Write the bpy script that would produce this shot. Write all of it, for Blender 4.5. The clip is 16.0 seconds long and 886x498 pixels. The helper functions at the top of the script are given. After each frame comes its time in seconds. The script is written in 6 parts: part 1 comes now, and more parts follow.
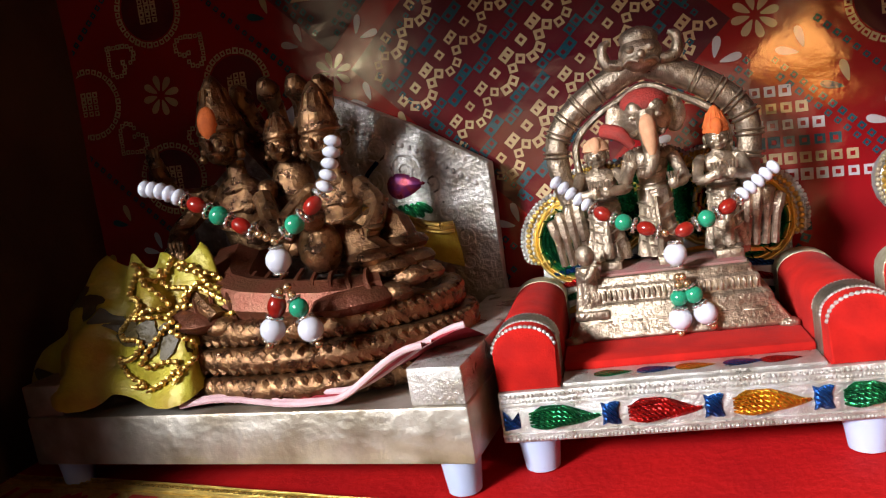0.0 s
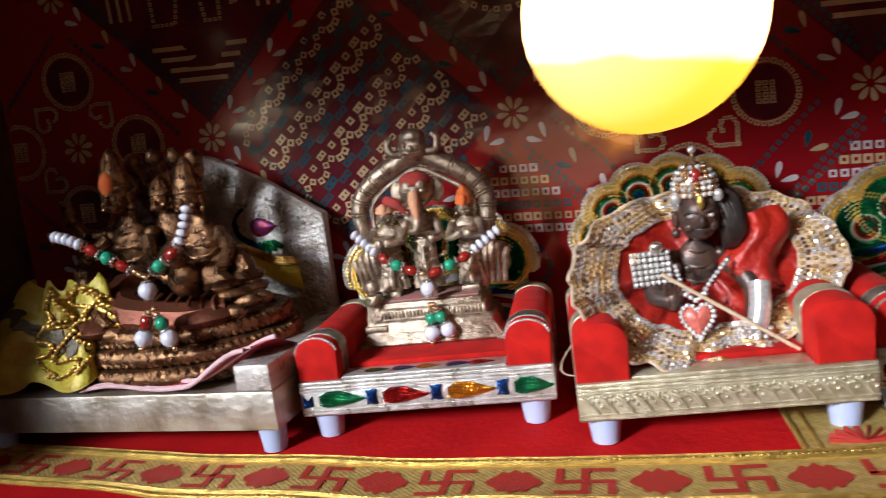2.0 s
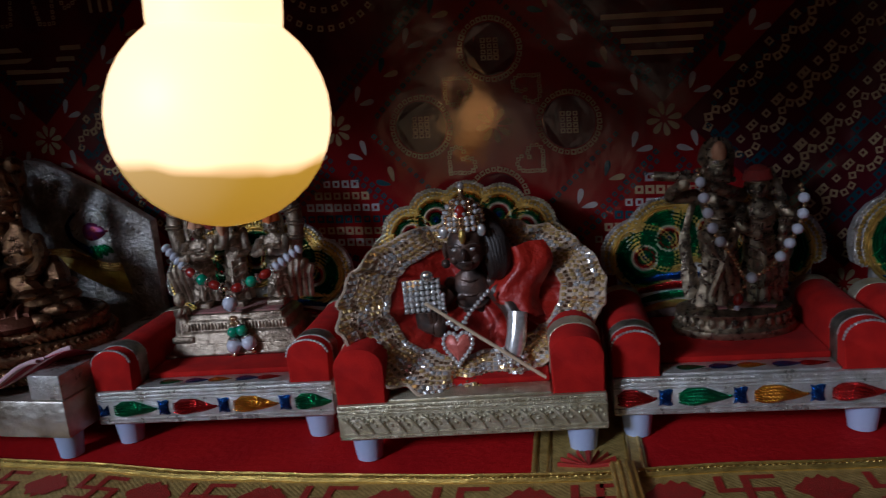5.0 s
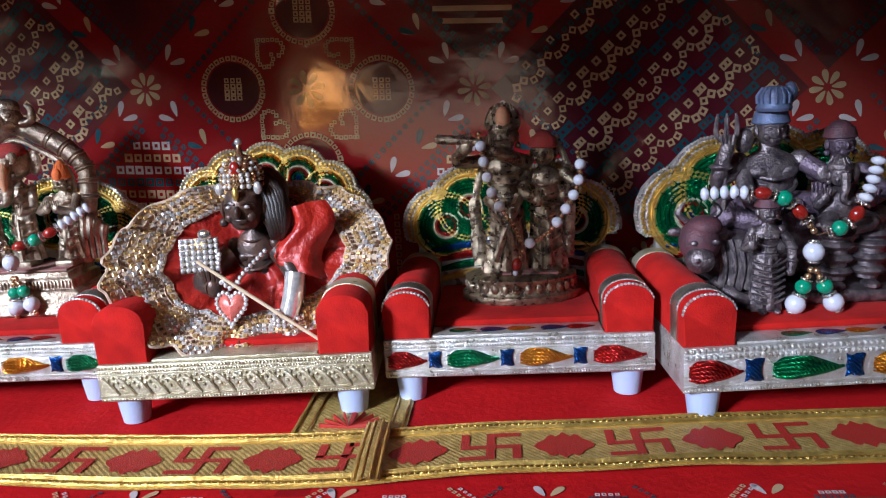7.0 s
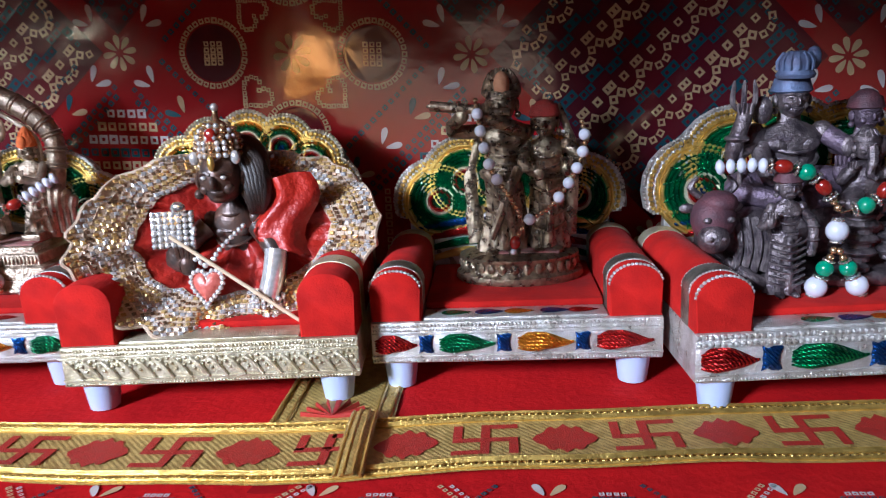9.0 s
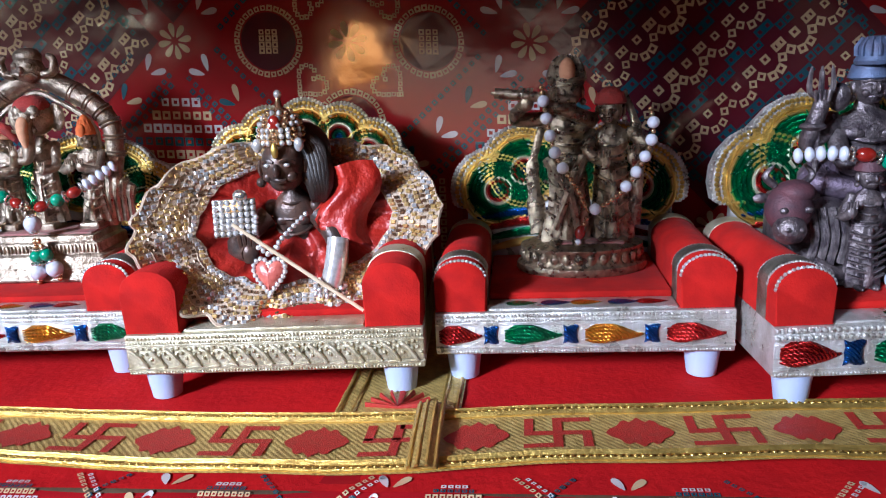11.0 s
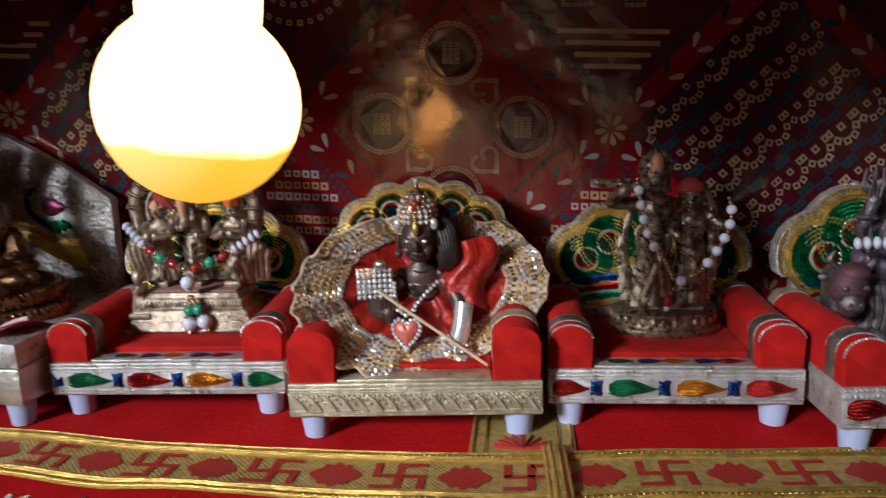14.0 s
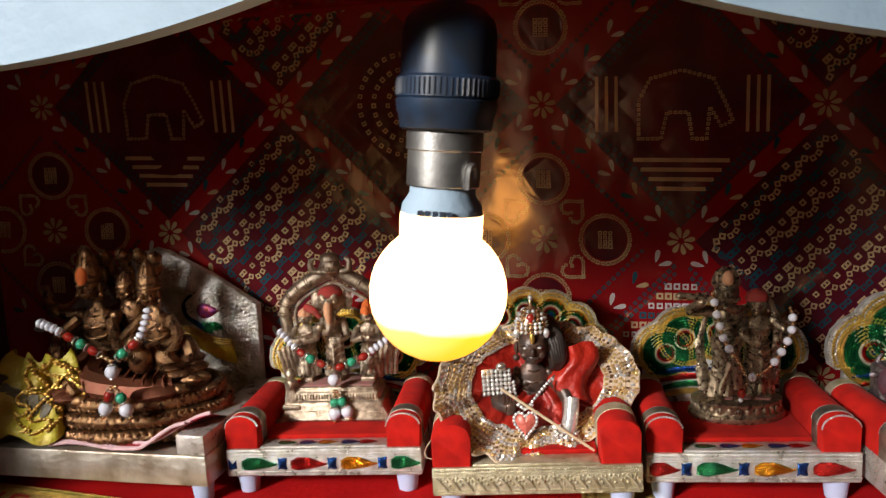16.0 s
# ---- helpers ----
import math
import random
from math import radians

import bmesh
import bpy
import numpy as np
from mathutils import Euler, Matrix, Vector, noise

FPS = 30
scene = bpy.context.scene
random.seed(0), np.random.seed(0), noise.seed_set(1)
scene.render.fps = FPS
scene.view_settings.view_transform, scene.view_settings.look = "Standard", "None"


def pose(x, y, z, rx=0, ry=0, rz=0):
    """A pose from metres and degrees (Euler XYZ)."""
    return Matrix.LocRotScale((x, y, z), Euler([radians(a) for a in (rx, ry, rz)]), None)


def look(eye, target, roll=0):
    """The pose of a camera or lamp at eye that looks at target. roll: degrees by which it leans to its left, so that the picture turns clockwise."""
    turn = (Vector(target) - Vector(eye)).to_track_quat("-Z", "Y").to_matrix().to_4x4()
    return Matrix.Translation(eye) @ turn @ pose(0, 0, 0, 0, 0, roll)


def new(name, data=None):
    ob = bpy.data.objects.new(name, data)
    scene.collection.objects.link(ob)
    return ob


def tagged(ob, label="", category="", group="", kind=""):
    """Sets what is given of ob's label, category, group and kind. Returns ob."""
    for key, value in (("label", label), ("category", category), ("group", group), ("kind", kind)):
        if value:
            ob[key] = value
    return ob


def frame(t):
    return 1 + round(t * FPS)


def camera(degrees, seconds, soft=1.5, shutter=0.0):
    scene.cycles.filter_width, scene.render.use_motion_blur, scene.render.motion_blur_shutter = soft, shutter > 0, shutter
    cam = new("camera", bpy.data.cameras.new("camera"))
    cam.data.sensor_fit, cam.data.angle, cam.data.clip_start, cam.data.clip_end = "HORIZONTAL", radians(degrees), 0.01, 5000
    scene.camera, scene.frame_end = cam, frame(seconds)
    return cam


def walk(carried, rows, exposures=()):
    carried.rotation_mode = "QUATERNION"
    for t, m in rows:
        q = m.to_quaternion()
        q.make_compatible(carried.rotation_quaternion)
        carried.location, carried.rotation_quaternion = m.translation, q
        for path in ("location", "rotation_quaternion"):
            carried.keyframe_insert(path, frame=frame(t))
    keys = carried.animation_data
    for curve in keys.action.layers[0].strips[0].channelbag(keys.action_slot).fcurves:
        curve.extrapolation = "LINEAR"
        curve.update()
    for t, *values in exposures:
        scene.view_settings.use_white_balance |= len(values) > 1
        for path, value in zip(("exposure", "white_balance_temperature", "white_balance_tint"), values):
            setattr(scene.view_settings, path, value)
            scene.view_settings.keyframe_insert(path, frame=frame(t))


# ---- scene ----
cam = camera(60.6, 16.0, soft=1.1, shutter=0.4)
PATH = [
    (0, (0.07, -0.253, 0.123), (-0.456, 1.656, -0.16), -9.3),
    (0.5, (0.077, -0.26, 0.129), (-0.44, 1.652, -0.149), -9.0),
    (1, (0.092, -0.283, 0.138), (-0.409, 1.633, -0.145), -8.6),
    (1.5, (0.132, -0.316, 0.151), (-0.313, 1.613, -0.13), -8.1),
    (2, (0.175, -0.356, 0.154), (-0.241, 1.574, -0.168), -7.8),
    (2.5, (0.215, -0.358, 0.166), (-0.164, 1.574, -0.182), -7.9),
    (3, (0.23, -0.359, 0.166), (-0.193, 1.546, -0.271), -8.4),
    (3.2, (0.221, -0.361, 0.173), (-0.21, 1.547, -0.242), -7.8),
    (5.3, (0.29, -0.348, 0.174), (-0.028, 1.585, -0.227), -5.5),
    (5.5, (0.302, -0.342, 0.164), (-0.003, 1.601, -0.201), -5.4),
    (6, (0.326, -0.329, 0.151), (0.081, 1.619, -0.232), -5.0),
    (6.5, (0.343, -0.33, 0.148), (0.164, 1.615, -0.285), -3.6),
    (7, (0.35, -0.342, 0.15), (0.173, 1.602, -0.283), -3.4),
    (7.5, (0.35, -0.349, 0.15), (0.178, 1.595, -0.286), -3.3),
    (8, (0.353, -0.351, 0.149), (0.178, 1.593, -0.284), -3.2),
    (8.5, (0.354, -0.352, 0.147), (0.178, 1.59, -0.298), -3.3),
    (9, (0.349, -0.316, 0.142), (0.181, 1.617, -0.341), -2.9),
    (9.5, (0.355, -0.304, 0.137), (0.22, 1.629, -0.356), -2.5),
    (10, (0.336, -0.317, 0.14), (0.158, 1.612, -0.356), -2.4),
    (10.2, (0.327, -0.325, 0.145), (0.116, 1.603, -0.341), -2.5),
    (12.3, (0.336, -0.288, 0.128), (0.102, 1.626, -0.401), -3.2),
    (12.5, (0.332, -0.3, 0.129), (0.107, 1.615, -0.405), -2.7),
    (13, (0.33, -0.356, 0.158), (0.144, 1.572, -0.34), -1.8),
    (13.5, (0.318, -0.366, 0.165), (0.111, 1.569, -0.295), -2.2),
    (14, (0.277, -0.375, 0.175), (0.06, 1.568, -0.244), -2.0),
    (14.5, (0.251, -0.429, 0.194), (0.006, 1.521, -0.178), -2.0),
    (15, (0.224, -0.459, 0.219), (-0.029, 1.495, -0.126), -2.2),
    (15.5, (0.217, -0.472, 0.223), (-0.059, 1.483, -0.096), -2.2),
    (16, (0.232, -0.462, 0.234), (-0.042, 1.497, -0.064), -3.2),
]
EXPOSURES = [
    (0.0, 0.15, 6900, 18), (1.0, 0.15, 6900, 18), (2.0, -0.15, 6500, 18), (2.5, -0.6, 6300, 18), (3.2, -1.15, 6000, 18), (5.3, -2.15, 5600, 18), (5.7, -2.15, 5600, 18),
    (6.1, -1.5, 5600, 18), (6.5, -0.4, 5700, 18), (7.0, -0.1, 5700, 18), (9.0, 0.05, 5600, 18), (10.2, 0.1, 5500, 18), (12.5, 0.0, 5600, 18), (13.0, 0.0, 5800, 18), (13.5, -0.15, 6000, 18),
    (13.9, -0.6, 6300, 18), (14.3, -1.15, 6600, 18), (14.7, -1.2, 6900, 18), (15.1, -1.15, 7100, 18), (15.5, -0.65, 7300, 18), (16.0, -0.3, 7600, 18),
]
walk(cam, [(t, look(eye, target, roll)) for t, eye, target, roll in PATH], EXPOSURES)

# ---------------------------------------------------------------- light
world = bpy.data.worlds.new("world")
world.use_nodes = True
scene.world = world
_sky = world.node_tree.nodes.new("ShaderNodeTexSky")
_sky.sky_type, _sky.sun_disc = "NISHITA", False
_sky.sun_elevation, _sky.sun_rotation = radians(40), radians(200)
world.node_tree.links.new(_sky.outputs[0], world.node_tree.nodes["Background"].inputs[0])
world.node_tree.nodes["Background"].inputs[1].default_value = 0.06


def area_lamp(name, eye, target, w, h, watts, colour, spread=180):
    lamp = bpy.data.lights.new(name, "AREA")
    lamp.shape, lamp.size, lamp.size_y = "RECTANGLE", w, h
    lamp.energy, lamp.color, lamp.spread = watts, colour, radians(spread)
    ob = new(name, lamp)
    ob.matrix_world = look(eye, target)
    return ob


area_lamp("window_daylight", (-1.10, -1.74, 1.00), (0.22, 0.0, 0.02), 0.42, 0.46, 3.0, (0.86, 0.95, 1.0), 25)
area_lamp("doorway_daylight", (0.13, -1.76, 0.16), (0.27, 0.0, 0.13), 0.40, 0.42, 0.19, (0.44, 0.48, 1.0))

# ---------------------------------------------------------------- materials
MATS = {}


def material(name, colour, rough=0.5, metal=0.0, colour2=None, scale=60.0, mix=0.5, bump=0.0, bump_scale=400.0,
             fine=0.0, fine_scale=2500.0, sheen=0.0, coat=0.0, emit=None, strength=0.0, spread=0.12, spec=0.5,
             rough_var=0.1, per_piece=0.0, trans=0.0, wave=None, tint=(1, 1, 1), ior=1.5):
    if name in MATS:
        return MATS[name]
    m = bpy.data.materials.new(name)
    m.use_nodes = True
    nt = m.node_tree
    n, l = nt.nodes, nt.links
    b = n["Principled BSDF"]
    b.inputs["Roughness"].default_value = rough
    b.inputs["Metallic"].default_value = metal
    b.inputs["Specular IOR Level"].default_value = spec
    b.inputs["Specular Tint"].default_value = (*tint, 1)
    b.inputs["IOR"].default_value = ior
    b.inputs["Sheen Weight"].default_value = sheen
    b.inputs["Sheen Roughness"].default_value = 0.4
    b.inputs["Coat Weight"].default_value = coat
    b.inputs["Coat Roughness"].default_value = 0.15
    b.inputs["Transmission Weight"].default_value = trans
    tc = n.new("ShaderNodeTexCoord")
    big = n.new("ShaderNodeTexNoise")
    big.inputs["Scale"].default_value, big.inputs["Detail"].default_value = scale, 5
    l.new(tc.outputs["Object"], big.inputs["Vector"])
    ramp = n.new("ShaderNodeValToRGB")
    ramp.color_ramp.elements[0].position, ramp.color_ramp.elements[1].position = 0.5 - spread, 0.5 + spread
    c2 = colour2 if colour2 else tuple(v * 0.72 for v in colour)
    ramp.color_ramp.elements[0].color = (*[a * mix + o * (1 - mix) for a, o in zip(c2, colour)], 1)
    ramp.color_ramp.elements[1].color = (*colour, 1)
    l.new(big.outputs["Fac"], ramp.inputs["Fac"])
    out = ramp.outputs["Color"]
    if per_piece:
        info = n.new("ShaderNodeObjectInfo")
        hsv = n.new("ShaderNodeHueSaturation")
        mr = n.new("ShaderNodeMapRange")
        mr.inputs["To Min"].default_value, mr.inputs["To Max"].default_value = 1 - per_piece, 1 + per_piece
        l.new(info.outputs["Random"], mr.inputs["Value"])
        l.new(mr.outputs["Result"], hsv.inputs["Value"])
        l.new(out, hsv.inputs["Color"])
        out = hsv.outputs["Color"]
    l.new(out, b.inputs["Base Color"])
    rr = n.new("ShaderNodeMapRange")
    rr.inputs["To Min"].default_value, rr.inputs["To Max"].default_value = max(rough - rough_var, 0.02), min(rough + rough_var, 1)
    l.new(big.outputs["Fac"], rr.inputs["Value"])
    l.new(rr.outputs["Result"], b.inputs["Roughness"])
    last = None
    if wave:
        wv = n.new("ShaderNodeTexWave")
        wv.bands_direction = wave[0]
        wv.inputs["Scale"].default_value, wv.inputs["Distortion"].default_value = wave[1], wave[3] if len(wave) > 3 else 0.0
        l.new(tc.outputs["Object"], wv.inputs["Vector"])
        bp = n.new("ShaderNodeBump")
        bp.inputs["Strength"].default_value, bp.inputs["Distance"].default_value = wave[2], 0.0005
        l.new(wv.outputs["Fac"], bp.inputs["Height"])
        last = bp
    for amount, sc, det in ((bump, bump_scale, 3), (fine, fine_scale, 2)):
        if amount:
            t = n.new("ShaderNodeTexNoise")
            t.inputs["Scale"].default_value, t.inputs["Detail"].default_value = sc, det
            l.new(tc.outputs["Object"], t.inputs["Vector"])
            bp = n.new("ShaderNodeBump")
            bp.inputs["Strength"].default_value, bp.inputs["Distance"].default_value = amount, 1.0 / sc
            l.new(t.outputs["Fac"], bp.inputs["Height"])
            if last:
                l.new(last.outputs["Normal"], bp.inputs["Normal"])
            last = bp
    if last:
        l.new(last.outputs["Normal"], b.inputs["Normal"])
    if emit:
        b.inputs["Emission Color"].default_value = (*emit, 1)
        b.inputs["Emission Strength"].default_value = strength
    MATS[name] = m
    return m


GLOSS_TINT = (1.0, 0.72, 0.42)  # amber painted into the sheet's gloss, so the bulb reflects orange in it
VELVET = material("red_velvet", (0.50, 0.013, 0.008), 0.85, 0, (0.34, 0.008, 0.006), 90, 0.8, 0.25, 900, 0.5, 5000, sheen=0.03, spec=0.15)
FELT = material("red_cloth", (0.50, 0.008, 0.008), 0.8, 0, (0.40, 0.006, 0.008), 25, 0.8, 0.15, 250, 0.35, 4500, spec=0.12)
SHEET = material("red_vinyl_sheet", (0.38, 0.010, 0.014), 0.13, 0, (0.28, 0.008, 0.012), 14, 0.8, 0.020, 30, 0.03, 700, rough_var=0.03, spec=1.0, ior=1.65, tint=GLOSS_TINT)
SILVER = material("silver_foil", (0.70, 0.68, 0.66), 0.30, 0.65, (0.42, 0.38, 0.32), 110, 0.8, 0.5, 700, 0.7, 2200, rough_var=0.12)
OLD_SILVER = material("old_silver_sheet", (0.66, 0.61, 0.53), 0.42, 0.75, (0.36, 0.30, 0.22), 45, 0.95, 0.12, 160, 0.2, 2400, rough_var=0.18, wave=("Z", 55, 0.12, 9.0))
EMBOSSED = material("embossed_silver", (0.78, 0.75, 0.71), 0.34, 0.65, (0.36, 0.31, 0.25), 70, 0.9, 0.9, 330, 0.6, 1500, rough_var=0.15)
GOLD = material("gold_foil", (0.80, 0.55, 0.14), 0.34, 0.85, (0.50, 0.32, 0.08), 160, 0.8, 0.3, 900, 0.3, 3500)
PEWTER = material("tarnished_pewter_foil", (0.36, 0.33, 0.27), 0.34, 0.8, (0.17, 0.15, 0.12), 140, 0.9, 0.4, 700, 0.4, 2400)
PALE_GOLD = material("pale_gold_foil", (0.70, 0.64, 0.48), 0.32, 0.65, (0.46, 0.39, 0.24), 150, 0.8, 0.45, 900, 0.5, 2800)
GREEN = material("green_foil", (0.005, 0.24, 0.075), 0.24, 0.82, (0.003, 0.10, 0.04), 220, 0.9, 0.3, 1200, wave=("DIAGONAL", 330, 0.95))
BLUE = material("blue_foil", (0.008, 0.075, 0.30), 0.24, 0.82, (0.004, 0.03, 0.13), 220, 0.9, 0.3, 1200, wave=("DIAGONAL", 330, 0.95))
RED_FOIL = material("red_foil", (0.50, 0.015, 0.012), 0.24, 0.82, (0.27, 0.008, 0.008), 220, 0.9, 0.3, 1200, wave=("DIAGONAL", 330, 0.95))
AMBER = material("amber_foil", (0.75, 0.30, 0.02), 0.24, 0.82, (0.48, 0.15, 0.01), 220, 0.9, 0.3, 1200, wave=("DIAGONAL", 330, 0.95))
PLASTIC = material("milky_plastic", (0.44, 0.51, 0.70), 0.35, 0, (0.39, 0.46, 0.66), 40, 0.8, 0.05, 300)
PRINT_WHITE = material("print_white", (0.70, 0.66, 0.66), 0.14, 0, (0.55, 0.45, 0.45), 60, 0.8, 0.020, 30, 0.03, 700, spec=1.0, ior=1.65, tint=GLOSS_TINT, rough_var=0.04)
PRINT_CREAM = material("print_cream", (0.66, 0.47, 0.27), 0.14, 0, (0.50, 0.32, 0.18), 60, 0.8, 0.020, 30, 0.03, 700, spec=1.0, ior=1.65, tint=GLOSS_TINT, rough_var=0.04)
PRINT_TEAL = material("print_teal", (0.012, 0.085, 0.12), 0.14, 0, (0.01, 0.06, 0.085), 60, 0.8, 0.020, 30, 0.03, 700, spec=1.0, ior=1.65, tint=GLOSS_TINT, rough_var=0.04)
PRINT_DARK = material("print_maroon", (0.16, 0.010, 0.018), 0.14, 0, (0.06, 0.01, 0.02), 30, 0.8, 0.020, 30, 0.03, 700, spec=1.0, ior=1.65, tint=GLOSS_TINT, rough_var=0.04)
PRINT_NAVY = material("print_navy", (0.15, 0.010, 0.018), 0.14, 0, (0.07, 0.010, 0.022), 12, 0.8, 0.020, 30, 0.03, 700, spec=1.0, ior=1.65, tint=GLOSS_TINT, rough_var=0.04)
PAINT = material("wall_paint", (0.10, 0.09, 0.08), 0.8, 0, (0.08, 0.07, 0.06), 6, 0.7, 0.1, 90)
WOOD = material("dark_wood", (0.10, 0.055, 0.03), 0.5, 0, (0.06, 0.03, 0.02), 20, 0.8, 0.15, 120)
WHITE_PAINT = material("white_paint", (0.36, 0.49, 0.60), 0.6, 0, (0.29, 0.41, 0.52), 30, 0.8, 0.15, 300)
# black plastic; the blue in its base colour stands for reflected daylight
BLACK = material("daylit_black_bakelite", (0.016, 0.036, 0.072), 0.40, 0, (0.02, 0.022, 0.026), 90, 0.8, 0.05, 900)
STEEL = material("grey_metal", (0.45, 0.44, 0.42), 0.4, 0.9, (0.3, 0.29, 0.28), 120, 0.8, 0.1, 900)

# ---------------------------------------------------------------- mesh helpers


def finish(name, bm, mats, angle=38):
    me = bpy.data.meshes.new(name)
    bmesh.ops.recalc_face_normals(bm, faces=bm.faces)
    for f in bm.faces:
        f.smooth = True
    bm.to_mesh(me)
    bm.free()
    for m in (mats if isinstance(mats, (list, tuple)) else [mats]):
        me.materials.append(m)
    me.set_sharp_from_angle(angle=radians(angle))
    return me


def part(name, bm, mats, parent, label="", at=None, angle=38):
    ob = new(name, finish(name, bm, mats, angle))
    ob.parent = parent
    if at is not None:
        ob.matrix_basis = at
    return tagged(ob, label)


def again(name, mesh, parent, at=None):
    ob = new(name, mesh)
    ob.parent = parent
    if at is not None:
        ob.matrix_basis = at
    return ob


def thing(name, label, category, m=None, group="", kind=""):
    ob = new(name)
    ob.empty_display_size = 0.01
    if m is not None:
        ob.matrix_basis = m
    return tagged(ob, label, category, group, kind)


def solid(name, bm, mats, label, category, m=None, group="", kind="", angle=38):
    ob = new(name, finish(name, bm, mats, angle))
    if m is not None:
        ob.matrix_basis = m
    return tagged(ob, label, category, group, kind)


def mark(bm, before, idx):
    for f in list(bm.faces)[before:]:
        f.material_index = idx


def box(bm, x0, x1, y0, y1, z0, z1, bevel=0.0, idx=0, m=None):
    before = len(bm.faces)
    g = bmesh.ops.create_cube(bm, size=1.0)
    for v in g["verts"]:
        v.co = Vector((x0 + (v.co.x + 0.5) * (x1 - x0), y0 + (v.co.y + 0.5) * (y1 - y0), z0 + (v.co.z + 0.5) * (z1 - z0)))
        if m is not None:
            v.co = m @ v.co
    if bevel:
        edges = list({e for v in g["verts"] for e in v.link_edges})
        bmesh.ops.bevel(bm, geom=edges, offset=bevel, segments=2, affect="EDGES", profile=0.5)
    bm.faces.ensure_lookup_table()
    mark(bm, before, idx)


BALLS = {}


def ball(bm, c, r, idx=0, seg=12, m=None):
    """An ellipsoid at c with radii r (a number or three)."""
    r = (r, r, r) if isinstance(r, (int, float)) else r
    if seg not in BALLS:
        rows = max(4, seg * 2 // 3)
        pts = [Vector((0, 0, -1))]
        for i in range(1, rows):
            a = -math.pi / 2 + math.pi * i / rows
            pts += [Vector((math.cos(a) * math.cos(2 * math.pi * k / seg), math.cos(a) * math.sin(2 * math.pi * k / seg), math.sin(a))) for k in range(seg)]
        pts.append(Vector((0, 0, 1)))
        fs = [(0, 1 + (k + 1) % seg, 1 + k) for k in range(seg)]
        for i in range(rows - 2):
            o = 1 + i * seg
            fs += [(o + k, o + (k + 1) % seg, o + seg + (k + 1) % seg, o + seg + k) for k in range(seg)]
        o = 1 + (rows - 2) * seg
        fs += [(o + k, o + (k + 1) % seg, len(pts) - 1) for k in range(seg)]
        BALLS[seg] = (pts, fs)
    pts, fs = BALLS[seg]
    c = Vector(c)
    if m is None:
        vs = [bm.verts.new((c.x + p.x * r[0], c.y + p.y * r[1], c.z + p.z * r[2])) for p in pts]
    else:
        vs = [bm.verts.new(c + m @ Vector((p.x * r[0], p.y * r[1], p.z * r[2]))) for p in pts]
    for f in fs:
        bm.faces.new([vs[k] for k in f]).material_index = idx


def turned(bm, profile, seg=24, m=None, idx=0, caps=True):
    """A lathe form round z from (radius, height) pairs."""
    m = m if m is not None else Matrix.Identity(4)
    rings = []
    for r, z in profile:
        rings.append([bm.verts.new(m @ Vector((r * math.cos(2 * math.pi * k / seg), r * math.sin(2 * math.pi * k / seg), z))) for k in range(seg)])
    fs = []
    for a, b in zip(rings, rings[1:]):
        for k in range(seg):
            fs.append(bm.faces.new((a[k], a[(k + 1) % seg], b[(k + 1) % seg], b[k])))
    if caps:
        fs.append(bm.faces.new(rings[0][::-1]))
        fs.append(bm.faces.new(rings[-1]))
    for f in fs:
        f.material_index = idx


def tube(bm, pts, radii, seg=8, idx=0, flat=1.0):
    """A tapered tube along pts; flat squeezes it front to back."""
    pts = [Vector(p) for p in pts]
    radii = [radii] * len(pts) if isinstance(radii, (int, float)) else radii
    rings = []
    side = None
    for i, p in enumerate(pts):
        d = (pts[min(i + 1, len(pts) - 1)] - pts[max(i - 1, 0)]).normalized()
        if side is None:
            side = d.cross(Vector((0, 1, 0)))
            side = side.normalized() if side.length > 0.05 else Vector((1, 0, 0))
        side = (side - d * side.dot(d)).normalized()
        up = d.cross(side)
        rings.append([bm.verts.new(p + radii[i] * (side * math.cos(2 * math.pi * k / seg) + up * flat * math.sin(2 * math.pi * k / seg))) for k in range(seg)])
    fs = []
    for a, b in zip(rings, rings[1:]):
        for k in range(seg):
            fs.append(bm.faces.new((a[k], a[(k + 1) % seg], b[(k + 1) % seg], b[k])))
    fs.append(bm.faces.new(rings[0][::-1]))
    fs.append(bm.faces.new(rings[-1]))
    for f in fs:
        f.material_index = idx


def bend(pts, steps=6):
    """A smooth line through pts."""
    pts = [Vector(p) for p in pts]
    out = []
    for i in range(len(pts) - 1):
        p0, p1, p2, p3 = pts[max(i - 1, 0)], pts[i], pts[i + 1], pts[min(i + 2, len(pts) - 1)]
        for k in range(steps):
            t = k / steps
            out.append(0.5 * (2 * p1 + (p2 - p0) * t + (2 * p0 - 5 * p1 + 4 * p2 - p3) * t * t + (3 * p1 - p0 - 3 * p2 + p3) * t ** 3))
    return out + [pts[-1]]


def slab(bm, outline, y0, y1, idx=0, m=None, idx_side=None, bevel=0.0):
    """A plate in the xz plane: the outline (x, z) from y0 (front) to y1 (back)."""
    m = m if m is not None else Matrix.Identity(4)
    a = [bm.verts.new(m @ Vector((x, y0, z))) for x, z in outline]
    b = [bm.verts.new(m @ Vector((x, y1, z))) for x, z in outline]
    f1, f2 = bm.faces.new(a), bm.faces.new(b[::-1])
    f1.material_index = f2.material_index = idx
    k = len(a)
    for i in range(k):
        f = bm.faces.new((a[i], b[i], b[(i + 1) % k], a[(i + 1) % k]))
        f.material_index = idx if idx_side is None else idx_side
    if bevel:
        bmesh.ops.bevel(bm, geom=list(f1.edges), offset=bevel, segments=2, affect="EDGES", profile=0.5)


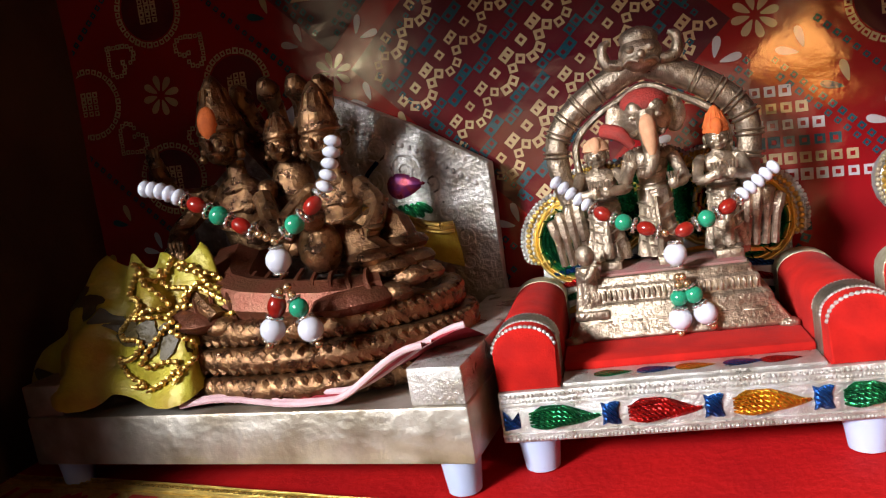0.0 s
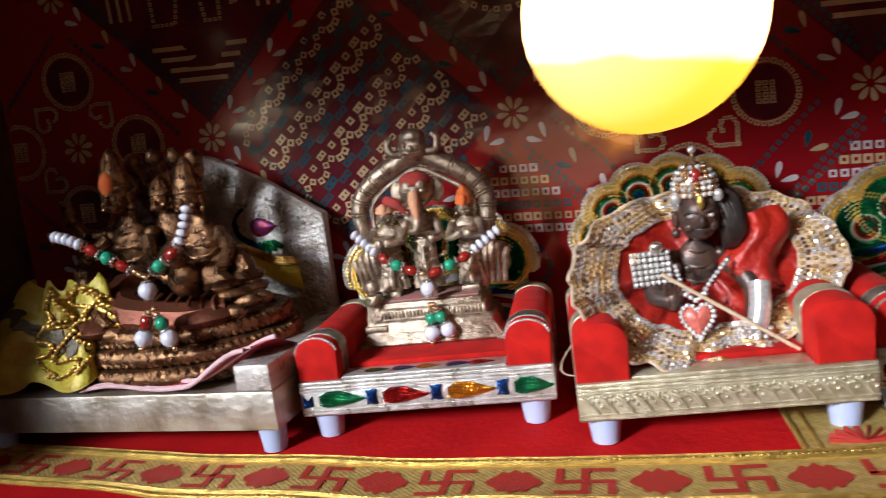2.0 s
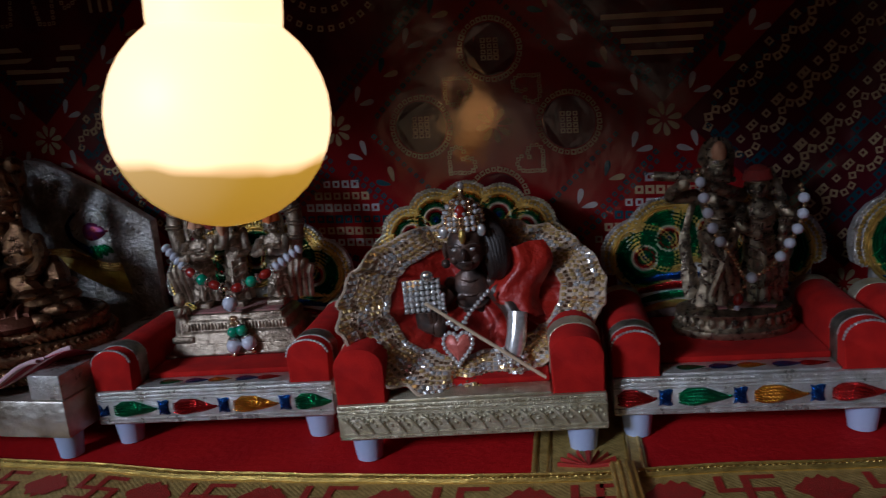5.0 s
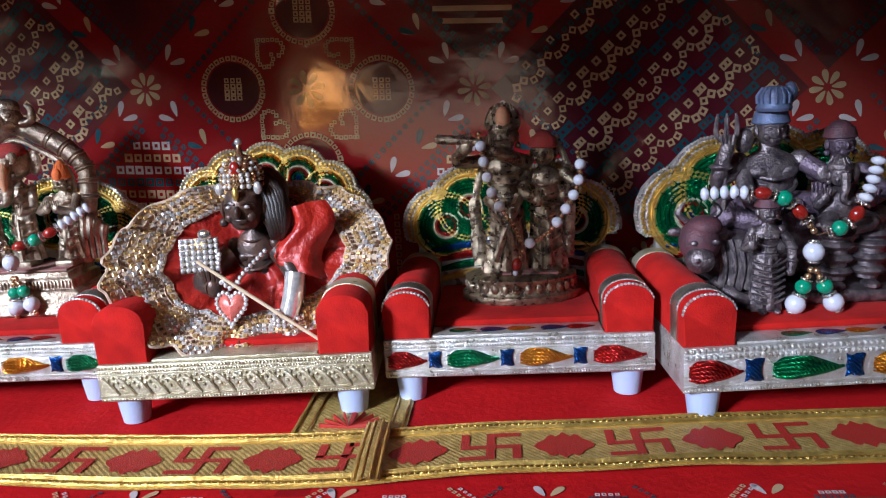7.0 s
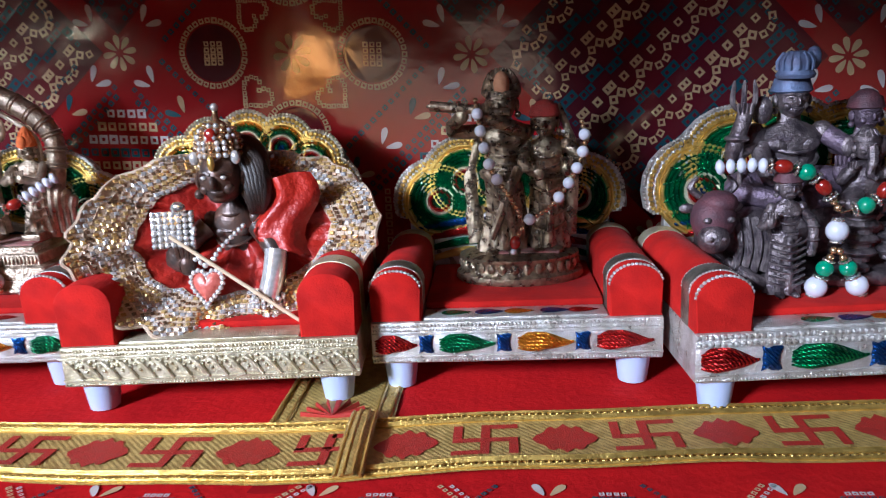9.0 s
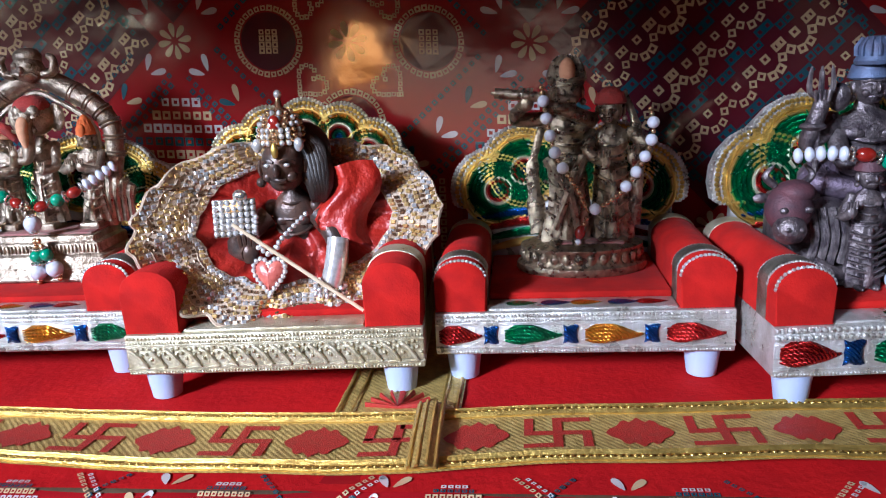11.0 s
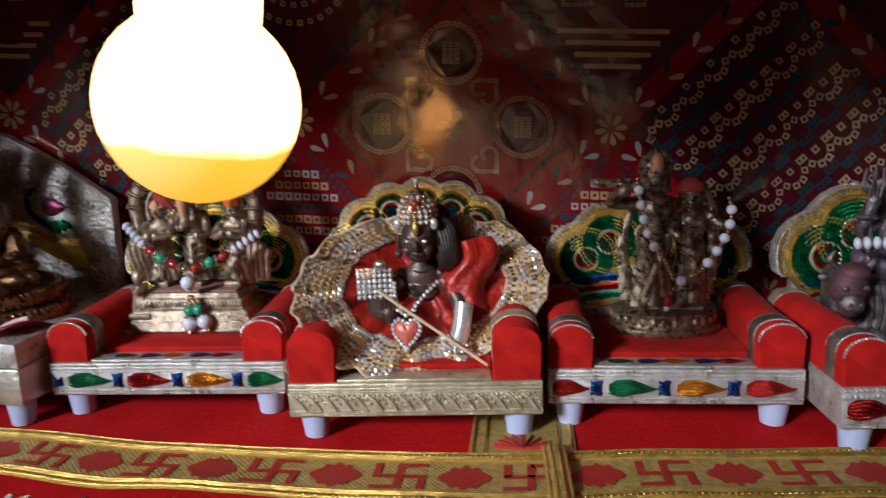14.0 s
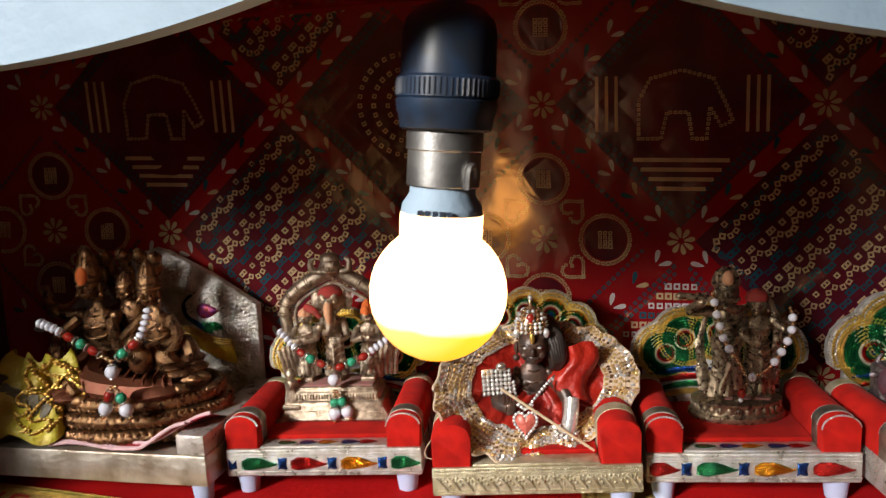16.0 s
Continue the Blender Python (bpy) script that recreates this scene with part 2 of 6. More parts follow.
def relief(bm, outline, y, h, idx=0, m=None, steps=3):
    """A domed low relief on the plane y, standing h proud towards -y, round the outline's middle line."""
    m = m if m is not None else Matrix.Identity(4)
    n = len(outline)
    cx, cz = sum(p[0] for p in outline) / n, sum(p[1] for p in outline) / n
    rings = []
    for s in range(steps + 1):
        a = s / steps * math.pi / 2
        k, d = math.cos(a) * 0.999 + 0.001, math.sin(a) * h
        rings.append([bm.verts.new(m @ Vector((cx + (x - cx) * k, y - d, cz + (z - cz) * k))) for x, z in outline])
    for a, b in zip(rings, rings[1:]):
        for i in range(n):
            bm.faces.new((a[i], a[(i + 1) % n], b[(i + 1) % n], b[i])).material_index = idx
    bm.faces.new(rings[-1]).material_index = idx


def bead_row(bm, pts, r, idx=0, seg=6):
    for p in pts:
        ball(bm, p, r, idx, seg)


def spaced(line, step):
    """Points at an even step along a line of points."""
    line = [Vector(p) for p in line]
    out, rest = [line[0]], step
    for a, b in zip(line, line[1:]):
        d = (b - a).length
        s = rest
        while s <= d:
            out.append(a + (b - a) * (s / d))
            s += step
        rest = s - d
    return out


def lumpy(bm, amount, scale, seed=0.0):
    for v in bm.verts:
        v.co += noise.noise_vector(v.co * scale + Vector((seed, seed, seed))) * amount


# ---------------------------------------------------------------- the printed sheet
WALL_Y = 0.126


def wall_y(x, z):
    """The sheet hangs in slow waves."""
    return WALL_Y + 0.0034 * math.sin((z - 0.155) * 19.6) + 0.0012 * math.sin((x - 0.24) * 31) + 0.0010 * noise.noise(Vector((x * 18, z * 18, 2.0))) + 0.0003 * noise.noise(Vector((x * 70, z * 70, 5.0)))


HALF = 0.1025


class Print:
    """Flat marks printed on a sheet, by ink."""

    def __init__(self):
        self.v, self.f, self.ink, self.ground = [], [], [], []

    def poly(self, pts, ink):
        k = len(self.v)
        self.v += pts
        self.f.append(tuple(range(k, k + len(pts))))
        self.ink.append(ink)

    def square(self, u, v, s, ink, turn=0.0):
        c, q = math.cos(turn), math.sin(turn)
        j = 1 + 0.1 * math.sin(u * 7919 + v * 6131)
        o = [(u + (a * c - b * q) * s * j, v + (a * q + b * c) * s * j) for a, b in ((-1, -1), (1, -1), (1, 1), (-1, 1))]
        i = [(u + (a * c - b * q) * s * 0.42, v + (a * q + b * c) * s * 0.42) for a, b in ((-1, -1), (1, -1), (1, 1), (-1, 1))]
        for k in range(4):
            self.poly([o[k], o[(k + 1) % 4], i[(k + 1) % 4], i[k]], ink)

    def petal(self, u, v, length, width, turn, ink):
        pts = []
        for k in range(14):
            a = 2 * math.pi * k / 14
            x = 0.5 - 0.5 * math.cos(a)
            y = math.sin(a) * (0.35 + 0.65 * x) * 0.5
            pts.append((u + length * x * math.cos(turn) - width * y * math.sin(turn), v + length * x * math.sin(turn) + width * y * math.cos(turn)))
        self.poly(pts, ink)

    def disc(self, u, v, r, ink, n=28):
        self.poly([(u + r * math.cos(2 * math.pi * k / n), v + r * math.sin(2 * math.pi * k / n)) for k in range(n)], ink)

    def flower(self, u, v, r, ink):
        for k in range(8):
            a = k * math.pi / 4 + 0.2
            self.petal(u + 0.22 * r * math.cos(a), v + 0.22 * r * math.sin(a), 0.8 * r, 0.5 * r, a, ink)

    def ring(self, u, v, r, n, s, ink):
        for k in range(n):
            a = 2 * math.pi * k / n
            self.square(u + r * math.cos(a), v + r * math.sin(a), s, ink, a)

    def heart(self, u, v, size, turn, ink):
        pts = []
        for k in range(80):
            t = 2 * math.pi * k / 80
            x, y = 16 * math.sin(t) ** 3, 13 * math.cos(t) - 5 * math.cos(2 * t) - 2 * math.cos(3 * t) - math.cos(4 * t)
            x, y = x * size / 17, y * size / 17
            pts.append((u + x * math.cos(turn) - y * math.sin(turn), v + x * math.sin(turn) + y * math.cos(turn)))
        line = [Vector((p[0], p[1], 0)) for p in pts + pts[:1]]
        for p in spaced(line, size * 0.29)[:-1]:
            self.square(p.x, p.y, size * 0.125, ink)

    def chain(self, u0, v0, u1, v1, inks):
        a = math.atan2(v1 - v0, u1 - u0)
        n = len(inks)
        for k in range(n):
            t = (k + 0.9) / (n + 1)
            u, v = u0 + (u1 - u0) * t, v0 + (v1 - v0) * t
            self.petal(u + 0.02 * math.cos(a + 0.8), v + 0.02 * math.sin(a + 0.8), 0.098, 0.050, a + 0.55, inks[k][0])
            self.petal(u + 0.02 * math.cos(a - 0.8), v + 0.02 * math.sin(a - 0.8), 0.098, 0.050, a - 0.55, inks[k][1])

    def dots(self, u0, v0, u1, v1, step, s, ink):
        for p in spaced([(u0, v0, 0), (u1, v1, 0)], step):
            self.square(p.x, p.y, s, ink, math.atan2(v1 - v0, u1 - u0))

    def lay_ground(self, place):
        """Moves the coloured grounds into the marks; they lie a hair under the rest."""
        self.first = len(self.f)
        for pts, ink in self.ground:
            self.poly(pts, ink)

    def build(self, place, name, parent, label):
        me = bpy.data.meshes.new(name)
        low = {k for f, g in zip(self.f, self.is_ground) if g for k in f}
        me.from_pydata([Vector(place(*p)) + (Vector((0, 0.00025, 0)) if k in low else Vector()) for k, p in enumerate(self.v)], [], self.f)
        for m in (PRINT_WHITE, PRINT_CREAM, PRINT_TEAL, PRINT_DARK, PRINT_NAVY):
            me.materials.append(m)
        me.polygons.foreach_set("material_index", self.ink)
        ob = new(name, me)
        ob.parent = parent
        return tagged(ob, label, kind="stuff")


WH, CR, TE, DK, NV = 0, 1, 2, 3, 4


def medallion(p, cu, cv):
    p.flower(cu, cv, 0.108, CR)
    for du, dv in ((0.45, 0), (-0.45, 0), (0, 0.45), (0, -0.45)):
        p.ring(cu + du, cv + dv, 0.180, 30, 0.0155, CR)
        p.ground.append(([(cu + du + 0.157 * math.cos(math.pi * k / 16), cv + dv + 0.157 * math.sin(math.pi * k / 16)) for k in range(32)], DK))
        for a in range(-1, 2):
            for b in (-1.5, -0.5, 0.5, 1.5):
                p.square(cu + du + a * 0.038, cv + dv + b * 0.034, 0.0150, CR)
    for k, (su, sv) in enumerate(((1, 1), (-1, 1), (-1, -1), (1, -1))):
        p.heart(cu + su * 0.222, cv + sv * 0.222, 0.098, math.atan2(sv, su) + math.pi / 2, CR)


def stripes(p, cu, cv):
    """Slanting bands: scalloped rows of cream squares between teal ones."""
    r2 = 1 / math.sqrt(2)

    def put(along, w, s, ink, turn):
        u, v = along * r2 + w * r2, along * r2 - w * r2
        if abs(u) + abs(v) < 0.84:
            p.square(cu + u, cv + v, s, ink, turn)

    for band in range(-4, 5):
        base = band * 0.27
        for k in range(-7, 8):
            mid = k * 0.20 + (0.10 if band % 2 else 0.0)
            for q in range(6):
                a = math.pi * q / 5
                put(mid + 0.088 * math.cos(a), base - 0.055 + 0.105 * math.sin(a), 0.0215, CR, math.pi / 4 - a)
            put(mid, base - 0.045, 0.0205, CR, math.pi / 4)
            for q in range(4):
                put(mid - 0.075 + 0.05 * q, base + 0.118 + 0.028 * math.cos(math.pi * q / 1.5), 0.0235, TE, math.pi / 4)


def pyramid(p, cu, cv):
    inks = (WH, CR, WH, TE, CR, WH)
    for k in range(6):
        n = 4 + k * 2
        for i in range(n):
            p.square(cu + (i - (n - 1) / 2) * 0.062, cv + 0.66 - k * 0.075, 0.024, inks[k])
    p.ring(cu, cv + 0.05, 0.14, 16, 0.018, TE)
    p.petal(cu - 0.05, cv + 0.03, 0.12, 0.07, 1.0, CR)
    for s in (-1, 1):
        p.dots(cu + s * 0.50, cv - 0.2, cu + s * 0.50, cv + 0.26, 0.048, 0.019, CR)


def animal(p, cu, cv):
    """An outlined grazing animal between bars."""
    pts = [(-.3, -.25), (-.3, .02), (-.22, .18), (.0, .24), (.22, .18), (.3, .02), (.36, -.12), (.28, -.16), (.2, -.02), (.18, -.25), (.08, -.25), (.05, -.06), (-.1, -.06), (-.14, -.25), (-.3, -.25)]
    for q in spaced([(a, b, 0) for a, b in pts], 0.035):
        p.square(cu + q.x, cv + q.y, 0.012, CR)
    for s in (-1, 1):
        for o in (0.46, 0.53, 0.60):
            p.poly([(cu + s * o - 0.012, cv - 0.2), (cu + s * o + 0.012, cv - 0.2), (cu + s * o + 0.012, cv + 0.2), (cu + s * o - 0.012, cv + 0.2)], CR)
    for k in range(4):
        w = 0.34 - 0.055 * k
        p.poly([(cu - w, cv - 0.42 - k * 0.07), (cu + w, cv - 0.42 - k * 0.07), (cu + w, cv - 0.39 - k * 0.07), (cu - w, cv - 0.39 - k * 0.07)], CR)


def arcs(p, cu, cv):
    for r in (0.16, 0.27, 0.38):
        for k in range(int(r * 90)):
            a = 2 * math.pi * k / int(r * 90)
            p.square(cu + r * math.cos(a), cv + r * math.sin(a), 0.018, CR, a)
    p.ring(cu, cv, 0.06, 7, 0.02, CR)


def lattice(p, i0, i1, j0, j1):
    e1, e2 = (WH, WH), (TE, CR)
    for i in range(i0, i1 + 1):
        for j in range(j0, j1 + 1):
            if (i + j) % 2 == 0:
                ground = NV if i % 2 == 0 and (i // 2) % 2 else (DK if j >= 0 and i % 2 else None)
                if ground is not None:
                    g = 0.9
                    for a in range(12):
                        for b in range(12):
                            s0, s1, t0, t1 = a / 12, (a + 1) / 12, b / 12, (b + 1) / 12
                            p.ground.append(([(i + g * (s + t - 1), j + g * (s - t)) for s, t in ((s0, t0), (s1, t0), (s1, t1), (s0, t1))], ground))
                if i % 2 == 0:
                    (medallion if (i // 2) % 2 == 0 else stripes)(p, i, j)
                elif j < 0:
                    pyramid(p, i, j)
                elif (i - 1) // 2 % 2 == 0:
                    animal(p, i, j)
                else:
                    arcs(p, i, j)
                for r in (0.80, 0.86):
                    for (a, b), (c, d) in (((r, 0), (0, r)), ((0, r), (-r, 0)), ((-r, 0), (0, -r)), ((0, -r), (r, 0))):
                        if r == 0.80 or i % 2:
                            p.dots(i + a * 0.94 + c * 0.06, j + b * 0.94 + d * 0.06, i + c * 0.94 + a * 0.06, j + d * 0.94 + b * 0.06, 0.05, 0.014, TE)
            else:
                p.flower(i, j, 0.100, CR)
                p.chain(i, j, i + 1, j + 1, (e1, e2, e1, e2, e1))
                p.chain(i, j, i - 1, j + 1, (e1, e2, e1, e2, e1))

# ---------------------------------------------------------------- the room and the niche
SHELF_FRONT = -0.092
LEFT, RIGHT, TOP = -0.235, 0.60, 0.335
FZ = -0.0015  # level of the cloth on the shelf


def plain_box(name, x0, x1, y0, y1, z0, z1, mat, label, bevel=0.0):
    bm = bmesh.new()
    box(bm, x0, x1, y0, y1, z0, z1, bevel)
    return solid(name, bm, mat, label, "structure", kind="structure")


bm = bmesh.new()
nx, nz = 130, 60
sheet = [[bm.verts.new((LEFT + (RIGHT - LEFT) * i / nx, wall_y(LEFT + (RIGHT - LEFT) * i / nx, TOP * j / nz), TOP * j / nz)) for j in range(nz + 1)] for i in range(nx + 1)]
for i in range(nx):
    for j in range(nz):
        bm.faces.new((sheet[i][j], sheet[i + 1][j], sheet[i + 1][j + 1], sheet[i][j + 1]))
box(bm, LEFT, RIGHT, WALL_Y + 0.007, WALL_Y + 0.02, -0.03, TOP)
back = solid("wall_back", bm, SHEET, "back wall of the shrine lined with glossy red printed vinyl", "wall", kind="structure", angle=80)
prints = Print()
lattice(prints, -4, 4, -1, 2)


def on_wall(u, v):
    wx, wz = 0.2297 + u * HALF + v * 0.0015, 0.1498 - u * 0.0055 + v * HALF
    return (wx, wall_y(wx, wz) - 0.0005, wz)


def clip(p, place, x0, x1, z0, z1, ax, az):
    keep = []
    p.lay_ground(place)
    for k, (f, ink) in enumerate(zip(p.f, p.ink)):
        pts = [place(*p.v[k]) for k in f]
        if all(x0 < q[ax] < x1 and z0 < q[az] < z1 for q in pts):
            keep.append((f, ink, k >= p.first))
    p.f, p.ink, p.is_ground = [k[0] for k in keep], [k[1] for k in keep], [k[2] for k in keep]


clip(prints, on_wall, LEFT + 0.002, RIGHT - 0.002, 0.002, TOP - 0.002, 0, 2)
prints.build(on_wall, "printed_pattern", back, "bandhani print of squares, hearts and flowers")

# side walls: the shade on them is put into the dark wood colour
plain_box("wall_left", LEFT - 0.02, LEFT, -0.165, WALL_Y + 0.02, -0.03, TOP, WOOD, "side wall of the shrine, its shade put into a dark wood colour")
plain_box("wall_right", RIGHT, RIGHT + 0.02, -0.24, WALL_Y + 0.02, -0.03, TOP, WOOD, "side wall of the shrine, its shade put into a dark wood colour")
plain_box("ceiling", LEFT - 0.02, RIGHT + 0.02, -0.24, WALL_Y + 0.02, TOP, TOP + 0.02, SHEET, "shrine ceiling lined with red vinyl")
plain_box("shelf", LEFT, RIGHT, SHELF_FRONT, WALL_Y, -0.0125, FZ - 0.0008, WOOD, "wooden shrine shelf board under the cloth", 0.002)

# cloth over the shelf, falling a little over its front edge
bm = bmesh.new()
nx, ny = 90, 24
grid = []
for i in range(nx + 1):
    row = []
    for j in range(ny + 1):
        x = LEFT + (RIGHT - LEFT) * i / nx
        y = SHELF_FRONT + 0.002 + (WALL_Y - SHELF_FRONT - 0.002) * j / ny
        z = 0.0003 * noise.noise(Vector((x * 25, y * 25, 0)))
        row.append(bm.verts.new((x, y, FZ + z - 0.0003)))
    grid.append(row)
for i in range(nx):
    for j in range(ny):
        bm.faces.new((grid[i][j], grid[i + 1][j], grid[i + 1][j + 1], grid[i][j + 1]))
solid("floor", bm, FELT, "plain red cloth spread over the shrine shelf", "cloth", kind="structure")

# the sheet that covers the shelf's front edge
bm = bmesh.new()
prof = [(-0.066, -0.0022), (-0.085, -0.0020), (-0.0925, -0.0026), (-0.0960, -0.0042), (-0.0968, -0.0065), (-0.0960, -0.0105), (-0.0920, -0.0130), (-0.070, -0.0130)]
cols = []
for i in range(101):
    x = LEFT + (RIGHT - LEFT) * i / 100
    w = 0.0012 * noise.noise(Vector((x * 30, 1.5, 0)))
    cols.append([bm.verts.new((x, y + w, z + 0.6 * w)) for y, z in prof])
for a, b in zip(cols, cols[1:]):
    for k in range(len(prof) - 1):
        bm.faces.new((a[k], b[k], b[k + 1], a[k + 1]))
edge = solid("shelf_edge", bm, SHEET, "glossy red printed vinyl wrapped over the shelf edge", "shelf edge", kind="structure", angle=80)
prints = Print()
LOW, HIGH = -0.0118, -0.0015
x = LEFT + 0.01
k = 0
while x < RIGHT - 0.06:
    for o, ink, step, size in ((0.0, TE, 0.0023, 0.00085), (0.010, CR, 0.0023, 0.0009), (0.014, WH, 0.0023, 0.0008)):
        for q in range(9):
            slope = 1 if (k + (o > 0)) % 2 else -1
            prints.square(x + o + slope * q * 0.0018, LOW + 0.001 + q * 0.0022, size, ink, slope * 0.8)
    prints.petal(x + 0.024, LOW + 0.002, 0.0085, 0.0044, 1.1, WH)
    prints.petal(x + 0.027, LOW + 0.002, 0.0070, 0.0040, 0.3, (CR, WH)[k % 2])
    prints.petal(x + 0.023, LOW + 0.003, 0.0070, 0.0040, 2.2, (TE, CR)[k % 2])
    prints.petal(x + 0.033, 0.001, 0.0085, 0.0044, 0.9, CR)
    prints.petal(x + 0.031, 0.001, 0.0080, 0.0042, 2.0, WH)
    for row, ink in enumerate((CR, TE, WH, CR, TE, WH)):
        n = 14 - row * 2
        for q in range(n):
            prints.square(x + 0.055 + (q - n / 2) * 0.0024, LOW + 0.0012 + row * 0.0025, 0.0009, ink)
    x += 0.079
    k += 1


def on_edge(u, v):
    """Up the front of the edge, then back over its top."""
    r = v - LOW
    if r < 0.0045:
        return (u, -0.0979, -0.0095 + r)
    r -= 0.0045
    return (u, -0.0962 + r, -0.0040 + min(r, 0.006) * 0.45)


clip(prints, on_edge, LEFT + 0.002, RIGHT - 0.002, -0.0125, 0.01, 0, 2)
prints.build(on_edge, "printed_pattern", edge, "printed marks along the sheet")

# below the shelf: a dim lower compartment
plain_box("wall_lower", LEFT, RIGHT, 0.02, 0.04, -0.45, -0.03, PAINT, "plain wall below the shrine shelf")
plain_box("floor_lower", LEFT, RIGHT, SHELF_FRONT - 0.02, 0.02, -0.47, -0.45, WOOD, "lower board of the shrine")

# room that closes the place
R0, R1, RB, RF, RT, RD = -1.6, 2.0, -1.8, 0.145, 1.5, -1.0
plain_box("room_floor", R0, R1, RB, RF, RD - 0.05, RD, WOOD, "dark room floor")
plain_box("room_ceiling", R0, R1, RB, RF, RT, RT + 0.05, PAINT, "painted room ceiling")
plain_box("room_wall_left", R0 - 0.05, R0, RB, RF, RD, RT, PAINT, "painted room wall")
plain_box("room_wall_right", R1, R1 + 0.05, RB, RF, RD, RT, PAINT, "painted room wall")
plain_box("room_wall_front", R0, R1, RF, RF + 0.05, RD, RT, PAINT, "painted wall behind the shrine")

def holed_wall(y0, y1, x0, x1, z0, z1, holes, name):
    """A wall in the xz plane, with oblong openings (x0, x1, z0, z1) through it."""
    xs = sorted({x0, x1, *[h[0] for h in holes], *[h[1] for h in holes]})
    for a, b in zip(xs, xs[1:]):
        mid = (a + b) / 2
        z = z0
        for h in sorted([h for h in holes if h[0] < mid < h[1]], key=lambda q: q[2]):
            plain_box(name, a, b, y0, y1, z, h[2], PAINT, "painted room wall round the openings")
            z = h[3]
        plain_box(name, a, b, y0, y1, z, z1, PAINT, "painted room wall round the openings")


holed_wall(RB - 0.05, RB, R0, R1, RD, RT, [(-1.45, -0.75, 0.70, 1.30), (-0.30, 0.34, -0.08, 0.40)], "room_wall_rear")

# scalloped white board across the top of the niche
bm = bmesh.new()
outline = [(LEFT - 0.02, 0.42)]
n = 120
for i in range(n + 1):
    x = LEFT - 0.02 + (RIGHT - LEFT + 0.04) * i / n
    s = abs(math.sin(math.pi * (x - 0.203) / 0.40))
    outline.append((x, 0.3052 - 0.042 * (x - 0.203) - 0.050 * s ** 0.7))
outline.append((RIGHT + 0.02, 0.42))
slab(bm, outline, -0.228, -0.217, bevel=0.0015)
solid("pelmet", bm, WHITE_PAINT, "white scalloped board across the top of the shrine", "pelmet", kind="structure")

# ---------------------------------------------------------------- ribbons
RIBBON = material("gold_ribbon", (0.60, 0.43, 0.14), 0.5, 0.4, (0.40, 0.27, 0.07), 260, 0.8, 0.5, 1500, 0.4, 4500, wave=("DIAGONAL", 220, 0.3, 1.5))
RIBBON_RED = material("ribbon_red_weave", (0.46, 0.022, 0.015), 0.6, 0.1, (0.34, 0.03, 0.015), 400, 0.7, 0.5, 2200, 0.4, 5000)


RIBBON_RUN = ((-0.24, 0.002), (-0.14, -0.018), (-0.09, -0.028), (0.0, -0.042), (0.08, -0.0520), (0.14, -0.0595), (0.22, -0.0600), (0.29, -0.0575), (0.35, -0.0530), (0.43, -0.0480), (0.50, -0.0455), (0.61, -0.044))


def ribbon_line(x):
    """Middle line of the border ribbon: place y, lift z and half width."""
    for (x0, y0), (x1, y1) in zip(RIBBON_RUN, RIBBON_RUN[1:]):
        if x <= x1:
            break
    t = (x - x0) / (x1 - x0)
    y = y0 + (y1 - y0) * t + 0.0009 * math.sin(x * 41 + 1.0)
    lift = 0.0012 + 0.0022 * max(0.0, math.sin(x * 26 - 8.3)) + 0.0008 * math.sin(x * 63)
    return y, max(lift, 0.0007), 0.0240


def ribbon_place(x, s, up=0.0):
    y, lift, half = ribbon_line(x)
    front = max(0.0, -s)
    z = FZ + lift * (0.35 + 0.65 * front) + 0.0009 + up
    return Vector((x, y + s * half, z))


def swatch(bm, fn, x0, x1, s0, s1, nx, ns, up=0.0, idx=0):
    rows = [[bm.verts.new(fn(x0 + (x1 - x0) * i / nx, s0 + (s1 - s0) * j / ns, up)) for j in range(ns + 1)] for i in range(nx + 1)]
    for a, b in zip(rows, rows[1:]):
        for j in range(ns):
            bm.faces.new((a[j], b[j], b[j + 1], a[j + 1])).material_index = idx


ribbon = thing("border_ribbon", "wide gold brocade ribbon with red woven motifs along the shelf edge", "ribbon")
bm = bmesh.new()
swatch(bm, ribbon_place, LEFT + 0.004, RIGHT - 0.004, -1, 1, 200, 6)
part("band", bm, RIBBON, ribbon, angle=80)
for s in (-0.92, -0.74, -0.66, 0.66, 0.74, 0.92):
    bm = bmesh.new()
    tube(bm, [ribbon_place(LEFT + 0.006 + (RIGHT - LEFT - 0.012) * i / 220, s, 0.0005) for i in range(221)], 0.0009, 5, flat=0.7)
    part("braid", bm, GOLD, ribbon, "twisted gold edging cord")


for s in (-0.83, 0.83):
    bm = bmesh.new()
    for i in range(300):
        p = ribbon_place(LEFT + 0.008 + (RIGHT - LEFT - 0.016) * i / 299, s, 0.0008)
        ball(bm, p, (0.0010, 0.0007, 0.0004), 0, 6, Matrix.Rotation(0.5, 4, "Z"))
    part("stitching", bm, GOLD, ribbon, "row of raised gold stitches")


def hooked(bm, x, w):
    bars = ((-1, 1, -.14, .14), (-.14, .14, -1, 1), (-1, -.72, .0, 1), (.72, 1, -1, 0), (0, 1, .72, 1), (-1, 0, -1, -.72))
    for a, b, c, d in bars:
        swatch(bm, ribbon_place, x + a * w + 0.004 * 0, x + b * w, c * 0.5, d * 0.5, 4, 4, 0.0005)


